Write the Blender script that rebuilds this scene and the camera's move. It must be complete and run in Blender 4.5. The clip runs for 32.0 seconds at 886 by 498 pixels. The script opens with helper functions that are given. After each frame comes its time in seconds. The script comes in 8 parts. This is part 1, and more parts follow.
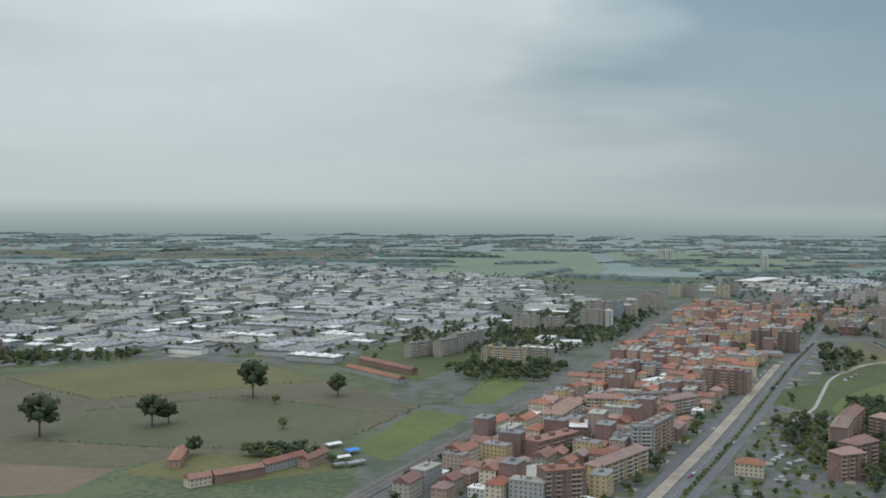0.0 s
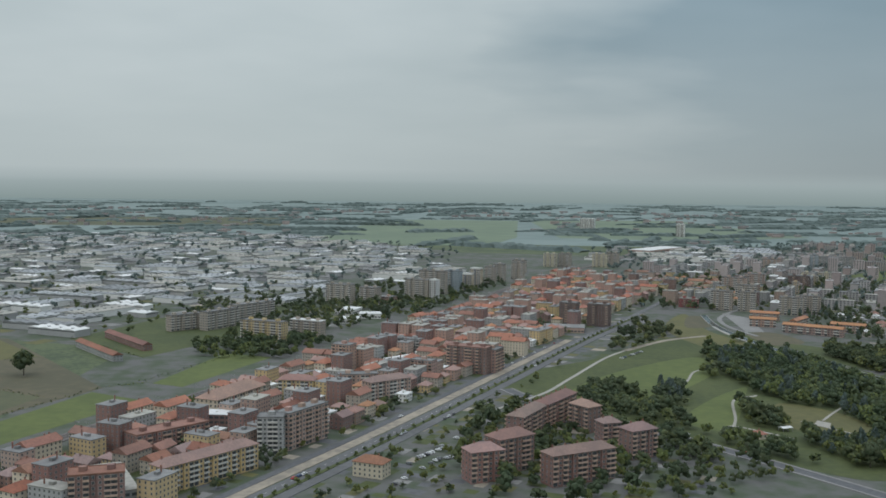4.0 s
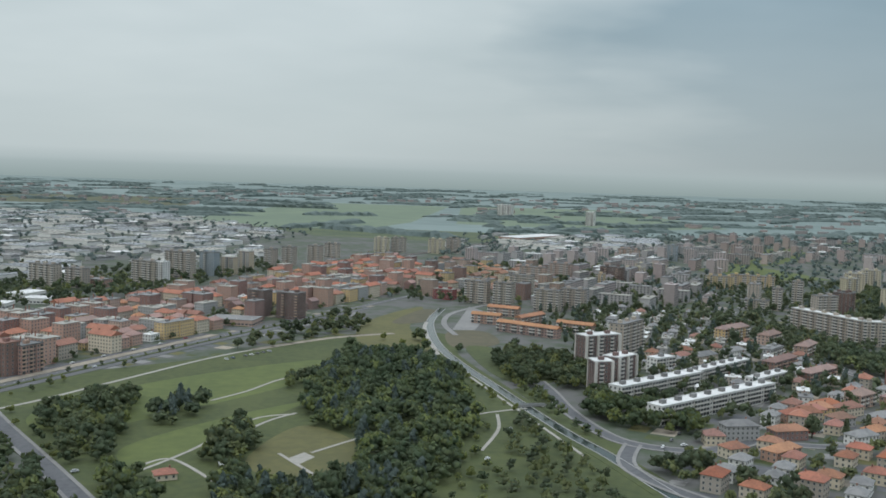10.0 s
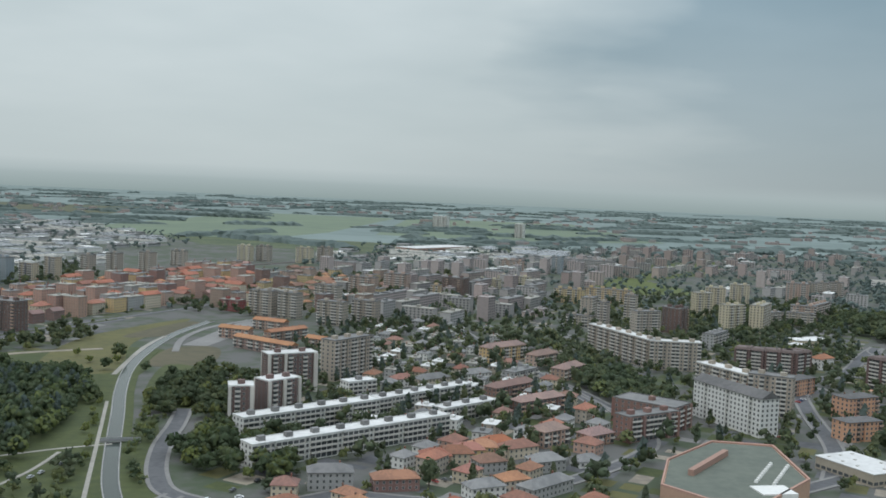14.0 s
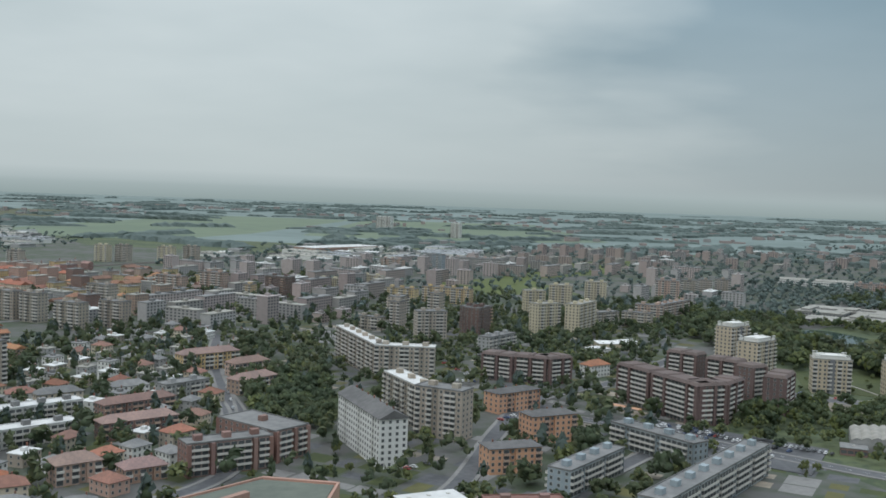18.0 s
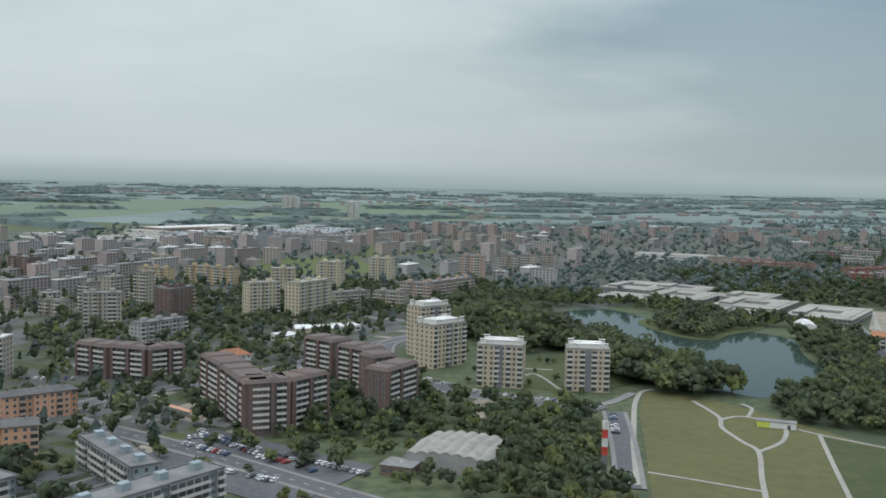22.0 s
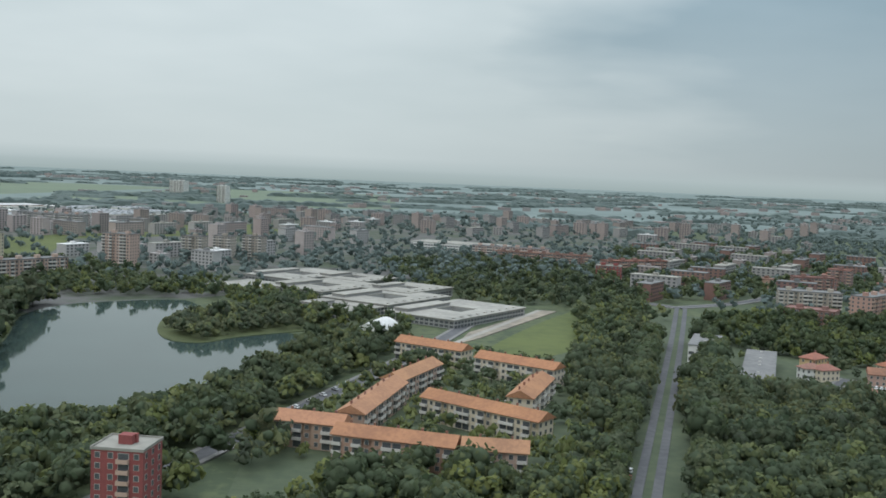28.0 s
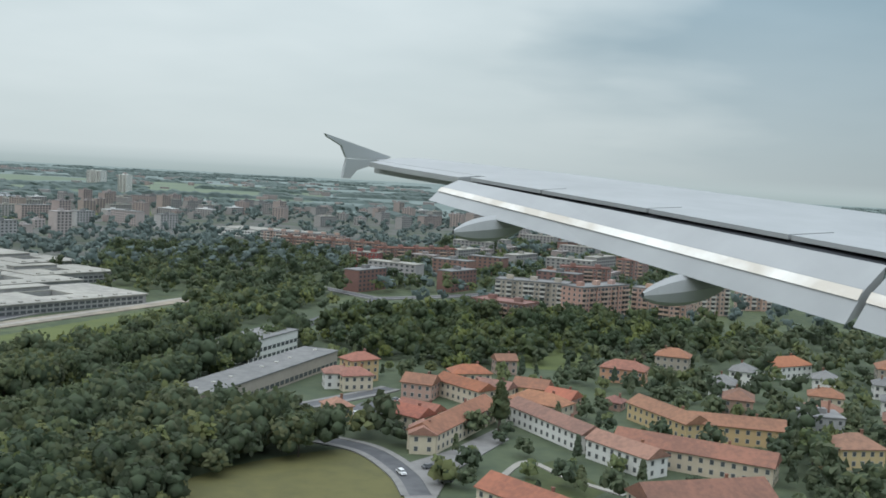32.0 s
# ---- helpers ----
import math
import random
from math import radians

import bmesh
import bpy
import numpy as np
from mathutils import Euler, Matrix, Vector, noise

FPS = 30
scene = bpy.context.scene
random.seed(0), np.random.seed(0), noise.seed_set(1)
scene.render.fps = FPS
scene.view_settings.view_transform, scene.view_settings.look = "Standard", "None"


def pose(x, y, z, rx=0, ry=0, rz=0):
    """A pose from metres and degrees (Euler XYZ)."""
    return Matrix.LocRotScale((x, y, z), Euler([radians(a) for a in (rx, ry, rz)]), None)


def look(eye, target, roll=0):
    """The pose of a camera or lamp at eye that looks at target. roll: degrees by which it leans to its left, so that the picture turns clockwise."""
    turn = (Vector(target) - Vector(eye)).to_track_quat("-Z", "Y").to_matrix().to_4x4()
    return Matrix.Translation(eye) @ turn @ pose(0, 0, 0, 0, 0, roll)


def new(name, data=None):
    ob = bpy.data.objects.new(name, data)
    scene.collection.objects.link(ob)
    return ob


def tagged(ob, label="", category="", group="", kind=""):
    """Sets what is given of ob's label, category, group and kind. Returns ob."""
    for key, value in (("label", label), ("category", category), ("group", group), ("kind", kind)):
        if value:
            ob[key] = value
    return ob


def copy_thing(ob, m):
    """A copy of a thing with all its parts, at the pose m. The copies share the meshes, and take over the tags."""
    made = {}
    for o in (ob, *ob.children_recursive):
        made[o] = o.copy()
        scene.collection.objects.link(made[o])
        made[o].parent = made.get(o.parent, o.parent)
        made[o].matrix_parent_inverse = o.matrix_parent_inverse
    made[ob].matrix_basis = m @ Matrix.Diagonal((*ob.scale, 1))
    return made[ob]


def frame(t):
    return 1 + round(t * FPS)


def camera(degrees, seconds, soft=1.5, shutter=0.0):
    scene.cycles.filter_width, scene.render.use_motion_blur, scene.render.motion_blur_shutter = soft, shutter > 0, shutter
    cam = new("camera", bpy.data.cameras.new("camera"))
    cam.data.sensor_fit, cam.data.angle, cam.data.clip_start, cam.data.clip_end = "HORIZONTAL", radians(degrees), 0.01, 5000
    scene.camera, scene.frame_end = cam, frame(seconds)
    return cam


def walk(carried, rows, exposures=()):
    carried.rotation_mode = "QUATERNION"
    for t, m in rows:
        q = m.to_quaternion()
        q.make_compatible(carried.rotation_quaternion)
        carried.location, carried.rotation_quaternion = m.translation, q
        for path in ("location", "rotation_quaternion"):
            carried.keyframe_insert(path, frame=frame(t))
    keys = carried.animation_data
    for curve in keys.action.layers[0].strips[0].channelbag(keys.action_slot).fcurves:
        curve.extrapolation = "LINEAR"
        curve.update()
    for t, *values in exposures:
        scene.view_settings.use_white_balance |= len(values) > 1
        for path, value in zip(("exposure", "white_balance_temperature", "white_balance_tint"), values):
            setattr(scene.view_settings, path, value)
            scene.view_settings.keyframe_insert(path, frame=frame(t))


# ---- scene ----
cam = camera(47.6, 32.0, soft=1.7)
SCALE = 0.555  # everything is built in true metres and then set to this scale, place and path alike
ROWS = [  # seconds, place, turn
    (0.0, -2.48, -2.90, 106.18, 87.91, -0.25, 0.01),
    (0.5, 15.49, 5.37, 105.42, 88.15, -0.34, 0.00),
    (1.0, 33.39, 13.69, 104.65, 87.91, -0.38, -0.04),
    (1.5, 51.23, 22.07, 103.88, 87.05, -0.79, -0.55),
    (2.0, 69.02, 30.50, 103.11, 86.87, -0.42, -0.77),
    (2.5, 86.75, 38.98, 102.34, 86.41, -0.67, -0.79),
    (3.0, 104.43, 47.51, 101.57, 86.16, -0.71, -0.87),
    (3.5, 122.05, 56.09, 100.80, 86.08, -0.76, -0.96),
    (5.5, 192.05, 90.88, 97.70, 86.81, 0.17, -1.48),
    (6.0, 209.43, 99.69, 96.92, 86.70, 0.06, -1.51),
    (6.5, 226.76, 108.54, 96.14, 86.32, -0.14, -1.38),
    (7.0, 244.06, 117.43, 95.35, 86.21, -0.14, -1.23),
    (7.5, 261.31, 126.37, 94.56, 86.14, -0.21, -1.37),
    (8.0, 278.51, 135.35, 93.77, 85.41, -0.49, -1.34),
    (8.5, 295.68, 144.36, 92.98, 85.05, -0.56, -1.14),
    (9.0, 312.82, 153.42, 92.18, 85.04, -0.95, -0.86),
    (9.5, 329.91, 162.51, 91.38, 85.13, -1.27, -0.67),
    (10.0, 346.97, 171.64, 90.57, 85.54, -1.78, -0.52),
    (10.5, 364.00, 180.80, 89.76, 85.89, -2.29, -0.48),
    (11.0, 380.99, 190.00, 88.94, 86.23, -2.57, -0.52),
    (11.5, 397.95, 199.23, 88.12, 86.64, -2.69, -0.54),
    (12.0, 414.88, 208.50, 87.29, 86.57, -2.89, -0.57),
    (12.5, 431.79, 217.79, 86.46, 86.45, -2.99, -0.55),
    (13.0, 448.67, 227.12, 85.63, 86.30, -2.90, -0.51),
    (13.5, 465.52, 236.47, 84.78, 86.23, -2.60, -0.52),
    (14.0, 482.34, 245.86, 83.93, 86.42, -2.35, -0.46),
    (14.5, 499.15, 255.27, 83.08, 86.75, -2.10, -0.33),
    (16.5, 566.16, 293.17, 79.59, 84.92, -2.84, 0.17),
    (17.0, 582.87, 302.71, 78.70, 85.60, -2.64, 0.31),
    (17.5, 599.56, 312.26, 77.81, 86.30, -2.23, 0.33),
    (18.0, 616.24, 321.84, 76.90, 86.69, -1.89, 0.28),
    (18.5, 632.91, 331.44, 75.99, 86.78, -1.74, 0.17),
    (19.0, 649.57, 341.06, 75.07, 86.80, -1.66, 0.04),
    (19.5, 666.22, 350.69, 74.14, 86.93, -1.64, -0.14),
    (20.0, 682.86, 360.34, 73.20, 87.04, -1.64, -0.29),
    (20.5, 699.50, 370.01, 72.25, 87.01, -1.80, -0.53),
    (21.0, 716.12, 379.69, 71.30, 86.63, -1.61, -0.78),
    (21.5, 732.75, 389.39, 70.33, 86.15, -1.45, -0.92),
    (22.0, 749.37, 399.09, 69.35, 85.78, -1.20, -0.80),
    (22.5, 765.99, 408.81, 68.37, 85.59, -1.13, -0.58),
    (23.0, 782.61, 418.55, 67.37, 85.62, -1.38, -0.59),
    (23.5, 799.24, 428.29, 66.36, 85.83, -1.41, -0.49),
    (24.0, 815.86, 438.04, 65.35, 86.34, -1.38, -0.46),
    (24.5, 832.49, 447.80, 64.32, 86.68, -1.39, -0.61),
    (25.0, 849.13, 457.56, 63.28, 86.58, -1.69, -0.69),
    (25.5, 865.77, 467.34, 62.23, 86.69, -1.64, -0.87),
    (28.0, 949.14, 516.26, 56.80, 85.64, -2.34, -0.02),
    (28.5, 965.85, 526.05, 55.67, 85.74, -2.51, 0.00),
    (29.0, 982.58, 535.83, 54.54, 86.22, -2.44, -0.02),
    (29.5, 999.33, 545.62, 53.39, 86.99, -2.32, 0.19),
    (30.0, 1016.10, 555.40, 52.22, 87.16, -2.27, 0.26),
    (30.5, 1032.89, 565.18, 51.05, 87.13, -2.40, 0.31),
    (31.0, 1049.70, 574.96, 49.86, 86.84, -2.53, 0.36),
    (31.5, 1066.53, 584.73, 48.65, 86.13, -2.78, 0.44),
    (32.0, 1083.39, 594.49, 47.43, 85.79, -3.08, 0.58),
]
walk(cam, [(t, pose(x, y, z, rx, ry, rz)) for t, x, y, z, rx, ry, rz in ROWS], exposures=[(0.0, 0.00, 6400, 10), (2.0, -0.05, 6400, 10), (3.0, -0.19, 6400, 10), (3.5, -0.19, 6400, 10), (5.5, -0.01, 6400, 10), (8.0, 0.05, 6400, 10), (13.0, 0.05, 6400, 10), (16.5, -0.03, 6400, 10), (20.0, 0.08, 6400, 10), (25.0, 0.11, 6400, 10), (28.0, 0.17, 6400, 10), (32.0, 0.25, 6400, 10)])

# ---- sky and sun: a hazy, overcast day ----
world = bpy.data.worlds.new("sky")
scene.world = world
world.use_nodes = True


class Nodes:
    """A short hand for node trees."""

    def __init__(self, tree):
        self.tree = tree
        tree.nodes.clear()

    def add(self, kind, **values):
        node = self.tree.nodes.new(kind)
        for key, value in values.items():
            setattr(node, key, value)
        return node

    def link(self, a, b):
        self.tree.links.new(a, b)

    def put(self, socket, value):
        if isinstance(value, bpy.types.NodeSocket):
            self.link(value, socket)
        else:
            socket.default_value = value

    def math(self, op, a, b=0.0, clamp=False):
        node = self.add("ShaderNodeMath", operation=op, use_clamp=clamp)
        self.put(node.inputs[0], a), self.put(node.inputs[1], b)
        return node.outputs[0]

    def mix(self, fac, a, b, blend="MIX"):
        node = self.add("ShaderNodeMix", data_type="RGBA", blend_type=blend)
        self.put(node.inputs[0], fac)
        self.put(node.inputs[6], a if isinstance(a, bpy.types.NodeSocket) else (*a, 1))
        self.put(node.inputs[7], b if isinstance(b, bpy.types.NodeSocket) else (*b, 1))
        return node.outputs[2]

    def ramp(self, fac, *stops):
        node = self.add("ShaderNodeMapRange", clamp=True)
        self.put(node.inputs[0], fac)
        for i, v in enumerate(stops):
            node.inputs[i + 1].default_value = v
        return node.outputs[0]

    def noise(self, vector, scale, detail=3.0, rough=0.55):
        node = self.add("ShaderNodeTexNoise")
        if vector is not None:
            self.link(vector, node.inputs["Vector"])
        node.inputs["Scale"].default_value, node.inputs["Detail"].default_value, node.inputs["Roughness"].default_value = scale, detail, rough
        return node.outputs["Fac"]


SUN_HIGH, SUN_ROUND = 52.0, -150.0
n = Nodes(world.node_tree)
place = n.add("ShaderNodeTexCoord").outputs["Generated"]
split = n.add("ShaderNodeSeparateXYZ")
n.link(place, split.inputs[0])
east, high = split.outputs[0], split.outputs[2]
low = n.math("ADD", n.math("MAXIMUM", high, 0.0), 0.16)
flat = n.add("ShaderNodeCombineXYZ")
n.link(n.math("DIVIDE", split.outputs[0], low), flat.inputs[0])
n.link(n.math("DIVIDE", split.outputs[1], low), flat.inputs[1])
cloud = n.noise(flat.outputs[0], 0.42, 4.0, 0.5)
wisps = n.noise(flat.outputs[0], 1.3, 4.0, 0.55)
thick = n.math("ADD", n.math("MULTIPLY", n.math("SUBTRACT", cloud, 0.5), 0.75), n.math("MULTIPLY", n.math("SUBTRACT", wisps, 0.5), 0.17))
bank = n.ramp(n.math("ADD", east, n.math("MULTIPLY", thick, 0.9)), 0.09, 0.25, 0.0, 1.0)
light = n.mix(n.ramp(thick, -0.13, 0.13, 0.0, 1.0), (0.67, 0.735, 0.745), (0.42, 0.50, 0.52))
gloom = n.mix(n.ramp(thick, -0.13, 0.13, 0.0, 1.0), (0.32, 0.425, 0.485), (0.185, 0.285, 0.345))
deck = n.mix(bank, light, gloom)
haze = n.mix(n.ramp(east, -0.1, 0.45, 0.0, 1.0), (0.45, 0.51, 0.515), (0.295, 0.345, 0.355))
over = n.mix(n.ramp(high, 0.30, 0.85, 0.0, 1.0), deck, (1.42, 1.56, 1.70))
above = n.mix(n.ramp(high, 0.0, 0.22, 0.0, 1.0), haze, over)
# land past the drawn ground: a haze gradient put into the background colour
far_land = n.mix(n.ramp(high, -0.022, 0.002, 0.0, 1.0), (0.225, 0.290, 0.285), (0.36, 0.425, 0.43))
whole = n.mix(n.ramp(high, -0.002, 0.012, 0.0, 1.0), far_land, above)
blue = n.add("ShaderNodeTexSky", sky_type="NISHITA", sun_disc=False, sun_elevation=radians(SUN_HIGH), sun_rotation=radians(SUN_ROUND))
backdrop = n.add("ShaderNodeBackground")
n.link(whole, backdrop.inputs[0])
backdrop.inputs[1].default_value = 1.12
clear = n.add("ShaderNodeBackground")
n.link(blue.outputs[0], clear.inputs[0])
clear.inputs[1].default_value = 0.05
both = n.add("ShaderNodeMixShader")
both.inputs[0].default_value = 0.06
n.link(backdrop.outputs[0], both.inputs[1]), n.link(clear.outputs[0], both.inputs[2])
n.link(both.outputs[0], n.add("ShaderNodeOutputWorld").inputs[0])

sun = new("sun", bpy.data.lights.new("sun", "SUN"))
sun.data.energy, sun.data.angle, sun.data.color = 0.42, radians(40), (1.0, 0.97, 0.92)
way = Vector((math.sin(radians(SUN_ROUND)) * math.cos(radians(SUN_HIGH)), math.cos(radians(SUN_ROUND)) * math.cos(radians(SUN_HIGH)), math.sin(radians(SUN_HIGH))))
sun.matrix_world = look((0, 0, 600), Vector((0, 0, 600)) - way)


# ---- materials ----
def greyed(c, much=0.09):
    """Haze put into the base colours: every surface turns a little greyer and bluer."""
    grey = 0.3 * c[0] + 0.55 * c[1] + 0.15 * c[2]
    return [v * (1 - much) + grey * much * k for v, k in zip(c, (0.98, 1.0, 1.10))]


def surface(name, base, other=None, rough=0.85, grain=1.5, patch=0.06, amount=0.35, bump=0.0, metal=0.0, own=0.0, island=0.0, gloss=0.3, sheen=0.0, thin=0.0):
    """A dull surface whose colour wanders between base and other at two scales. own: how far each object differs; island: each loose piece."""
    m = bpy.data.materials.new(name)
    m.use_nodes = True
    n = Nodes(m.node_tree)
    if other is None:
        other = [c * 0.62 for c in base]
    base, other = greyed(base), greyed(other)
    spot = n.add("ShaderNodeNewGeometry")
    fine, wide = n.noise(spot.outputs["Position"], grain, 3.0), n.noise(spot.outputs["Position"], patch, 3.0)
    fac = n.math("ADD", n.math("MULTIPLY", fine, 0.5), n.math("MULTIPLY", wide, 0.5))
    fac = n.ramp(fac, 0.5 - 0.16 / max(amount, 0.01) * 0.5, 0.5 + 0.16 / max(amount, 0.01) * 0.5, 0.0, 1.0)
    colour = n.mix(fac, base, other)
    if own:
        info = n.add("ShaderNodeObjectInfo")
        hue = n.add("ShaderNodeHueSaturation")
        n.link(n.ramp(info.outputs["Random"], 0, 1, 0.5 - 0.03 * own, 0.5 + 0.03 * own), hue.inputs["Hue"])
        n.link(n.ramp(n.math("FRACT", n.math("MULTIPLY", info.outputs["Random"], 7.31)), 0, 1, 1 - 0.4 * own, 1 + 0.4 * own), hue.inputs["Value"])
        n.link(n.ramp(n.math("FRACT", n.math("MULTIPLY", info.outputs["Random"], 13.7)), 0, 1, 1 - 0.5 * own, 1 + 0.25 * own), hue.inputs["Saturation"])
        n.link(colour, hue.inputs["Color"])
        colour = hue.outputs[0]
    if island:
        hue = n.add("ShaderNodeHueSaturation")
        r = spot.outputs["Random Per Island"]
        n.link(n.ramp(r, 0, 1, 0.5 - 0.035 * island, 0.5 + 0.03 * island), hue.inputs["Hue"])
        n.link(n.ramp(n.math("FRACT", n.math("MULTIPLY", r, 9.17)), 0, 1, 1 - 0.5 * island, 1 + 0.5 * island), hue.inputs["Value"])
        n.link(colour, hue.inputs["Color"])
        colour = hue.outputs[0]
    shader = n.add("ShaderNodeBsdfPrincipled")
    n.link(colour, shader.inputs["Base Color"])
    shader.inputs["Roughness"].default_value, shader.inputs["Metallic"].default_value = rough, metal
    shader.inputs["Specular IOR Level"].default_value = gloss
    if sheen:
        shader.inputs["Sheen Weight"].default_value, shader.inputs["Sheen Roughness"].default_value = sheen, 0.6
    if bump:
        b = n.add("ShaderNodeBump")
        b.inputs["Strength"].default_value, b.inputs["Distance"].default_value = bump, 0.3
        n.link(fine, b.inputs["Height"]), n.link(b.outputs[0], shader.inputs["Normal"])
    out = shader.outputs[0]
    if thin:
        back, both = n.add("ShaderNodeBsdfTranslucent"), n.add("ShaderNodeMixShader")
        n.link(colour, back.inputs[0])
        both.inputs[0].default_value = thin
        n.link(out, both.inputs[1]), n.link(back.outputs[0], both.inputs[2])
        out = both.outputs[0]
    n.link(out, n.add("ShaderNodeOutputMaterial").inputs[0])
    return m


def glassy(name, base, rough=0.12, gloss=0.6):
    """Window panes and water: a dark body with a smooth gloss."""
    return surface(name, base, rough=rough, gloss=gloss, amount=0.3, own=0.2)


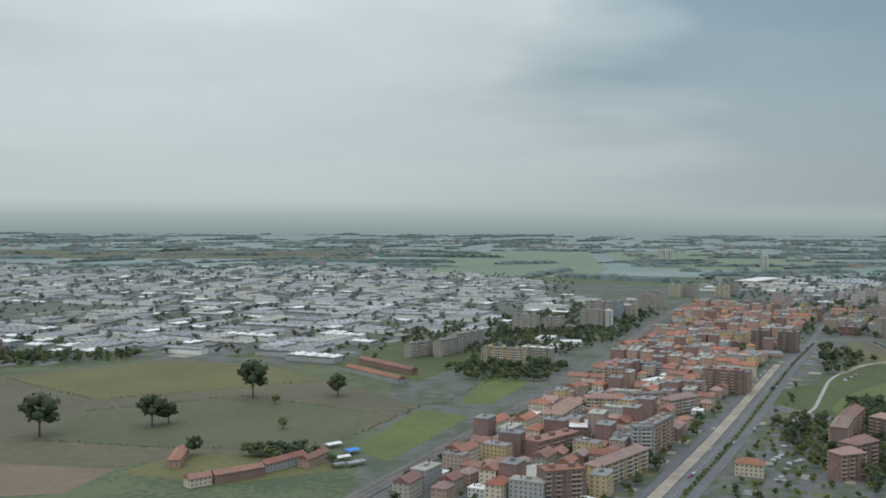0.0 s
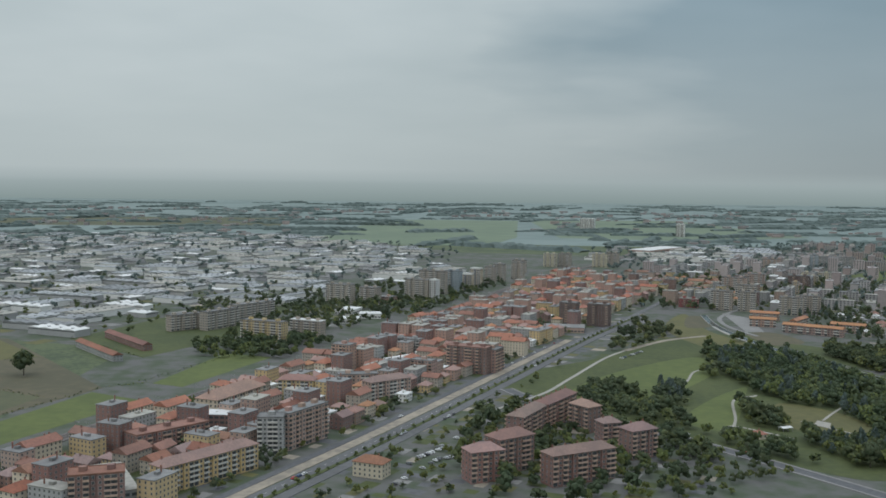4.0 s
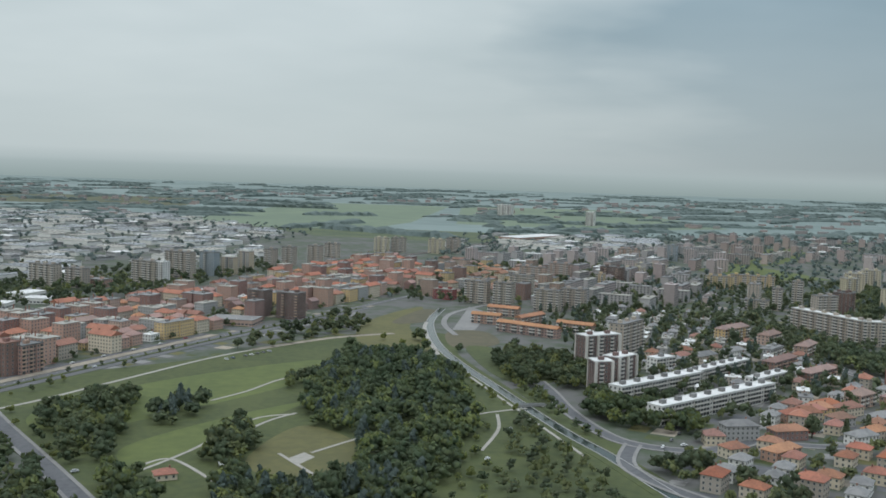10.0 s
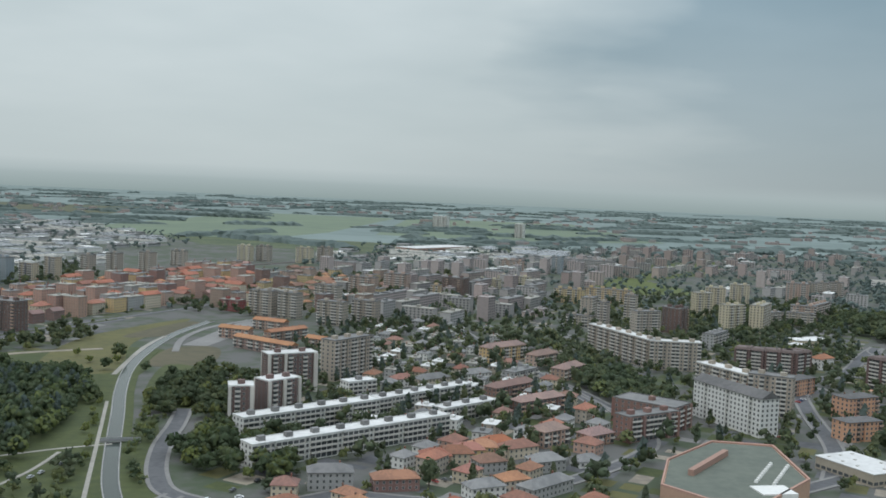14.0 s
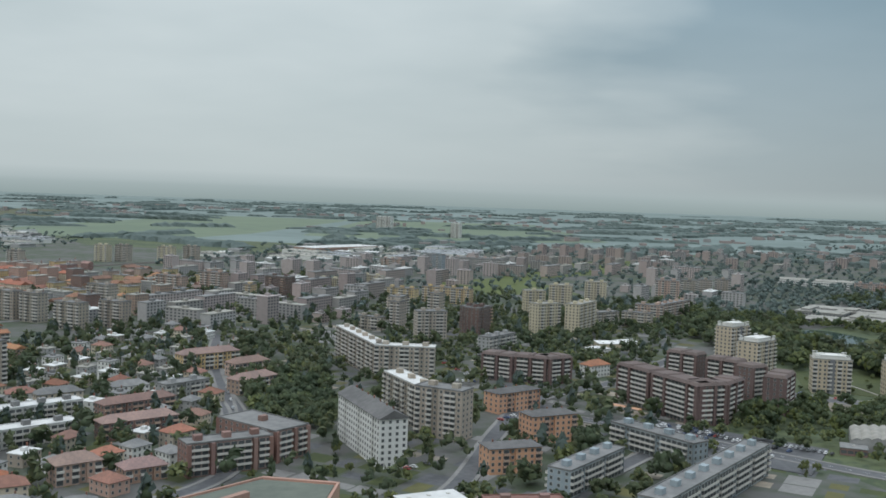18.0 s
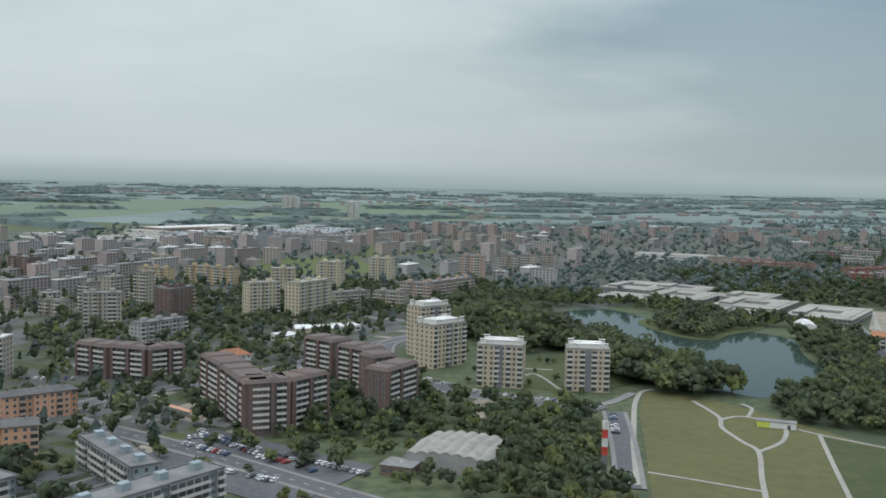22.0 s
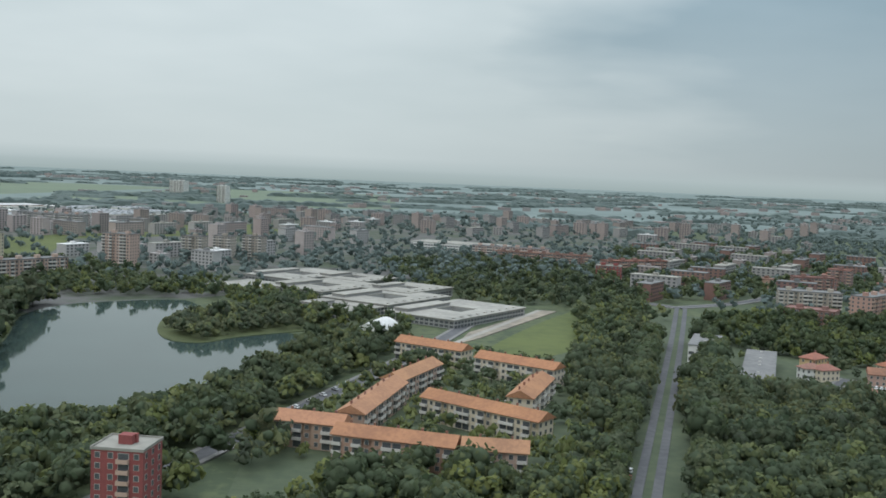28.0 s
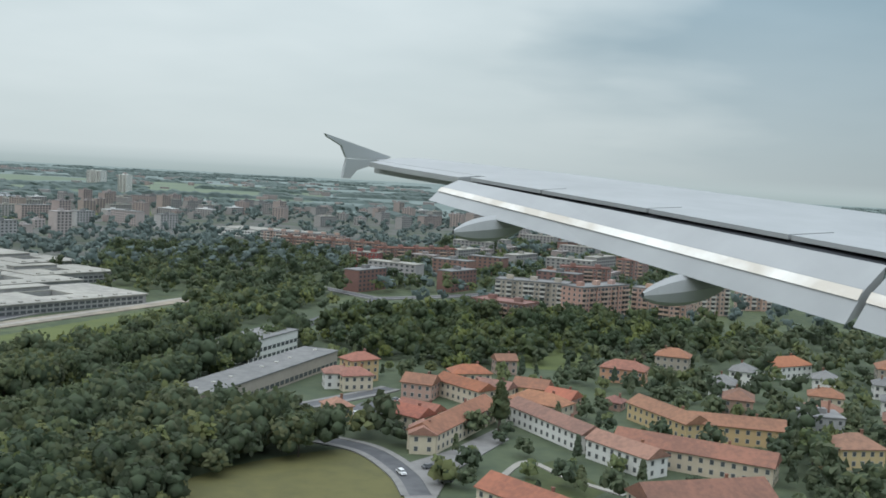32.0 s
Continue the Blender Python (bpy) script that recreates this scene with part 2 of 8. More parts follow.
M = {
    "earth": surface("dry_grass_and_earth", (0.088, 0.108, 0.046), (0.050, 0.070, 0.034), grain=0.30, patch=0.025, amount=1.3),
    "town": surface("town_ground", (0.104, 0.102, 0.094), (0.056, 0.074, 0.040), grain=0.09, patch=0.022, amount=1.2),
    "meadow": surface("olive_meadow", (0.116, 0.108, 0.034), (0.088, 0.086, 0.030), grain=0.25, patch=0.02, amount=0.9, bump=0.2),
    "lawn": surface("green_lawn", (0.070, 0.084, 0.024), (0.048, 0.063, 0.020), grain=0.3, patch=0.03, amount=0.9, bump=0.2),
    "bright_lawn": surface("fresh_green_pitch", (0.100, 0.122, 0.028), (0.074, 0.096, 0.024), grain=0.2, patch=0.03, amount=0.8),
    "crop": surface("pale_crop_field", (0.108, 0.092, 0.052), (0.080, 0.074, 0.042), grain=0.15, patch=0.012, amount=0.9),
    "crop_green": surface("green_crop_field", (0.090, 0.092, 0.044), (0.068, 0.076, 0.038), grain=0.15, patch=0.015, amount=0.9),
    # far fields: grass green lightened for haze within its colour
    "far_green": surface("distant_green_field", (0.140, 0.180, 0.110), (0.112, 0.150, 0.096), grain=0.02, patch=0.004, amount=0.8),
    "plough": surface("bare_brown_soil", (0.17, 0.125, 0.085), (0.125, 0.09, 0.06), grain=0.4, patch=0.03, amount=0.6),
    "asphalt": surface("worn_asphalt", (0.112, 0.112, 0.114), (0.076, 0.078, 0.082), grain=0.5, patch=0.04, amount=0.8, rough=0.8),
    "lane": surface("grey_carriageway", (0.125, 0.125, 0.123), (0.088, 0.088, 0.088), grain=0.4, patch=0.04, amount=0.6),
    "ballast": surface("railway_ballast", (0.145, 0.13, 0.115), (0.095, 0.085, 0.08), grain=0.8, patch=0.05, amount=0.8),
    "rail": surface("rusty_rail_steel", (0.22, 0.18, 0.16), rough=0.4, metal=0.6),
    "sand": surface("pale_gravel_path", (0.33, 0.31, 0.265), (0.25, 0.235, 0.20), grain=0.5, patch=0.05, amount=0.6),
    "site": surface("dug_up_building_site", (0.30, 0.255, 0.19), (0.19, 0.165, 0.13), grain=0.3, patch=0.05, amount=0.9),
    "paving": surface("concrete_paving", (0.225, 0.218, 0.203), (0.165, 0.160, 0.150), grain=0.6, patch=0.05, amount=0.6),
    "paint": surface("road_marking_paint", (0.7, 0.7, 0.68), rough=0.6),
    "water": glassy("lake_water", (0.050, 0.082, 0.072), 0.06, 0.12),
    "canal": glassy("canal_water", (0.040, 0.055, 0.046), 0.12, 0.3),
    "stone": surface("grey_concrete", (0.34, 0.335, 0.315), (0.25, 0.245, 0.235), grain=0.6, patch=0.08, amount=0.6, bump=0.1),
    "brick": surface("red_brown_brick", (0.270, 0.150, 0.120), (0.205, 0.118, 0.098), grain=2.0, patch=0.12, amount=0.6, own=0.25, bump=0.15),
    "dark_brick": surface("dark_brown_brick", (0.165, 0.105, 0.085), (0.12, 0.08, 0.07), grain=2.0, patch=0.12, amount=0.6, own=0.2),
    "umber": surface("umber_brick", (0.180, 0.118, 0.104), (0.135, 0.092, 0.084), grain=2.0, patch=0.12, amount=0.6, own=0.1),
    "red": surface("deep_red_brick", (0.28, 0.075, 0.065), (0.22, 0.06, 0.055), grain=2.0, patch=0.12, amount=0.5),
    "salmon": surface("salmon_render", (0.42, 0.265, 0.195), (0.35, 0.225, 0.17), grain=1.0, patch=0.1, amount=0.5, own=0.4),
    "orange": surface("orange_render", (0.60, 0.325, 0.185), (0.52, 0.28, 0.165), grain=1.0, patch=0.1, amount=0.5, own=0.1),
    "yellow": surface("ochre_yellow_render", (0.55, 0.40, 0.18), (0.47, 0.34, 0.16), grain=1.0, patch=0.1, amount=0.5, own=0.25),
    "ochre": surface("pale_ochre_panel", (0.54, 0.47, 0.31), (0.46, 0.40, 0.27), grain=1.0, patch=0.1, amount=0.5, own=0.12),
    "cream": surface("cream_render", (0.58, 0.495, 0.355), (0.49, 0.42, 0.31), grain=1.0, patch=0.1, amount=0.5, own=0.25),
    "tan": surface("tan_panel", (0.52, 0.425, 0.29), (0.44, 0.36, 0.25), grain=1.0, patch=0.1, amount=0.5, own=0.08),
    "sandstone": surface("sand_coloured_panel", (0.40, 0.345, 0.27), (0.33, 0.285, 0.23), grain=1.0, patch=0.1, amount=0.5, own=0.3),
    "pink": surface("dusty_pink_render", (0.46, 0.325, 0.25), (0.39, 0.275, 0.215), grain=1.0, patch=0.1, amount=0.5, own=0.2),
    "grey": surface("grey_render", (0.36, 0.36, 0.34), (0.29, 0.29, 0.28), grain=1.0, patch=0.1, amount=0.5, own=0.2),
    "white": surface("off_white_render", (0.68, 0.67, 0.62), (0.58, 0.57, 0.53), grain=1.0, patch=0.1, amount=0.5, own=0.12),
    "bluegrey": surface("blue_grey_panel", (0.30, 0.35, 0.37), (0.24, 0.285, 0.30), grain=1.0, patch=0.1, amount=0.5, own=0.15),
    "tile": surface("orange_clay_tile", (0.330, 0.132, 0.072), (0.235, 0.100, 0.060), grain=1.2, patch=0.12, amount=0.9, own=0.4, bump=0.3),
    "old_tile": surface("weathered_clay_tile", (0.265, 0.122, 0.080), (0.185, 0.094, 0.066), grain=1.2, patch=0.12, amount=0.9, own=0.35, bump=0.3),
    "bright_tile": surface("bright_orange_tile", (0.395, 0.188, 0.086), (0.295, 0.140, 0.070), grain=1.2, patch=0.12, amount=0.9, own=0.15, bump=0.3),
    "brown_roof": surface("brown_metal_roof", (0.155, 0.115, 0.10), (0.115, 0.088, 0.08), grain=1.0, patch=0.1, amount=0.6, own=0.1),
    "felt": surface("grey_roofing_felt", (0.215, 0.21, 0.20), (0.15, 0.15, 0.145), grain=0.5, patch=0.1, amount=0.8, own=0.35),
    "dark_felt": surface("dark_grey_roofing_felt", (0.135, 0.130, 0.125), (0.095, 0.093, 0.090), grain=0.5, patch=0.1, amount=0.8, own=0.25),
    "gravel_roof": surface("pale_gravel_roof", (0.335, 0.318, 0.270), (0.235, 0.225, 0.195), grain=0.4, patch=0.06, amount=0.8, own=0.2),
    "white_roof": surface("white_roof_membrane", (0.64, 0.635, 0.605), (0.52, 0.515, 0.49), grain=0.5, patch=0.08, amount=0.7, own=0.15),
    "sheet_roof": surface("corrugated_sheet_roof", (0.29, 0.30, 0.30), (0.19, 0.20, 0.20), grain=0.3, patch=0.03, amount=0.8, own=0.6),
    "green_roof": surface("green_copper_roof", (0.135, 0.150, 0.118), (0.10, 0.115, 0.092), grain=0.4, patch=0.08, amount=0.6),
    "pane": glassy("window_pane", (0.105, 0.115, 0.118), 0.2, 0.5),
    "frame": surface("pale_window_frame", (0.5, 0.48, 0.43), rough=0.6, own=0.2),
    "parapet": surface("pale_balcony_parapet", (0.56, 0.53, 0.47), (0.48, 0.45, 0.40), grain=1.5, patch=0.2, amount=0.5, own=0.12),
    "warm_parapet": surface("salmon_balcony_parapet", (0.48, 0.33, 0.24), (0.40, 0.27, 0.20), grain=1.5, patch=0.2, amount=0.5, own=0.15),
    "bark": surface("grey_bark", (0.10, 0.08, 0.06), grain=3.0, patch=0.5, bump=0.4),
    "leaf": surface("green_leaves", (0.118, 0.142, 0.060), (0.084, 0.110, 0.048), grain=0.5, patch=0.02, amount=0.8, own=0.4, island=0.45, rough=0.75, thin=0.45),
    "light_leaf": surface("light_green_leaves", (0.150, 0.172, 0.062), (0.108, 0.134, 0.050), grain=0.5, patch=0.02, amount=0.8, own=0.4, island=0.45, rough=0.75, thin=0.45),
    "deep_leaf": surface("deep_green_leaves", (0.086, 0.114, 0.056), (0.062, 0.090, 0.044), grain=0.5, patch=0.02, amount=0.8, own=0.4, island=0.45, rough=0.75, thin=0.45),
    "fresh_leaf": surface("yellow_green_leaves", (0.196, 0.220, 0.066), (0.150, 0.181, 0.054), grain=0.5, patch=0.03, amount=0.8, own=0.3, island=0.3, rough=0.75, thin=0.45),
    "blue_leaf": surface("blue_green_needles", (0.110, 0.146, 0.122), (0.084, 0.118, 0.100), grain=0.5, patch=0.03, amount=0.8, own=0.25, island=0.3, rough=0.75, thin=0.4),
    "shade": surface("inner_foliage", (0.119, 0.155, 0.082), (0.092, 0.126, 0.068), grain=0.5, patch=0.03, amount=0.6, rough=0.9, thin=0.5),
    # far trees: haze put into the leaf colour, paler and bluer than near ones
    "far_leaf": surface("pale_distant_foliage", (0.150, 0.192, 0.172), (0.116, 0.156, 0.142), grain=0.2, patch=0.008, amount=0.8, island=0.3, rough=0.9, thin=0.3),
    # far ground: pale blue-green stands for haze, mixed into the base colour
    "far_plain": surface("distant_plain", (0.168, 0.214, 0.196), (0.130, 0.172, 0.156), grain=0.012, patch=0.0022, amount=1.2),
    # distant walls and roofs: haze washed into their colours
    "hazed_wall": surface("pale_distant_render", (0.37, 0.35, 0.325), (0.30, 0.285, 0.27), grain=0.5, patch=0.02, amount=0.6, own=0.5),
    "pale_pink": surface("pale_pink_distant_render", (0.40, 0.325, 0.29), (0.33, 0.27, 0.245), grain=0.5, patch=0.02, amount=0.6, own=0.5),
    "hazed_roof": surface("dull_distant_roof", (0.33, 0.285, 0.265), (0.27, 0.24, 0.225), grain=0.5, patch=0.02, amount=0.6, own=0.5),
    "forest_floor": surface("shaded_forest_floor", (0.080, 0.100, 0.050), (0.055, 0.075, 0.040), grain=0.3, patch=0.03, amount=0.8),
    "strip": surface("dark_grey_panel", (0.20, 0.205, 0.21), (0.16, 0.165, 0.17), grain=1.0, patch=0.1, amount=0.5),
    "town_tile": surface("muted_clay_tile", (0.290, 0.178, 0.142), (0.215, 0.140, 0.118), grain=1.2, patch=0.12, amount=0.9, own=0.45, bump=0.3),
    "tyre": surface("black_rubber", (0.02, 0.02, 0.02)),
    "metal": surface("galvanised_steel", (0.45, 0.46, 0.46), rough=0.45, metal=0.7),
    "blue": surface("blue_tarpaulin", (0.05, 0.22, 0.62), (0.04, 0.18, 0.5)),
    "lime": surface("lime_green_panel", (0.55, 0.62, 0.06), (0.48, 0.55, 0.06)),
    "signal_red": surface("red_paint", (0.6, 0.07, 0.04), (0.5, 0.06, 0.04)),
}
CAR_PAINT = [surface("car_paint_" + name, c, [v * 0.9 for v in c], rough=0.3, gloss=0.5) for name, c in
             (("white", (0.75, 0.75, 0.74)), ("silver", (0.42, 0.43, 0.44)), ("grey", (0.12, 0.125, 0.13)), ("blue", (0.05, 0.09, 0.2)), ("red", (0.42, 0.04, 0.03)), ("black", (0.03, 0.03, 0.033)))]


# ---- mesh helpers ----
class Mesh:
    """Collects boxes, prisms and roofs into one mesh; each face carries the number of its material."""

    def __init__(self):
        self.v, self.f, self.m = [], [], []

    def add(self, verts, faces, m=0):
        k = len(self.v)
        self.v += verts
        self.f += [[k + i for i in f] for f in faces]
        self.m += [m] * len(faces)

    def box(self, x0, x1, y0, y1, z0, z1, m=0, taper=0.0):
        t = taper
        self.add([(x0, y0, z0), (x1, y0, z0), (x1, y1, z0), (x0, y1, z0), (x0 + t, y0 + t, z1), (x1 - t, y0 + t, z1), (x1 - t, y1 - t, z1), (x0 + t, y1 - t, z1)],
                 [(0, 3, 2, 1), (4, 5, 6, 7), (0, 1, 5, 4), (1, 2, 6, 5), (2, 3, 7, 6), (3, 0, 4, 7)], m)

    def prism(self, pts, z0, z1, m=0, top=None):
        n = len(pts)
        self.add([(x, y, z0) for x, y in pts] + [(x, y, z1) for x, y in pts],
                 [[(i + 1) % n, n + (i + 1) % n, n + i, i][::-1] for i in range(n)], m)
        self.add([(x, y, z1) for x, y in pts], [list(range(n))], m if top is None else top)

    def tube(self, x, y, z0, z1, r0, r1, sides=8, m=0):
        ring = [(math.cos(i * math.tau / sides), math.sin(i * math.tau / sides)) for i in range(sides)]
        self.add([(x + r0 * c, y + r0 * s, z0) for c, s in ring] + [(x + r1 * c, y + r1 * s, z1) for c, s in ring],
                 [[i, (i + 1) % sides, sides + (i + 1) % sides, sides + i] for i in range(sides)] + [list(range(sides, 2 * sides))], m)

    def roof(self, x0, x1, y0, y1, z, rise, hip=1.0, m=0, thick=0.25):
        """A pitched roof over a rectangle; hip 1: hipped, 0: gabled. The ridge runs along the longer side."""
        w, d = x1 - x0, y1 - y0
        if w >= d:
            k = hip * d / 2 * 0.95
            ridge = [(x0 + k, (y0 + y1) / 2, z + rise), (x1 - k, (y0 + y1) / 2, z + rise)]
        else:
            k = hip * w / 2 * 0.95
            ridge = [((x0 + x1) / 2, y0 + k, z + rise), ((x0 + x1) / 2, y1 - k, z + rise)]
        low = [(x0, y0), (x1, y0), (x1, y1), (x0, y1)]
        v = [(x, y, z - thick) for x, y in low] + [(x, y, z) for x, y in low] + ridge
        f = [(0, 3, 2, 1), (0, 1, 5, 4), (1, 2, 6, 5), (2, 3, 7, 6), (3, 0, 4, 7)]
        f += [(4, 5, 9, 8), (5, 6, 9), (6, 7, 8, 9), (7, 4, 8)] if w >= d else [(5, 6, 9, 8), (4, 5, 8), (7, 4, 8, 9), (6, 7, 9)]
        self.add(v, f, m)

    def data(self, name, *materials):
        me = bpy.data.meshes.new(name)
        me.from_pydata(self.v, [], self.f)
        for m in materials:
            me.materials.append(m)
        if any(self.m):
            me.polygons.foreach_set("material_index", self.m)
        me.update()
        return me


def part(name, mesh, materials, parent=None, label="", at=(0, 0, 0)):
    """Links a mesh as one object, under a thing or a part."""
    if not isinstance(materials, (list, tuple)):
        materials = [materials]
    me = mesh if isinstance(mesh, bpy.types.Mesh) else mesh.data(name, *materials)
    ob = new(name, me)
    ob.parent, ob.location = parent, at
    return tagged(ob, label)


def arrays(name, verts, tris, index, materials):
    """A mesh from numpy arrays of places and triangles."""
    me = bpy.data.meshes.new(name)
    me.vertices.add(len(verts)), me.loops.add(len(tris) * 3), me.polygons.add(len(tris))
    me.vertices.foreach_set("co", np.asarray(verts, np.float32).ravel())
    me.loops.foreach_set("vertex_index", np.asarray(tris, np.int32).ravel())
    me.polygons.foreach_set("loop_start", np.arange(0, len(tris) * 3, 3, dtype=np.int32))
    me.polygons.foreach_set("material_index", np.asarray(index, np.int32))
    for m in materials:
        me.materials.append(m)
    me.polygons.foreach_set("use_smooth", np.ones(len(tris), bool))
    me.update(calc_edges=True)
    return me


def structure(name, mesh, materials, label, category):
    return tagged(part(name, mesh, materials), label, category, kind="structure")


# ---- what is built on: footprints, so that trees and filler keep clear ----
TAKEN, WATER, TABLE, TABLE_ARRAY = [], [], [], []


def take(x, y, turn, w, d, gap=2.0):
    TAKEN.append((x, y, math.cos(turn), math.sin(turn), w / 2 + gap, d / 2 + gap))


def free(px, py, r=0.0):
    """Which of the places lie clear of all footprints."""
    px, py = np.asarray(px, float), np.asarray(py, float)
    ok = np.ones(px.shape, bool)
    if px.ndim == 0 and TAKEN:
        if len(TABLE) != len(TAKEN):
            TABLE[:] = TAKEN
            TABLE_ARRAY[:] = [np.array(TAKEN).T]
        x, y, c, s, a, b = TABLE_ARRAY[0]
        u, v = (px - x) * c + (py - y) * s, -(px - x) * s + (py - y) * c
        return bool(((np.abs(u) > a + r) | (np.abs(v) > b + r)).all()) and not any(inside(px, py, w) for w, _ in WATER)
    for x, y, c, s, a, b in TAKEN:
        u, v = (px - x) * c + (py - y) * s, -(px - x) * s + (py - y) * c
        ok &= (np.abs(u) > a + r) | (np.abs(v) > b + r)
    for water, isle in WATER:
        ok &= ~inside(px, py, water) | inside(px, py, isle)
    return ok


def inside(px, py, poly):
    px, py = np.asarray(px, float), np.asarray(py, float)
    hit, k = np.zeros(px.shape, bool), len(poly)
    for i in range(k):
        (x0, y0), (x1, y1) = poly[i], poly[(i + 1) % k]
        cross = (y0 > py) != (y1 > py)
        hit ^= cross & (px < (x1 - x0) * (py - y0) / ((y1 - y0) or 1e-9) + x0)
    return hit


def scatter(poly, step, rng, jitter=0.45):
    """A jittered grid of places in a polygon."""
    xs, ys = [p[0] for p in poly], [p[1] for p in poly]
    gx, gy = np.meshgrid(np.arange(min(xs), max(xs), step), np.arange(min(ys), max(ys), step))
    gx, gy = gx.ravel() + rng.uniform(-jitter, jitter, gx.size) * step, gy.ravel() + rng.uniform(-jitter, jitter, gy.size) * step
    keep = inside(gx, gy, poly)
    return gx[keep], gy[keep]


LAYER = [0.02]


def smooth_line(pts, close=False, steps=6):
    """A smooth line through the places given."""
    k, out = len(pts), []
    for i in range(k if close else k - 1):
        p = [Vector(pts[j % k] if close else pts[min(max(j, 0), k - 1)]) for j in (i - 1, i, i + 1, i + 2)]
        for s in range(steps):
            t = s / steps
            out.append(tuple(0.5 * ((2 * p[1]) + (p[2] - p[0]) * t + (2 * p[0] - 5 * p[1] + 4 * p[2] - p[3]) * t * t + (3 * p[1] - p[0] - 3 * p[2] + p[3]) * t ** 3)))
    return out if close else out + [tuple(pts[-1])]


def sheet(name, pts, material, label, category, soft=False, kerb=0.0, edge=0.0):
    """A patch of ground, laid a little above what lies below it."""
    LAYER[0] += 0.006
    line = smooth_line(pts, True) if soft else list(pts)
    if sum(a[0] * b[1] - b[0] * a[1] for a, b in zip(line, line[1:] + line[:1])) < 0:
        line.reverse()
    if edge:
        line = [(x + random.uniform(-edge, edge), y + random.uniform(-edge, edge)) for x, y in line]
    mesh = Mesh()
    mesh.prism(line, -0.3, LAYER[0] + kerb)
    return structure(name, mesh, M[material], label, category)


def ribbon(pts, width, z0, z1, shift=0.0, curved=True):
    """A strip of ground along a line, shift metres to its right."""
    line = [Vector(p) for p in (smooth_line(pts) if curved and len(pts) > 2 else pts)]
    left, right = [], []
    for i, p in enumerate(line):
        a = (line[min(i + 1, len(line) - 1)] - line[max(i - 1, 0)]).normalized()
        side = Vector((a.y, -a.x))
        left.append(p + side * (shift - width / 2)), right.append(p + side * (shift + width / 2))
    mesh = Mesh()
    k = len(line)
    v = [(p.x, p.y, z) for z in (z0, z1) for s in (left, right) for p in s]
    f = []
    for i in range(k - 1):
        f += [(2 * k + i, 3 * k + i, 3 * k + i + 1, 2 * k + i + 1), (i, 2 * k + i, 2 * k + i + 1, i + 1), (k + i + 1, 3 * k + i + 1, 3 * k + i, k + i)]
    mesh.add(v, f)
    return mesh, line


def road(pts, width=7.0, material="asphalt", name="road", label="grey asphalt town street", kerb=True, curved=True, marks=False):
    LAYER[0] += 0.006
    z = LAYER[0]
    if kerb:
        for side in (-1, 1):
            mesh, _ = ribbon(pts, 2.2, -0.3, z + 0.14, side * (width / 2 + 1.1), curved)
            structure("pavement", mesh, M["paving"], "pale paved footway with a raised kerb", "pavement")
    mesh, line = ribbon(pts, width, -0.3, z + 0.02, curved=curved)
    made = structure(name, mesh, M[material], label, "path" if name == "path" else name)
    for a, b in zip(line, line[1:]):
        take((a.x + b.x) / 2, (a.y + b.y) / 2, math.atan2(b.y - a.y, b.x - a.x), (b - a).length, width, 1.5)
    if marks:
        mesh = Mesh()
        run = 0.0
        for a, b in zip(line, line[1:]):
            d, k = (b - a).length, (b - a).normalized()
            s = 0.0
            while s + 3 < d:
                p, q, o = a + k * s, a + k * (s + 3), Vector((-k.y, k.x)) * 0.12
                mesh.add([(*(p - o), z + 0.04), (*(q - o), z + 0.04), (*(q + o), z + 0.04), (*(p + o), z + 0.04)], [(3, 2, 1, 0)])
                s += 9
        if mesh.v:
            part("lane_marking", mesh, M["paint"], made, "dashed white lane markings")
    return made

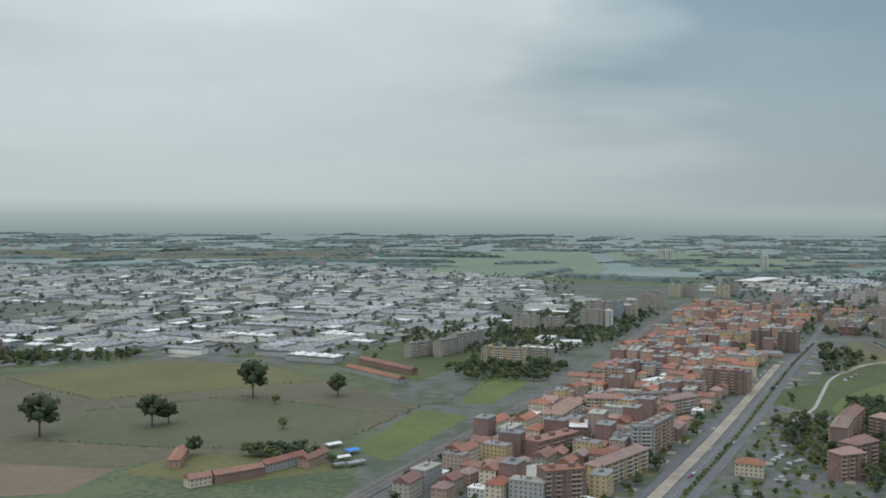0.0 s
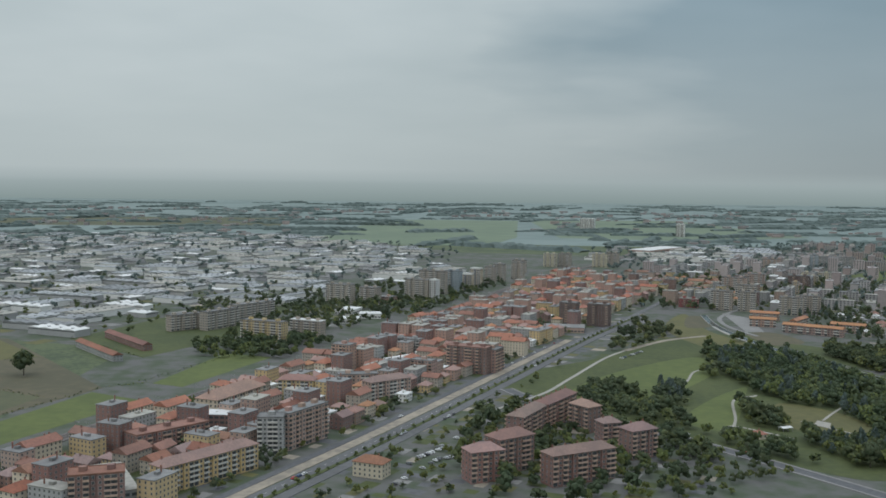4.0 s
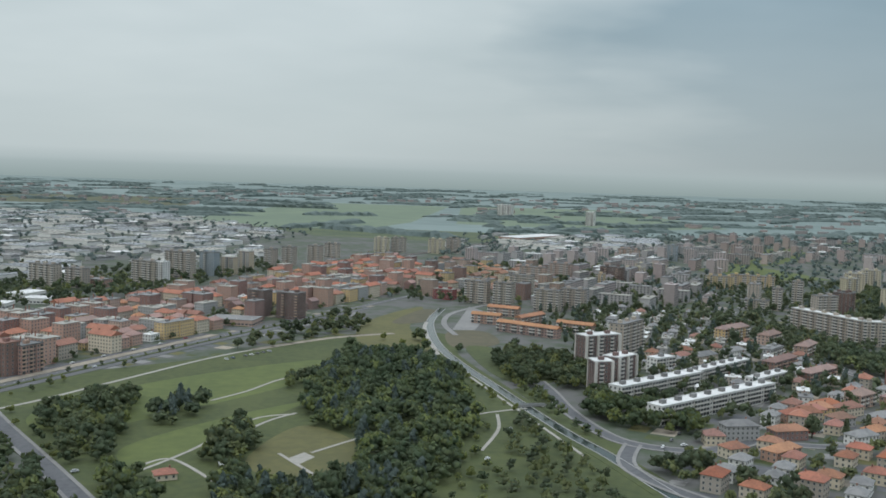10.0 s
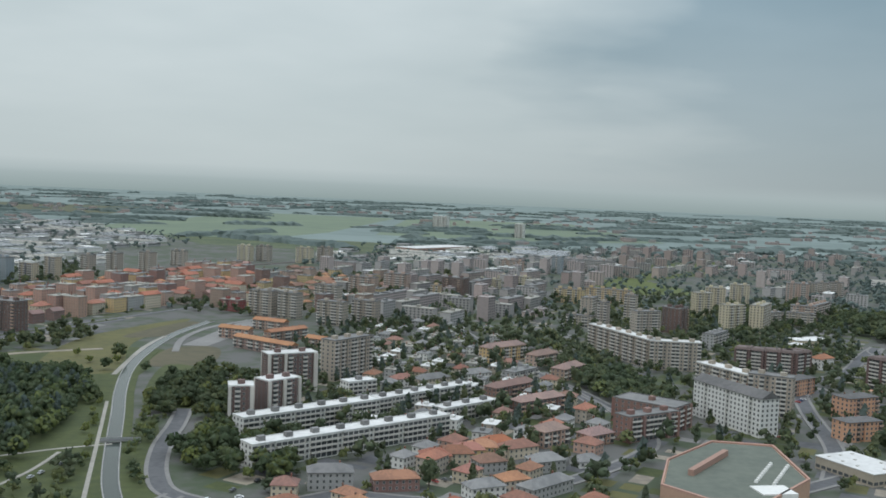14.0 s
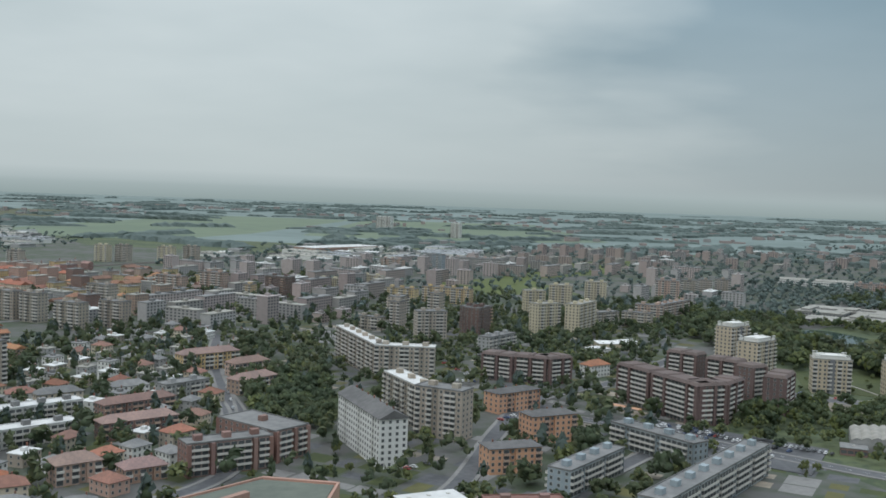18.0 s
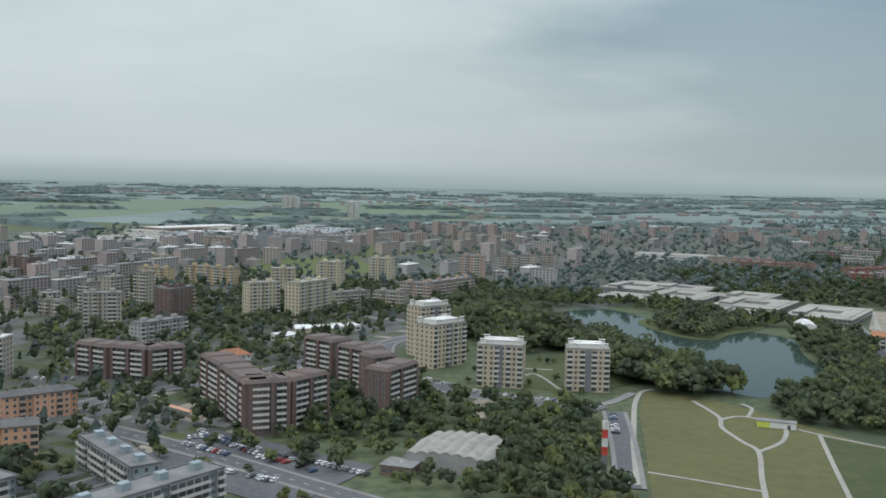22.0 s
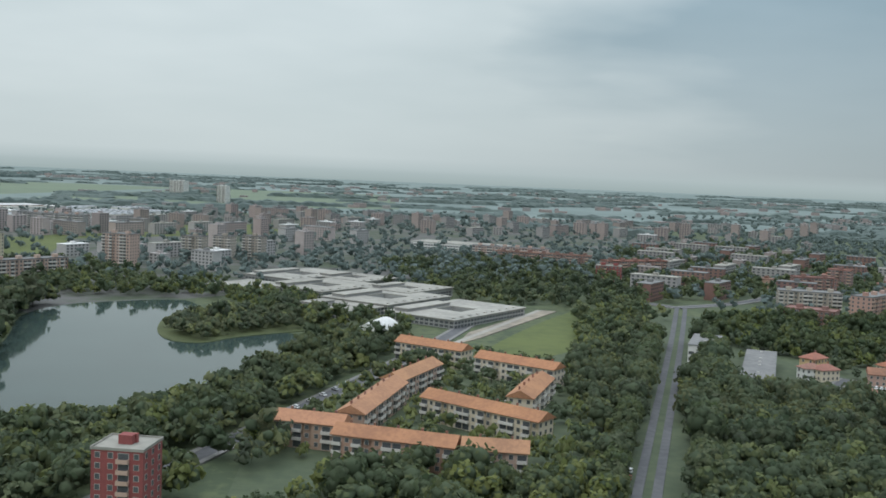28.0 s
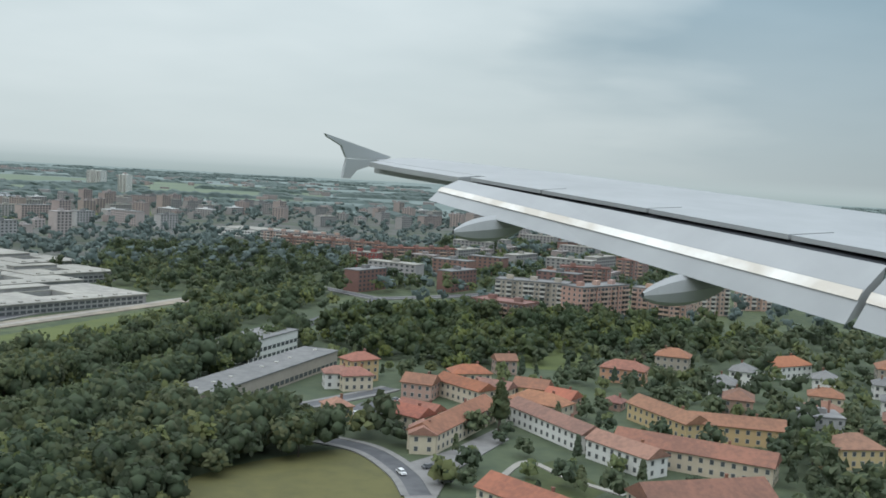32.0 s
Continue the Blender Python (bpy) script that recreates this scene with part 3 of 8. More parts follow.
# ---- buildings ----
STOREY = 3.05
STYLE = {  # wall, roof kind, roof, balcony, how balconies lie, label
    "brick": ("brick", "flat", "old_tile", "warm_parapet", "some", "red-brown brick apartment block with small balconies"),
    "bricktile": ("brick", "hip", "town_tile", "warm_parapet", "some", "red-brown brick apartment block under a tiled roof"),
    "brickfelt": ("brick", "flat", "felt", "parapet", "bands", "red-brown brick block with white balcony bands and grey roof"),
    "dark": ("dark_brick", "flat", "felt", "warm_parapet", "few", "dark brown brick apartment tower with a flat roof"),
    "umber": ("umber", "mansard", "brown_roof", "parapet", "bands", "brown brick apartment tower with white balcony bands and a brown roof"),
    "whitebrick": ("umber", "flat", "white_roof", "parapet", "columns", "dark brick tower with white vertical balcony stacks"),
    "red": ("red", "flat", "gravel_roof", "warm_parapet", "few", "deep red brick building with a flat pale roof"),
    "salmon": ("salmon", "flat", "felt", "warm_parapet", "some", "salmon rendered apartment block with balconies"),
    "salmontile": ("salmon", "hip", "town_tile", "parapet", "some", "salmon rendered apartment block under an orange tiled roof"),
    "orange": ("orange", "low", "dark_felt", "warm_parapet", "few", "bright orange rendered cube of flats with a low dark grey roof"),
    "yellow": ("yellow", "flat", "felt", "parapet", "some", "ochre yellow apartment slab with a flat roof"),
    "yellowtile": ("yellow", "hip", "town_tile", "parapet", "some", "ochre yellow apartment house under an orange tiled roof"),
    "ochre": ("ochre", "flat", "gravel_roof", "parapet", "columns", "pale ochre panel tower with vertical window strips"),
    "office": ("white", "gable", "dark_felt", "parapet", "none", "tall white office slab with small square windows"),
    "cream": ("tan", "step", "gravel_roof", "parapet", "towers", "cream and beige new apartment tower with a stepped white top"),
    "creamtile": ("cream", "hip", "town_tile", "parapet", "some", "cream apartment house under an orange tiled roof"),
    "sand": ("sandstone", "flat", "felt", "parapet", "some", "sand-coloured apartment slab with rows of balconies"),
    "sandwhite": ("sandstone", "flat", "white_roof", "parapet", "some", "long sand-grey apartment slab with a white roof edge"),
    "pink": ("pink", "flat", "felt", "parapet", "some", "dusty pink apartment block with a flat roof"),
    "grey": ("grey", "flat", "felt", "parapet", "some", "grey rendered apartment block with balconies"),
    "greyslab": ("bluegrey", "flat", "felt", "parapet", "bands", "blue-grey low apartment slab with long window bands"),
    "bluegrey": ("bluegrey", "flat", "felt", "parapet", "few", "blue-grey panel apartment tower"),
    "white": ("white", "flat", "white_roof", "parapet", "some", "off-white apartment block with a flat roof"),
    "terrace": ("white", "terrace", "white_roof", "parapet", "bands", "low white terrace of flats with white roof and dark pane bands"),
    "row": ("cream", "gable", "bright_tile", "parapet", "some", "cream housing row with balconies under a bright orange tiled roof"),
    "rowred": ("salmon", "gable", "bright_tile", "parapet", "some", "salmon housing row with white balconies under a clay tiled roof"),
}


def window_bands(w, d, bays, side_bays, wide=1.35, tall=1.5, sill=0.95, skip=(), floors=1, storey=STOREY):
    """Windows on all four sides, storey by storey: a pale raised frame and a dark pane."""
    mesh = Mesh()

    def opening(along, x, y, s, half, foot, top):
        for grow, out, m in ((0.12, 0.06, 0), (0.0, 0.08, 1)):
            a, b, lo, hi = -half - grow, half + grow, foot - grow, top + grow
            if along:
                v = [(x + a, y + s * out, lo), (x + b, y + s * out, lo), (x + b, y + s * out, hi), (x + a, y + s * out, hi)]
                w_ = [(p, y, r) for p, _, r in v]
            else:
                v = [(x + s * out, y + a, lo), (x + s * out, y + b, lo), (x + s * out, y + b, hi), (x + s * out, y + a, hi)]
                w_ = [(x, q, r) for _, q, r in v]
            turn = (s < 0) == along
            front = [0, 1, 2, 3] if turn else [3, 2, 1, 0]
            if m:
                mesh.add(v, [front], 1)
            else:
                sides = [[i, (i + 1) % 4, 4 + (i + 1) % 4, 4 + i] for i in range(4)]
                mesh.add(v + w_, [front] + ([f[::-1] for f in sides] if turn else sides), 0)

    for f in range(floors):
        z = f * storey
        for k in range(bays):
            x = -w / 2 + (k + 0.5) * w / bays
            # balcony bays get wide dark panes that imitate the shade of a loggia
            half, foot = (wide / 2, sill) if k not in skip else (min(w / bays * 0.42, 1.5), 0.15)
            for s in (-1, 1):
                opening(True, x, s * d / 2, s, half, z + foot, z + sill + tall)
        for k in range(side_bays):
            y = -d / 2 + (k + 0.5) * d / side_bays
            for s in (-1, 1):
                opening(False, s * w / 2, y, s, wide / 2, z + sill, z + sill + tall)
    return mesh.data("window_band", M["frame"], M["pane"])


def runs_of(which):
    """Neighbouring bays taken together."""
    out = []
    for k in sorted(which):
        if out and out[-1][-1] == k - 1:
            out[-1].append(k)
        else:
            out.append([k])
    return out


def balcony_runs(w, d, bays, which, deep=1.35, sides=(-1, 1)):
    """The balconies of one storey on both long sides: slab, front and cheeks."""
    mesh = Mesh()
    for run in runs_of(which):
        a, b = run[0], run[-1]
        x0, x1 = -w / 2 + a * w / bays + 0.15, -w / 2 + (b + 1) * w / bays - 0.15
        for s in sides:
            y = s * d / 2
            p, q = sorted((y, y + s * deep))
            mesh.box(x0, x1, p, q, -0.18, 0.02)
            p, q = sorted((y + s * (deep - 0.12), y + s * deep))
            mesh.box(x0, x1, p, q, 0.02, 1.05)
            p, q = sorted((y + s * 0.002, y + s * (deep - 0.12)))
            mesh.box(x0, x0 + 0.1, p, q, 0.02, 1.05), mesh.box(x1 - 0.1, x1, p, q, 0.02, 1.05)
    return mesh


def apartment(x, y, turn, w, d, floors, style, rng=random):
    """An apartment block: walls with recessed stair bays, storeys of windows and balconies, and its roof."""
    wall, kind, roof, rail, lie, label = STYLE[style]
    turn = radians(turn)
    take(x, y, turn, w, d)
    top = floors * STOREY + 0.6
    thing = new("apartment_building")
    thing.matrix_world = Matrix.Translation((x, y, 0)) @ Matrix.Rotation(turn, 4, "Z")
    tagged(thing, label, "apartment building", "apartment blocks of the town")
    bays, side = max(2, round(w / 3.6)), max(1, round(d / 4.2))
    mesh = Mesh()
    # the body stands in bays with stair recesses between them
    stairs = [k for k in range(bays) if bays > 5 and k % 6 == 3]
    cuts = [-w / 2] + [c for k in stairs for c in (-w / 2 + k * w / bays, -w / 2 + (k + 1) * w / bays)] + [w / 2]
    near, far = [], []
    for i, (a, b) in enumerate(zip(cuts, cuts[1:])):
        t = 0.8 if i % 2 else 0.0
        near += [(a, -d / 2 + t), (b, -d / 2 + t)]
        far += [(a, d / 2 - t), (b, d / 2 - t)]
    mesh.prism(near + far[::-1], -0.5, top)
    part("wall", mesh, M[wall], thing)
    if lie == "bands":
        which = [k for k in range(bays) if k not in stairs]
    elif lie == "columns":
        which = [k for k in range(bays) if k % 3 == 1]
    elif lie == "towers":
        which = [0, bays - 1] + [k for k in (bays // 2 - 1, bays // 2 + 1) if 0 < k < bays - 1]
    elif lie == "ends":
        which = [0, bays - 1]
    elif lie == "none":
        which = []
    elif lie == "few":
        which = [k for k in range(bays) if k % 5 == 2]
    else:
        which = [k for k in range(bays) if k % 3 != 1 and k not in stairs]
    panes = window_bands(w, d, bays, side, skip=set(which))
    single = style in ("cream", "orange", "row") and y < 1500
    ledge = balcony_runs(w, d, bays, which).data("balcony_band", M[rail]) if which and not single else None
    if single:
        for run in runs_of(which):
            for side_ in (-1, 1):
                shape = balcony_runs(w, d, bays, run, sides=(side_,)).data("balcony", M[rail])
                for k in range(1, floors):
                    part("balcony", shape, None, thing, at=(0, 0, 0.5 + k * STOREY))
    for k in range(floors):
        tagged(part("window_band", panes, None, thing, at=(0, 0, 0.5 + k * STOREY)), kind="stuff")
        if ledge and k:
            tagged(part("balcony_band", ledge, None, thing, at=(0, 0, 0.5 + k * STOREY)), kind="stuff")
    mesh = Mesh()
    if style in ("umber", "brickfelt", "whitebrick"):
        for s in (-1, 1):
            pier = Mesh()
            p, q = sorted((s * (d / 2 - 0.3), s * (d / 2 + 1.55)))
            pier.box(-0.95, 0.95, p, q, -0.3, top)
            pier = pier.data("brick_pier", M["parapet" if style == "whitebrick" else wall])
            for k in ([0] + stairs + [bays] if bays > 5 else [0, bays]):
                part("brick_pier", pier, None, thing, at=(max(-w / 2 + 0.95, min(w / 2 - 0.95, -w / 2 + (k + (0.5 if k in stairs else 0)) * w / bays)), 0, 0))
    if style == "cream":
        for a in (-1, 1):
            for b in (-1, 1):
                stack = Mesh()
                stack.box(-1.6, 1.6, min(0, b * 1.5), max(0, b * 1.5), top - 0.1, top + 2.6)
                stack.box(-1.9, 1.9, min(0, b * 1.8), max(0, b * 1.8), top + 3.6, top + 3.9)
                for e in (-1.7, 1.5):
                    stack.box(e, e + 0.2, b * 0.8 - 0.1, b * 0.8 + 0.1, top + 2.6, top + 3.6)
                part("roof_terrace", stack, M["white"], thing, "white roof terrace frame", at=(a * (w / 2 - 3.2), b * (d / 2 - 1.6), 0))
        strip = Mesh()
        strip.box(-1.7, 1.7, -d / 2 - 0.35, d / 2 + 0.35, 0, top + 0.3)
        part("stair_strip", strip, M["strip"], thing, "dark grey full-height stair strip")
    if kind in ("flat", "step", "terrace"):
        mesh.box(-w / 2 - 0.25, w / 2 + 0.25, -d / 2 - 0.25, d / 2 + 0.25, top, top + 0.35)
        for a in (-1, 1):
            p, q = sorted((a * (d / 2 - 0.05), a * (d / 2 + 0.25)))
            mesh.box(-w / 2 - 0.25, w / 2 + 0.25, p, q, top + 0.35, top + 0.85)
            p, q = sorted((a * (w / 2 - 0.05), a * (w / 2 + 0.25)))
            mesh.box(p, q, -d / 2 + 0.05, d / 2 - 0.05, top + 0.35, top + 0.85)
        cover = part("roof", mesh, M[roof], thing)
        hut, high = Mesh(), 2.6 if kind != "step" else 3.4
        hut.prism([(-2.0, -1.6), (2.0, -1.6), (2.0, 0.6), (2.6, 0.6), (2.6, 1.8), (-2.0, 1.8)], 0, high)
        hut = hut.data("stair_head", M["white" if kind == "step" else "felt" if kind == "terrace" else wall])
        for k in range(max(1, round(w / 16))):
            part("stair_head", hut, None, cover, at=(-w / 2 + (k + 0.5) * w / max(1, round(w / 16)), 0, top + 0.36))
        if kind == "step":
            crown = Mesh()
            crown.box(-w / 2 + 4.5, w / 2 - 4.5, -d / 2 + 2.5, d / 2 - 2.5, top + 0.36, top + 2.9)
            crown.box(-w / 2 + 4.2, w / 2 - 4.2, -d / 2 + 2.2, d / 2 - 2.2, top + 2.9, top + 3.15)
            part("penthouse", crown, M["white"], thing, "white set-back top storey")
    elif kind == "mansard":
        for i, (a, b) in enumerate(zip(cuts, cuts[1:])):
            mesh.box(a - 0.5, b + 0.5, -d / 2 - 1.3, d / 2 + 1.3, top + (0.02 * i), top + 1.9 + 0.4 * (i % 2), taper=1.4)
        cover = part("roof", mesh, M[roof], thing)
    else:
        rise = {"hip": 0.30, "gable": 0.28, "low": 0.14}[kind] * min(w, d)
        mesh.roof(-w / 2 - 0.7, w / 2 + 0.7, -d / 2 - 0.7, d / 2 + 0.7, top + 0.25, rise, 0.0 if kind == "gable" else 1.0)
        cover = part("roof", mesh, M[roof], thing)
        if kind == "gable":
            mesh = Mesh()
            for s in (-1, 1):
                a, b = sorted((s * (w / 2 - 0.02), s * (w / 2 - 0.3)))
                mesh.add([(a, -d / 2, top), (a, d / 2, top), (a, 0, top + rise * 0.9), (b, -d / 2, top), (b, d / 2, top), (b, 0, top + rise * 0.9)],
                         [(2, 1, 0), (3, 4, 5), (0, 1, 4, 3), (1, 2, 5, 4), (2, 0, 3, 5)])
            part("gable", mesh, M[wall], thing)
        mesh = Mesh()
        mesh.box(-0.4, 0.4, 1.0, 1.7, 0, rise + 0.7)
        stack = mesh.data("chimney", M["old_tile"])
        for k in range(max(1, round(w / 9))):
            if min(w, d) > 6:
                part("chimney", stack, None, cover, at=(-w / 2 + (k + 0.5) * w / max(1, round(w / 9)), 0, top + 0.2))
    return thing


HOUSES, PIECES, FACES, GHOST = {}, {}, {}, [None]


def bake(name, made, label, category):
    """Joins things that are past counting into one object."""
    V, F, I, mats, k = [], [], [], [], 0
    for thing, m in made:
        if thing.name not in PIECES:
            PIECES[thing.name] = [o for o in (thing, *thing.children_recursive) if o.type == "MESH"]
        for ob in PIECES[thing.name]:
            me, local = ob.data, Matrix.Translation(ob.location if ob is not thing else (0, 0, 0))
            co = np.empty(len(me.vertices) * 3, np.float32)
            me.vertices.foreach_get("co", co)
            a = np.array(m @ local)
            V.append(co.reshape(-1, 3) @ a[:3, :3].T + a[:3, 3])
            slots = []
            for mat in me.materials:
                if mat not in mats:
                    mats.append(mat)
                slots.append(mats.index(mat))
            if me.name not in FACES:
                FACES[me.name] = [(list(p.vertices), p.material_index) for p in me.polygons]
            for p, i in FACES[me.name]:
                F.append([k + v for v in p])
                I.append(slots[i])
            k += len(me.vertices)
    if not V:
        return None
    me = bpy.data.meshes.new(name)
    me.from_pydata(np.concatenate(V).tolist(), [], F)
    for mat in mats:
        me.materials.append(mat)
    me.polygons.foreach_set("material_index", I)
    me.update()
    return tagged(new(name, me), label, category, kind="stuff")




def house_kind(w, d, floors, wall, roof, hip, name="house", label="", group="", plain=False):
    """One house: walls, a storey's windows each, a pitched roof and a chimney. Built once, then copied."""
    mesh = Mesh()
    top = floors * 2.95 + 0.4
    mesh.box(-w / 2, w / 2, -d / 2, d / 2, -0.4, top)
    thing = part(name, mesh, M[wall])
    tagged(thing, label, "house", group)
    count = max(2, round(w / 3.3)), max(1, round(d / 3.8))
    if plain:
        tagged(part("window_band", window_bands(w, d, *count, 1.1, 1.35, floors=floors, storey=2.95), None, thing, at=(0, 0, 0.35)), kind="stuff")
    else:
        panes = window_bands(w, d, *count, 1.1, 1.35)
        for k in range(floors):
            tagged(part("window_band", panes, None, thing, at=(0, 0, 0.35 + k * 2.95)), kind="stuff")
    mesh = Mesh()
    if hip is None:
        mesh.box(-w / 2 - 0.3, w / 2 + 0.3, -d / 2 - 0.3, d / 2 + 0.3, top, top + 0.5)
        mesh.box(-1.5, 1.6, -1.2, 1.4, top + 0.5, top + 2.2)
    else:
        mesh.roof(-w / 2 - 0.6, w / 2 + 0.6, -d / 2 - 0.6, d / 2 + 0.6, top + 0.2, 0.30 * min(w, d), hip)
        if hip < 0.5:
            for s in (-1, 1):
                a = s * (w / 2 - 0.02) if w >= d else 0
                if w >= d:
                    mesh.add([(a, -d / 2, top), (a, d / 2, top), (a, 0, top + 0.27 * d)], [(0, 1, 2)], 1)
    cover = None if plain else part("roof", mesh, [M[roof], M[wall], M["old_tile"]], thing)
    if not plain:
        mesh = Mesh()
    mesh.box(w * 0.2, w * 0.2 + 0.7, 0.6, 1.3, top, top + 0.30 * min(w, d) + 0.8, 2 if plain else 0)
    mesh.box(w * 0.2 - 0.1, w * 0.2 + 0.8, 0.5, 1.4, top + 0.30 * min(w, d) + 0.8, top + 0.30 * min(w, d) + 0.95, 2 if plain else 0)
    if plain:
        part("roof", mesh, [M[roof], M[wall], M["old_tile"]], thing)
    else:
        part("chimney", mesh, M["old_tile"], cover)
    return thing


def house(x, y, turn, w, d, floors, wall, roof, hip=1.0, label=None, plain=False):
    key = (w, d, floors, wall, roof, hip, plain)
    colour = {"salmon": "salmon", "cream": "cream", "yellow": "ochre yellow", "white": "white", "brick": "red brick", "grey": "grey", "pink": "dusty pink", "sandstone": "sand-coloured", "orange": "orange"}.get(wall, "plain")
    cover = {"tile": "an orange tiled roof", "old_tile": "a weathered tiled roof", "town_tile": "a muted clay tiled roof", "bright_tile": "a bright orange tiled roof", "felt": "a flat grey roof", "white_roof": "a flat white roof"}.get(roof, "a pale roof")
    take(x, y, radians(turn), w, d)
    m = Matrix.Translation((x, y, 0)) @ Matrix.Rotation(radians(turn), 4, "Z")
    if key not in HOUSES:
        HOUSES[key] = house_kind(w, d, floors, wall, roof, hip, "house", "%s house of %d storeys under %s" % (colour, floors, cover), "houses of the town", plain)
        HOUSES[key].matrix_world = m
        made = HOUSES[key]
    elif GHOST[0] is not None:
        GHOST[0].append((HOUSES[key], m))
        return None
    else:
        made = copy_thing(HOUSES[key], m)
    if label:
        tagged(made, label)
    return made


SHEDS = {}


def shed(x, y, turn, w, d, h, roof="sheet_roof", spans=None):
    """An industrial hall: walls with a band of windows and gates, and a ribbed or saw-toothed roof."""
    take(x, y, radians(turn), w, d)
    m = Matrix.Translation((x, y, 0)) @ Matrix.Rotation(radians(turn), 4, "Z")
    key = (w, d, h, roof)
    if key in SHEDS:
        if GHOST[0] is not None:
            GHOST[0].append((SHEDS[key], m))
            return None
        return copy_thing(SHEDS[key], m)
    mesh = Mesh()
    mesh.box(-w / 2, w / 2, -d / 2, d / 2, -0.3, h)
    thing = part("warehouse", mesh, M["white" if (w + d) % 4 else "grey"])
    tagged(thing, "pale industrial hall with a low-pitched sheet roof", "warehouse", "industrial halls")
    mesh = Mesh()
    spans = spans or max(1, round(w / 18))
    for k in range(spans):
        a, b = -w / 2 + k * w / spans, -w / 2 + (k + 1) * w / spans
        mesh.roof(a + (0 if k else -0.4), b + (0 if k < spans - 1 else 0.4), -d / 2 - 0.4, d / 2 + 0.4, h + 0.3, 1.4, 0.0)
    cover = part("roof", mesh, M[roof], thing)
    mesh = Mesh()
    for k in range(spans):
        c = -w / 2 + (k + 0.5) * w / spans
        for j in range(max(1, int(d / 12))):
            yy = -d / 2 + (j + 0.5) * d / max(1, int(d / 12))
            mesh.box(c - 1.0, c + 1.0, yy - 1.6, yy + 1.6, h + 1.3, h + 2.1)
    tagged(part("rooflight_row", mesh, M["pane"], cover), kind="stuff")
    mesh = Mesh()
    for s in (-1, 1):
        a, b = sorted((s * d / 2, s * (d / 2 + 0.06)))
        mesh.box(-w / 2 + 1, w / 2 - 1, a, b, h - 1.8, h - 0.8)
    tagged(part("window_band", mesh, M["pane"], thing), kind="stuff")
    SHEDS[key] = thing
    thing.matrix_world = m
    return thing


def hall(x, y, turn, w, d, h, roof="white_roof", wall="white", label="low white flat-roofed hall", windows=True):
    """A flat-roofed hall with a parapet, rooflights and a window band."""
    take(x, y, radians(turn), w, d)
    thing = new("hall")
    thing.matrix_world = Matrix.Translation((x, y, 0)) @ Matrix.Rotation(radians(turn), 4, "Z")
    tagged(thing, label, "hall")
    mesh = Mesh()
    mesh.box(-w / 2, w / 2, -d / 2, d / 2, -0.3, h)
    part("wall", mesh, M[wall], thing)
    mesh = Mesh()
    mesh.box(-w / 2 - 0.4, w / 2 + 0.4, -d / 2 - 0.4, d / 2 + 0.4, h, h + 0.45)
    cover = part("roof", mesh, M[roof], thing)
    mesh = Mesh()
    for i in range(max(1, round(w / 11))):
        for j in range(max(1, round(d / 11))):
            cx, cy = -w / 2 + (i + 0.5) * w / max(1, round(w / 11)), -d / 2 + (j + 0.5) * d / max(1, round(d / 11))
            if (i * 7 + j * 3) % 4 != 1:
                mesh.box(cx - 0.7, cx + 0.7, cy - 0.7, cy + 0.7, h + 0.45, h + 0.85)
    tagged(part("rooflight_row", mesh, M["frame"], cover), kind="stuff")
    if windows:
        for k in range(max(1, int(h / 3.6))):
            mesh = Mesh()
            z = 1.1 + k * 3.6
            count = max(2, round(w / 4))
            for i in range(count):
                cx = -w / 2 + (i + 0.5) * w / count
                for s in (-1, 1):
                    a, b = sorted((s * d / 2, s * (d / 2 + 0.07)))
                    mesh.box(cx - 1.5, cx + 1.5, a, b, z, z + 1.7)
            count = max(2, round(d / 4))
            for i in range(count):
                cy = -d / 2 + (i + 0.5) * d / count
                for s in (-1, 1):
                    a, b = sorted((s * w / 2, s * (w / 2 + 0.07)))
                    mesh.box(a, b, cy - 1.5, cy + 1.5, z, z + 1.7)
            tagged(part("window_band", mesh, M["pane"], thing), kind="stuff")
    return thing


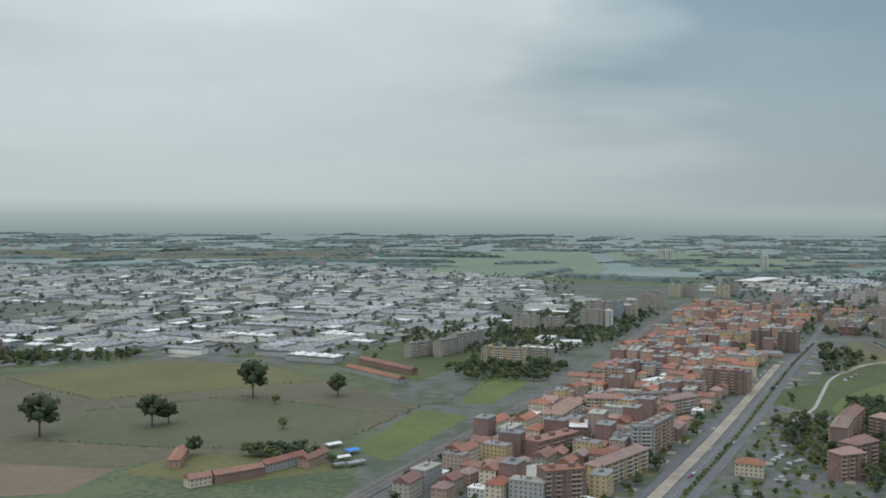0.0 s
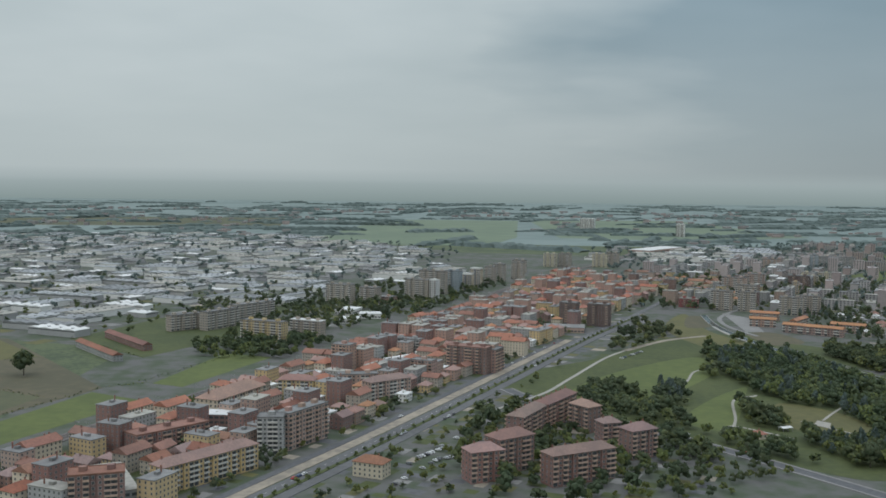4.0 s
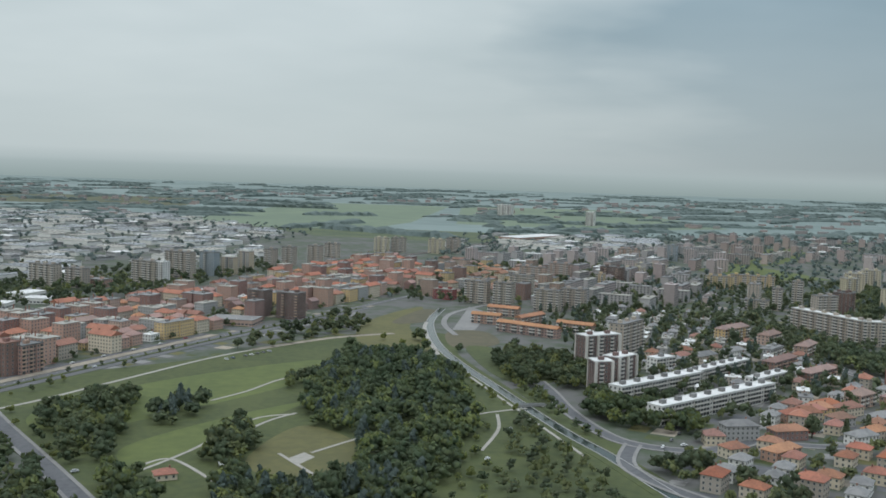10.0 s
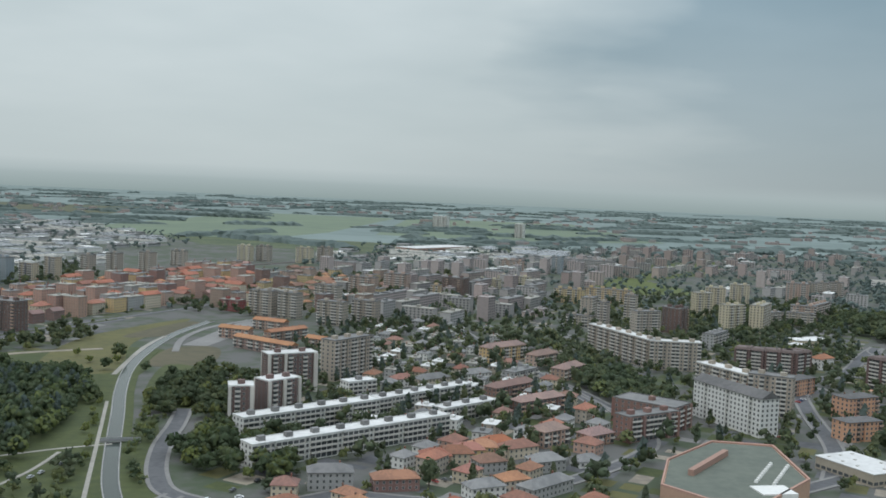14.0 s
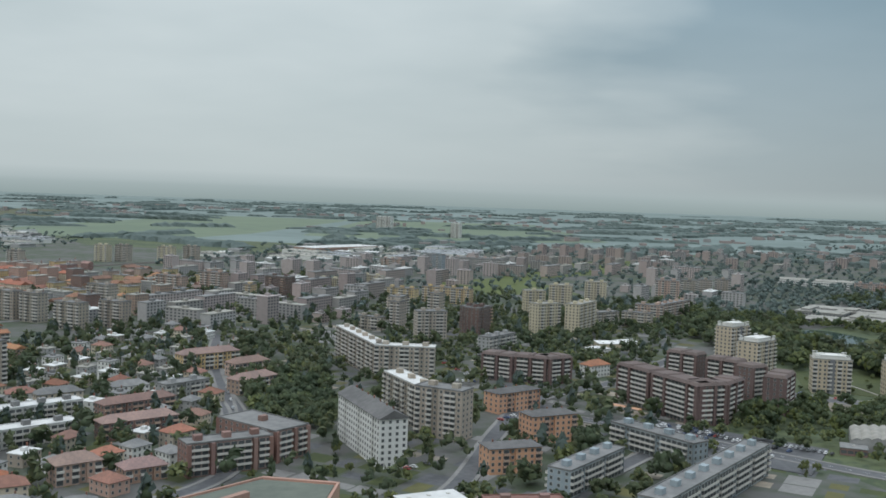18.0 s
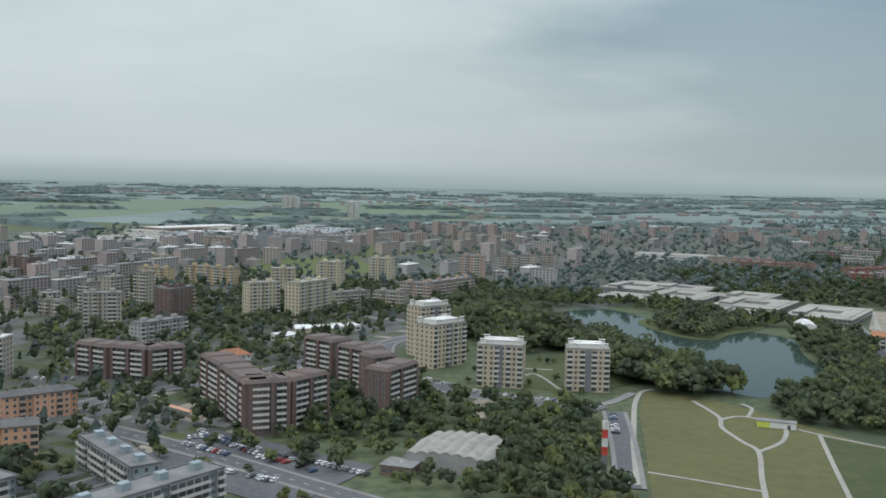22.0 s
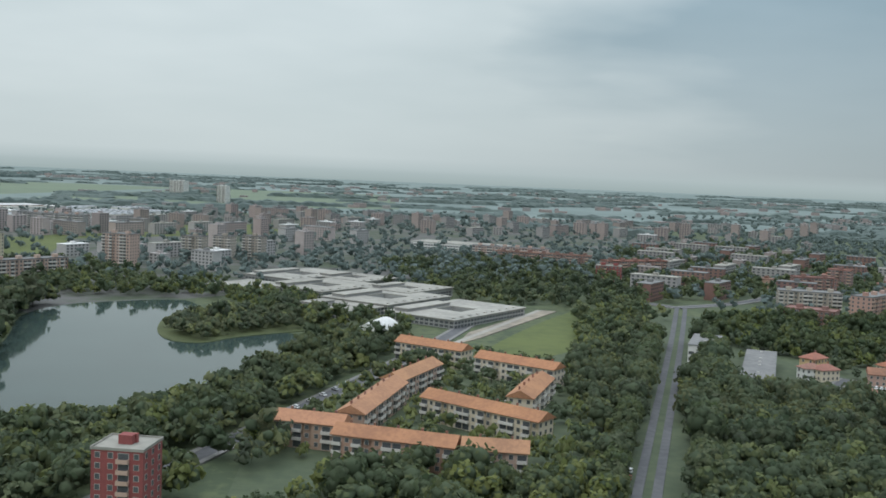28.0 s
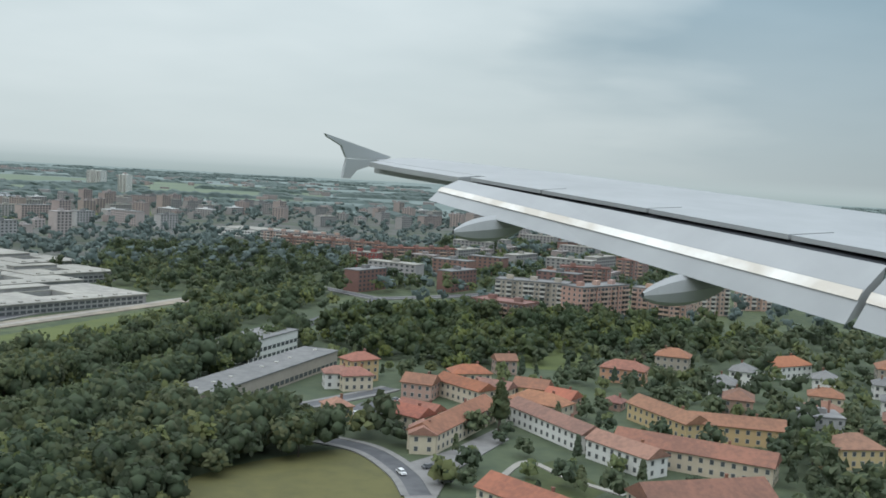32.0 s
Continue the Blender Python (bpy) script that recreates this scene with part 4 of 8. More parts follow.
# ---- trees ----
def crown_arrays(rng, radius, height, foot, clumps, size, lobes=7, cone=0.0, core=1, points=4):
    """A crown: an uneven dark core, and many small bent leaf clumps over its lobes."""
    at = np.zeros((lobes, 3))
    rad = np.zeros(lobes)
    for i in range(lobes):
        u = (i + 0.5) / lobes
        h = foot + height * (0.28 + 0.55 * u)
        wide = radius * (1 - u) ** 0.8 if cone else radius * (0.62 - 0.45 * abs(u - 0.35))
        a = i * 2.4 + rng.uniform(0, 0.8)
        at[i] = (wide * math.cos(a) * (0.15 if cone else 0.95), wide * math.sin(a) * (0.15 if cone else 0.95), h)
        rad[i] = max(radius * (0.9 * (1 - u) + 0.12), 0.3) if cone else radius * rng.uniform(0.42, 0.62)
    squash = 1.0 if not cone else 1.3
    # the core
    bm = bmesh.new()
    bmesh.ops.create_icosphere(bm, subdivisions=core, radius=1.0)
    cv, ct = np.array([v.co[:] for v in bm.verts]), np.array([[v.index for v in f.verts] for f in bm.faces])
    bm.free()
    verts, tris, index = [], [], []
    k = 0
    for i in range(lobes):
        bumps = 0.78 + 0.16 * np.sin(cv[:, 0] * 5 + i) * np.cos(cv[:, 1] * 6 + 2 * i)
        verts.append(at[i] + cv * rad[i] * bumps[:, None] * (1, 1, 0.85 * squash))
        tris.append(ct + k), index.append(np.ones(len(ct), int))
        k += len(cv)
    # the leaf clumps: small bent fans with five ragged points
    which = rng.integers(0, lobes, clumps)
    way = rng.normal(size=(clumps, 3))
    way[:, 2] = np.abs(way[:, 2]) * 0.9 - 0.25
    way /= np.linalg.norm(way, axis=1)[:, None]
    mid = at[which] + way * (rad[which] * rng.uniform(0.78, 1.12, clumps))[:, None] * (1, 1, 0.85 * squash)
    norm = way + rng.normal(scale=0.45, size=(clumps, 3))
    norm /= np.linalg.norm(norm, axis=1)[:, None]
    side = np.cross(norm, rng.normal(size=(clumps, 3)))
    side /= np.linalg.norm(side, axis=1)[:, None]
    up = np.cross(norm, side)
    big = size * rng.uniform(0.6, 1.3, clumps)
    fan = [mid + norm * (big * 0.35)[:, None]]
    for p in range(points):
        a = p * math.tau / points + rng.uniform(-0.3, 0.3, clumps)
        r = big * rng.uniform(0.65, 1.15, clumps)
        fan.append(mid + side * (np.cos(a) * r)[:, None] + up * (np.sin(a) * r)[:, None])
    stack = np.stack(fan, 1).reshape(-1, 3)
    base = k + np.arange(clumps)[:, None] * (points + 1)
    for p in range(points):
        tris.append(np.concatenate([base, base + 1 + p, base + 1 + (p + 1) % points], 1))
        index.append(np.zeros(clumps, int))
    verts.append(stack)
    return np.concatenate(verts), np.concatenate(tris), np.concatenate(index)


TREES = []
TREE_LOOK = (("leaf", 5.2, 9.5, 1.6, 0), ("leaf", 4.2, 8.5, 1.4, 0), ("fresh_leaf", 4.6, 9.0, 1.5, 0), ("leaf", 6.0, 11.0, 2.0, 0), ("blue_leaf", 3.4, 14.0, 0.6, 1), ("fresh_leaf", 3.2, 6.5, 1.2, 0), ("leaf", 1.7, 12.0, 0.4, 1))


def tree_kinds():
    names = {"leaf": "broad green deciduous tree in full leaf", "fresh_leaf": "light yellow-green leafy tree", "blue_leaf": "tall narrow blue-green conifer tree"}
    for i, (leaf, r, h, foot, cone) in enumerate(TREE_LOOK):
        rng = np.random.default_rng(40 + i)
        v, t, m = crown_arrays(rng, r, h, foot, 250, 0.78, 8, cone)
        thing = new("tree")
        tagged(thing, names[leaf] if r > 2 else "slim dark green cypress", "tree", "trees of the parks and streets")
        part("crown", arrays("crown", v, t, m, [M[leaf], M["shade"]]), None, thing)
        mesh = Mesh()
        mesh.tube(0, 0, -0.2, foot + h * 0.45, 0.34, 0.16)
        for k in range(4):
            a = k * 1.57 + i
            d = r * 0.45
            c, s = math.cos(a), math.sin(a)
            z = foot + h * 0.16
            mesh.add([(-0.1 * s, 0.1 * c, z), (0.1 * s, -0.1 * c, z), (0, 0, z + 0.3), (d * c - 0.05 * s, d * s + 0.05 * c, z + h * 0.25), (d * c + 0.05 * s, d * s - 0.05 * c, z + h * 0.25), (d * c, d * s, z + h * 0.25 + 0.12)],
                     [(0, 1, 4, 3), (1, 2, 5, 4), (2, 0, 3, 5)])
        part("trunk", mesh, M["bark"], thing)
        TREES.append(thing)


tree_kinds()
PLACED = set()
PICK = random.Random(7)


def tree(x, y, kind=None, scale=None):
    """One tree of its own; kinds 0 to 3 broad, 4 a conifer, 5 small, 6 a cypress."""
    k = kind if kind is not None else PICK.choice((0, 0, 1, 1, 2, 3, 3, 5))
    s = scale or PICK.uniform(0.8, 1.25)
    m = Matrix.Translation((x, y, 0)) @ Matrix.Rotation(PICK.uniform(0, 6.28), 4, "Z")
    ob = TREES[k]
    if k not in PLACED:
        PLACED.add(k)
        made = ob
        made.matrix_world = m
    else:
        made = copy_thing(ob, m)
    made.scale = (s, s, s * PICK.uniform(0.9, 1.15))
    return made


WOOD_CACHE = {}


def wood_shapes(level):
    if level not in WOOD_CACHE:
        out = []
        for i, (leaf, r, h, foot, cone) in enumerate(TREE_LOOK):
            rng = np.random.default_rng(90 + i)
            out.append(crown_arrays(rng, r, h, foot * 0.6, (52, 26, 10, 20, 125)[level], (1.4, 1.9, 2.7, 2.1, 0.95)[level], (5, 3, 2, 3, 9)[level] + (2 if cone else 0), cone, 1, (4, 3, 3, 3, 4)[level]))
        WOOD_CACHE[level] = out
    return WOOD_CACHE[level]


def wood(name, places, rng, level, label, kinds=(0, 0, 1, 2, 3, 3, 5), low=0.7, high=1.25):
    """Trees that nobody could count, as one object."""
    px, py = places
    if not len(px):
        return None
    shapes = wood_shapes(level)
    leaf_of = {"leaf": 0, "fresh_leaf": 1, "blue_leaf": 2}
    V, T, I, k = [], [], [], 0
    which = rng.choice(kinds, len(px))
    for x, y, i in zip(px, py, which):
        v, t, m = shapes[i]
        s, a = rng.uniform(low, high), rng.uniform(0, 6.28)
        c, d = math.cos(a) * s, math.sin(a) * s
        tall = rng.uniform(0.85, 1.2) * s
        V.append(np.stack([x + v[:, 0] * c - v[:, 1] * d, y + v[:, 0] * d + v[:, 1] * c, v[:, 2] * tall], 1))
        hue = int(rng.choice((0, 0, 4, 5, 5))) if TREE_LOOK[i][0] == "leaf" else leaf_of[TREE_LOOK[i][0]]
        T.append(t + k), I.append(np.where(m == 1, 3, hue))
        k += len(v)
    # level 2 wears the haze-paled leaf colour throughout
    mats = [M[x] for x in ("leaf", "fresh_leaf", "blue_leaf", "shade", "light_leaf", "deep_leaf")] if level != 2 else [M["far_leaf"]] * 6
    ob = new(name, arrays(name, np.concatenate(V), np.concatenate(T), np.concatenate(I), mats))
    return tagged(ob, label, "trees", kind="stuff")


def grove(poly, step, seed, own=0, level=0, kinds=(0, 0, 1, 2, 3, 3, 5), label="dense green broadleaf trees", low=0.7, high=1.25, gap=2.5):
    """A wood in a polygon: some trees of their own, the rest one object."""
    rng = np.random.default_rng(seed)
    x, y = scatter(poly, step, rng)
    ok = free(x, y, gap)
    x, y = x[ok], y[ok]
    pick = rng.permutation(len(x))
    own = int(own * 0.34)
    for i in pick[:own]:
        tree(x[i], y[i], int(rng.choice(kinds)), rng.uniform(low, high))
    rest = pick[own:]
    return wood("woodland", (x[rest], y[rest]), rng, level, label, kinds, low, high)


def avenue(pts, step, seed, kinds=(0, 1, 3), spread=1.0, low=0.8, high=1.1):
    rng = np.random.default_rng(seed)
    for a, b in zip(pts, pts[1:]):
        a, b = Vector(a), Vector(b)
        for k in range(int((b - a).length / step)):
            p = a + (b - a).normalized() * (k + 0.5) * step
            tree(p.x + rng.uniform(-spread, spread), p.y + rng.uniform(-spread, spread), int(rng.choice(kinds)), rng.uniform(low, high))


# ---- cars ----
CARS = []


def car_kinds():
    for paint in CAR_PAINT:
        mesh = Mesh()
        mesh.box(-2.1, 2.1, -0.85, 0.85, 0.3, 0.85, 0, 0.06)
        mesh.box(-1.5, 0.9, -0.78, 0.78, 0.85, 1.42, 0, 0.22)
        thing = part("car", mesh, paint)
        tagged(thing, "%s car standing on the asphalt" % paint.name.split("_")[-1], "car", "cars in the streets")
        mesh = Mesh()
        mesh.box(-1.53, 0.93, -0.8, 0.8, 0.92, 1.28, 0, 0.17)
        tagged(part("window_band", mesh, M["pane"], thing), kind="stuff")
        wheel = Mesh()
        ring = [(0.32 * math.cos(i * 0.785), 0.32 * math.sin(i * 0.785)) for i in range(8)]
        wheel.add([(x, -0.1, z) for x, z in ring] + [(x, 0.1, z) for x, z in ring], [list(range(8)), list(range(15, 7, -1))] + [[(i + 1) % 8, i, 8 + i, 8 + (i + 1) % 8] for i in range(8)])
        data = wheel.data("wheel", M["tyre"])
        for x in (-1.3, 1.3):
            for y in (-0.78, 0.78):
                part("wheel", data, None, thing, at=(x, y, 0.32))
        CARS.append([thing, False])


car_kinds()


def car(x, y, turn, z=None):
    k = PICK.choice((0, 0, 0, 1, 1, 1, 2, 2, 3, 4, 5))
    m = Matrix.Translation((x, y, z if z is not None else LAYER[0] + 0.03)) @ Matrix.Rotation(radians(turn), 4, "Z")
    thing, used = CARS[k]
    if used:
        return copy_thing(thing, m)
    CARS[k][1] = True
    thing.matrix_world = m
    return thing


def parked(a, b, count, angle=90.0, miss=0.2):
    """A row of parked cars from a to b."""
    a, b = Vector(a), Vector(b)
    face = math.degrees(math.atan2(b.y - a.y, b.x - a.x)) + angle
    for k in range(count):
        if PICK.random() > miss:
            p = a.lerp(b, (k + 0.5) / count)
            car(p.x, p.y, face + PICK.uniform(-3, 3))

# ---- the ground ----
mesh = Mesh()
mesh.add([(-30000, -6000, 0), (32000, -6000, 0), (32000, 40000, 0), (-30000, 40000, 0)], [(0, 1, 2, 3)])
structure("ground", mesh, M["earth"], "open green plain round the town", "ground")
sheet("town_ground", [(-900, 1180), (-350, 1290), (-60, 1180), (-70, 560), (200, 560), (300, 640), (470, 640), (640, 760), (860, 760), (1200, 960), (1330, 1060), (1250, 1240), (1330, 1440), (1700, 1900), (2100, 2000), (2300, 2700), (1500, 3100), (700, 2600), (350, 2700), (-200, 3500), (-1700, 3600), (-1400, 1900)], "town", "paved and planted town ground", "ground")
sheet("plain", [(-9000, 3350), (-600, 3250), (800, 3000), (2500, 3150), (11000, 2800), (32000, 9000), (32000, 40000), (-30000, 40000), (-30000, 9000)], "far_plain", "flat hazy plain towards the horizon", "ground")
# gardens, yards and parking spots between the buildings
def patchwork(poly, step, seed, turn):
    rng = np.random.default_rng(seed)
    c, s = math.cos(radians(turn)), math.sin(radians(turn))
    cx, cy = sum(p[0] for p in poly) / len(poly), sum(p[1] for p in poly) / len(poly)
    k = int(max(math.hypot(p[0] - cx, p[1] - cy) for p in poly) / step) + 1
    mesh = Mesh()
    for i in range(-k, k + 1):
        for j in range(-k, k + 1):
            a, b = rng.uniform(0.2, 0.49, 2) * step
            u, v = i * step, j * step
            if not inside(cx + u * c - v * s, cy + u * s + v * c, poly) or rng.random() < 0.4:
                continue
            m = int(rng.choice((0, 0, 0, 1, 2, 2, 3, 4)))
            z = LAYER[0] + 0.002 + 0.0005 * m
            mesh.add([(cx + (u + p) * c - (v + q) * s, cy + (u + p) * s + (v + q) * c, z) for p, q in ((-a, -b), (a, -b), (a, b), (-a, b))], [(0, 1, 2, 3)], m)
    ob = part("garden_plots", mesh, [M[x] for x in ("lawn", "meadow", "asphalt", "paving", "site")])
    tagged(ob, "lawns, yards and parking spots between the houses", "garden", kind="stuff")


patchwork([(760, 760), (900, 780), (1250, 960), (1330, 1060), (1250, 1240), (1330, 1440), (1400, 1700), (900, 1700), (760, 1300)], 17, 11, 62)
patchwork([(-50, 600), (200, 560), (470, 640), (340, 940), (560, 1250), (560, 1600), (300, 1600), (160, 1140)], 15, 12, 64)
patchwork([(-700, 1230), (-140, 1200), (120, 1250), (250, 1600), (-60, 2000), (-900, 1900)], 34, 13, 62)
LAYER[0] += 0.006
# fields in the west
sheet("meadow", [(-731, 1108), (-510, 1150), (-366, 1286), (-213, 1244), (-24, 979), (-101, 803), (-209, 774), (-313, 685), (-731, 732)], "crop", "broad pale olive crop field", "field")
sheet("meadow", [(-345, 946), (-209, 1030), (-63, 941), (-89, 821), (-209, 795), (-345, 826)], "crop_green", "green crop field beside the railway", "field")
sheet("meadow", [(-502, 1134), (-376, 1265), (-219, 1234), (-136, 1129), (-355, 1004)], "meadow", "olive grass field", "field")
sheet("meadow", [(-376, 753), (-246, 732), (-261, 669), (-439, 627)], "plough", "bare brown field", "field")
sheet("meadow", [(-214, 776), (-104, 786), (-83, 732), (-157, 690), (-240, 721)], "meadow", "rough grass round the farm", "field")
sheet("pitch", [(-79, 800), (-28, 962), (22, 932), (-45, 760)], "bright_lawn", "bright green pitch beside the railway", "grass")
sheet("pitch", [(13, 1000), (46, 1156), (98, 1136), (43, 985)], "bright_lawn", "green pitch with worn edges", "grass")
sheet("meadow", [(-146, 1244), (-63, 1505), (59, 1545), (59, 1315), (-31, 1129)], "lawn", "green strip between halls and flats", "grass")
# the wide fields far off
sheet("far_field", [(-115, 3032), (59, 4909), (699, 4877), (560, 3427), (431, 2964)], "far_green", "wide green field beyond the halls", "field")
sheet("far_field", [(700, 3420), (759, 4978), (1500, 5041), (1600, 3589), (1149, 3296)], "far_green", "wide haze-paled green field far beyond the town", "field")
sheet("far_field", [(-2718, 3972), (-2508, 4913), (-418, 5018), (-313, 4077)], "crop_green", "flat fields beyond the halls", "field")
sheet("far_field", [(1170, 2088), (1253, 2207), (1463, 2443), (1529, 2778), (1264, 2537)], "bright_lawn", "green playing field between the blocks", "grass")
sheet("far_field", [(1138, 1932), (1301, 1978), (1231, 2249), (1097, 2104)], "bright_lawn", "green playing field behind the ochre towers", "grass")
sheet("yard", [(952, 1675), (1004, 1740), (994, 1822), (953, 1767)], "site", "sandy sports ground", "ground")

# ---- the park with its meadows, paths and canal ----
sheet("park_lawn", [(318, 995), (439, 1149), (531, 1276), (640, 1309), (655, 1163), (690, 1027), (720, 901), (740, 797), (560, 718), (480, 762)], "lawn", "green park lawn", "grass", soft=True)
sheet("park_meadow", [(376, 967), (435, 1063), (534, 1152), (537, 1079), (488, 996), (425, 914), (384, 913)], "bright_lawn", "open bright green meadow in the park", "grass", soft=True)
sheet("park_meadow", [(453, 875), (494, 946), (539, 998), (529, 963), (490, 864), (468, 839)], "bright_lawn", "open green meadow between the paths", "grass", soft=True)
sheet("park_meadow", [(526, 852), (545, 932), (581, 904), (589, 853), (561, 819)], "meadow", "worn grass round a square pad", "grass", soft=True)
sheet("park_meadow", [(569, 1211), (632, 1202), (605, 1339), (616, 1503), (555, 1360)], "meadow", "rough olive grass along the canal", "grass", soft=True)
sheet("park_meadow", [(649, 1232), (692, 1257), (682, 1329), (644, 1318)], "crop", "dry yellow grass by the works yard", "grass", soft=True)
sheet("park_meadow", [(585, 1371), (620, 1384), (634, 1471), (613, 1473)], "crop", "yellow grass", "grass", soft=True)
sheet("yard", [(649, 1334), (672, 1335), (695, 1467), (673, 1516)], "paving", "pale builders' yard slab", "yard")
sheet("gravel_pad", [(549, 862), (556, 874), (563, 865), (556, 850)], "sand", "pale square gravel pad", "paving")
sheet("bank", [(735, 880), (716, 958), (690, 1058), (700, 1068), (730, 974), (752, 900)], "lawn", "grass bank between canal and road", "grass")
sheet("meadow", [(660, 1235), (698, 1219), (728, 1116), (711, 1077), (680, 1106)], "lawn", "green canal bank", "grass", soft=True)
# water
mesh, line = ribbon([(790, 702), (752, 817), (733, 882), (716, 928), (698, 988), (676, 1067), (655, 1141), (637, 1222), (628, 1308), (627, 1398), (640, 1490)], 7.5, -0.3, LAYER[0] + 0.03)
LAYER[0] += 0.01
structure("canal", mesh, M["canal"], "grey-green water of a straight canal", "water")
for a, b in zip(line, line[1:]):
    take((a.x + b.x) / 2, (a.y + b.y) / 2, math.atan2(b.y - a.y, b.x - a.x), (b - a).length, 11, 3)
for side in (-1, 1):
    mesh, _ = ribbon([(790, 702), (752, 817), (733, 882), (716, 928), (698, 988), (676, 1067), (655, 1141), (637, 1222), (628, 1308), (627, 1398), (640, 1490)], 0.6, -0.3, LAYER[0] + 0.3, side * 4.1)
    structure("canal_wall", mesh, M["stone"], "low concrete canal edge", "wall")
for side in (-1, 1):
    mesh, _ = ribbon([(752, 817), (733, 882), (716, 928), (698, 988), (676, 1067), (655, 1141), (637, 1222), (628, 1308)], 5.0, -0.3, LAYER[0] + 0.08, side * 7.0)
    structure("bank", mesh, M["lawn"], "rough grass bank of the canal", "grass")
LAKE = [(1542, 1290), (1508, 1358), (1488, 1421), (1468, 1494), (1445, 1567), (1450, 1618), (1480, 1651), (1525, 1668), (1560, 1595), (1610, 1552), (1640, 1510), (1625, 1438), (1612, 1366), (1580, 1315)]
sheet("lake", LAKE, "water", "still grey-green lake between wooded banks", "water", soft=True)
sheet("island", [(1540, 1538), (1556, 1502), (1577, 1495), (1596, 1522), (1640, 1567), (1640, 1624), (1560, 1615), (1535, 1585)], "lawn", "wooded tongue of land in the lake", "ground", soft=True, kerb=0.3)
WATER.append((smooth_line(LAKE, True), [(1546, 1538), (1559, 1508), (1577, 1501), (1592, 1524), (1632, 1570), (1632, 1614), (1562, 1607), (1541, 1583)]))
# the park by the lake
sheet("park_meadow", [(1480, 1304), (1506, 1291), (1520, 1274), (1539, 1238), (1565, 1190), (1578, 1175), (1529, 1057), (1430, 1054), (1440, 1102), (1452, 1170), (1464, 1240)], "meadow", "wide olive park meadow by the lake", "grass")
sheet("park_meadow", [(1546, 1203), (1577, 1171), (1535, 1068), (1511, 1074), (1530, 1146)], "lawn", "greener park lawn", "grass")
sheet("tower_lawn", [(1380, 1320), (1400, 1402), (1460, 1411), (1475, 1318), (1440, 1293)], "lawn", "lawns between the new towers", "grass")
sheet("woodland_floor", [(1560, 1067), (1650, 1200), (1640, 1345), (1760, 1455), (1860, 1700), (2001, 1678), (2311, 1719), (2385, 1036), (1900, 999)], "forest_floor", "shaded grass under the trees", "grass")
sheet("sports_field", [(1742, 1518), (1752, 1487), (1790, 1517), (1836, 1639), (1812, 1689)], "bright_lawn", "green running track infield", "grass", soft=True)
sheet("village_field", [(1882, 1327), (1902, 1358), (1931, 1373), (1947, 1331), (1930, 1304), (1893, 1299)], "meadow", "mown olive field beside the village", "grass", soft=True)
WATER.append(([(1883, 1327), (1902, 1356), (1931, 1371), (1947, 1331), (1943, 1310), (1892, 1303)], []))
WATER.append(([(1862, 1435), (1907, 1516), (1925, 1419), (1900, 1390), (1874, 1385)], []))
sheet("village_lawn", [(1978, 1364), (1989, 1375), (2000, 1346), (1989, 1331), (1976, 1333)], "lawn", "lawn of a walled courtyard", "grass")
sheet("village_lawn", [(2035, 1553), (2068, 1564), (2074, 1588), (2047, 1589)], "crop", "small mown field", "grass", soft=True)
sheet("village_lawn", [(1987, 1525), (2019, 1527), (2023, 1581), (1995, 1565)], "bright_lawn", "small bright green lawn", "grass", soft=True)
LAYER[0] += 0.02

# ---- roads ----
RAIL = [(-125, 523), (-59, 666), (35, 887), (166, 1187), (275, 1487), (501, 2085), (665, 2391), (899, 2995)]
mesh, line = ribbon(RAIL, 15, -0.3, LAYER[0] + 0.35)
railway = structure("railway", mesh, M["ballast"], "two-track railway on brown ballast", "railway")
for a, b in zip(line, line[1:]):
    take((a.x + b.x) / 2, (a.y + b.y) / 2, math.atan2(b.y - a.y, b.x - a.x), (b - a).length, 15, 2)
for off in (-3.2, -1.75, 1.75, 3.2):
    mesh, _ = ribbon(RAIL, 0.14, 0, LAYER[0] + 0.55, off)
    part("rail", mesh, M["rail"], railway)
mesh = Mesh()
mesh.box(-0.12, 0.12, -0.12, 0.12, 0, 7.5), mesh.box(-0.08, 3.6, -0.08, 0.08, 6.6, 6.75), mesh.box(2.9, 3.0, -0.05, 0.05, 5.7, 6.6)
mast = mesh.data("catenary_mast", M["metal"])
for a, b in zip(line[::2], line[2::2]):
    k = (b - a).normalized()
    for j in range(int((b - a).length / 50)):
        p = a + k * (j + 0.5) * 50
        if p.y < 1700:
            for s in (1, -1):
                ob = new("catenary_mast", mast)
                ob.matrix_world = Matrix.Translation((p.x - s * k.y * 6.4, p.y + s * k.x * 6.4, 0.3)) @ Matrix.Rotation(math.atan2(s * -k.x, s * k.y), 4, "Z")
                tagged(ob, "grey steel mast over the railway tracks", "mast", "masts along the railway")
MAIN = [(60, 479), (161, 686), (232, 831), (330, 1042), (430, 1258), (540, 1479), (640, 1694), (760, 1961)]
road(MAIN, 9, "lane", label="grey main road into town", kerb=False, marks=True)
mesh, line = ribbon(MAIN[:6], 8.5, -0.3, LAYER[0] + 0.02, 12.5)
structure("road", mesh, M["lane"], "second carriageway of the main road", "road")
mesh, _ = ribbon(MAIN[:6], 3.4, -0.3, LAYER[0] + 0.25, 6.4)
structure("verge", mesh, M["lawn"], "narrow grass strip between the carriageways", "verge")
mesh, _ = ribbon(MAIN[:5], 9, -0.3, LAYER[0] + 0.05, -10.5)
structure("building_site", mesh, M["site"], "long dug-up strip of road works", "ground")
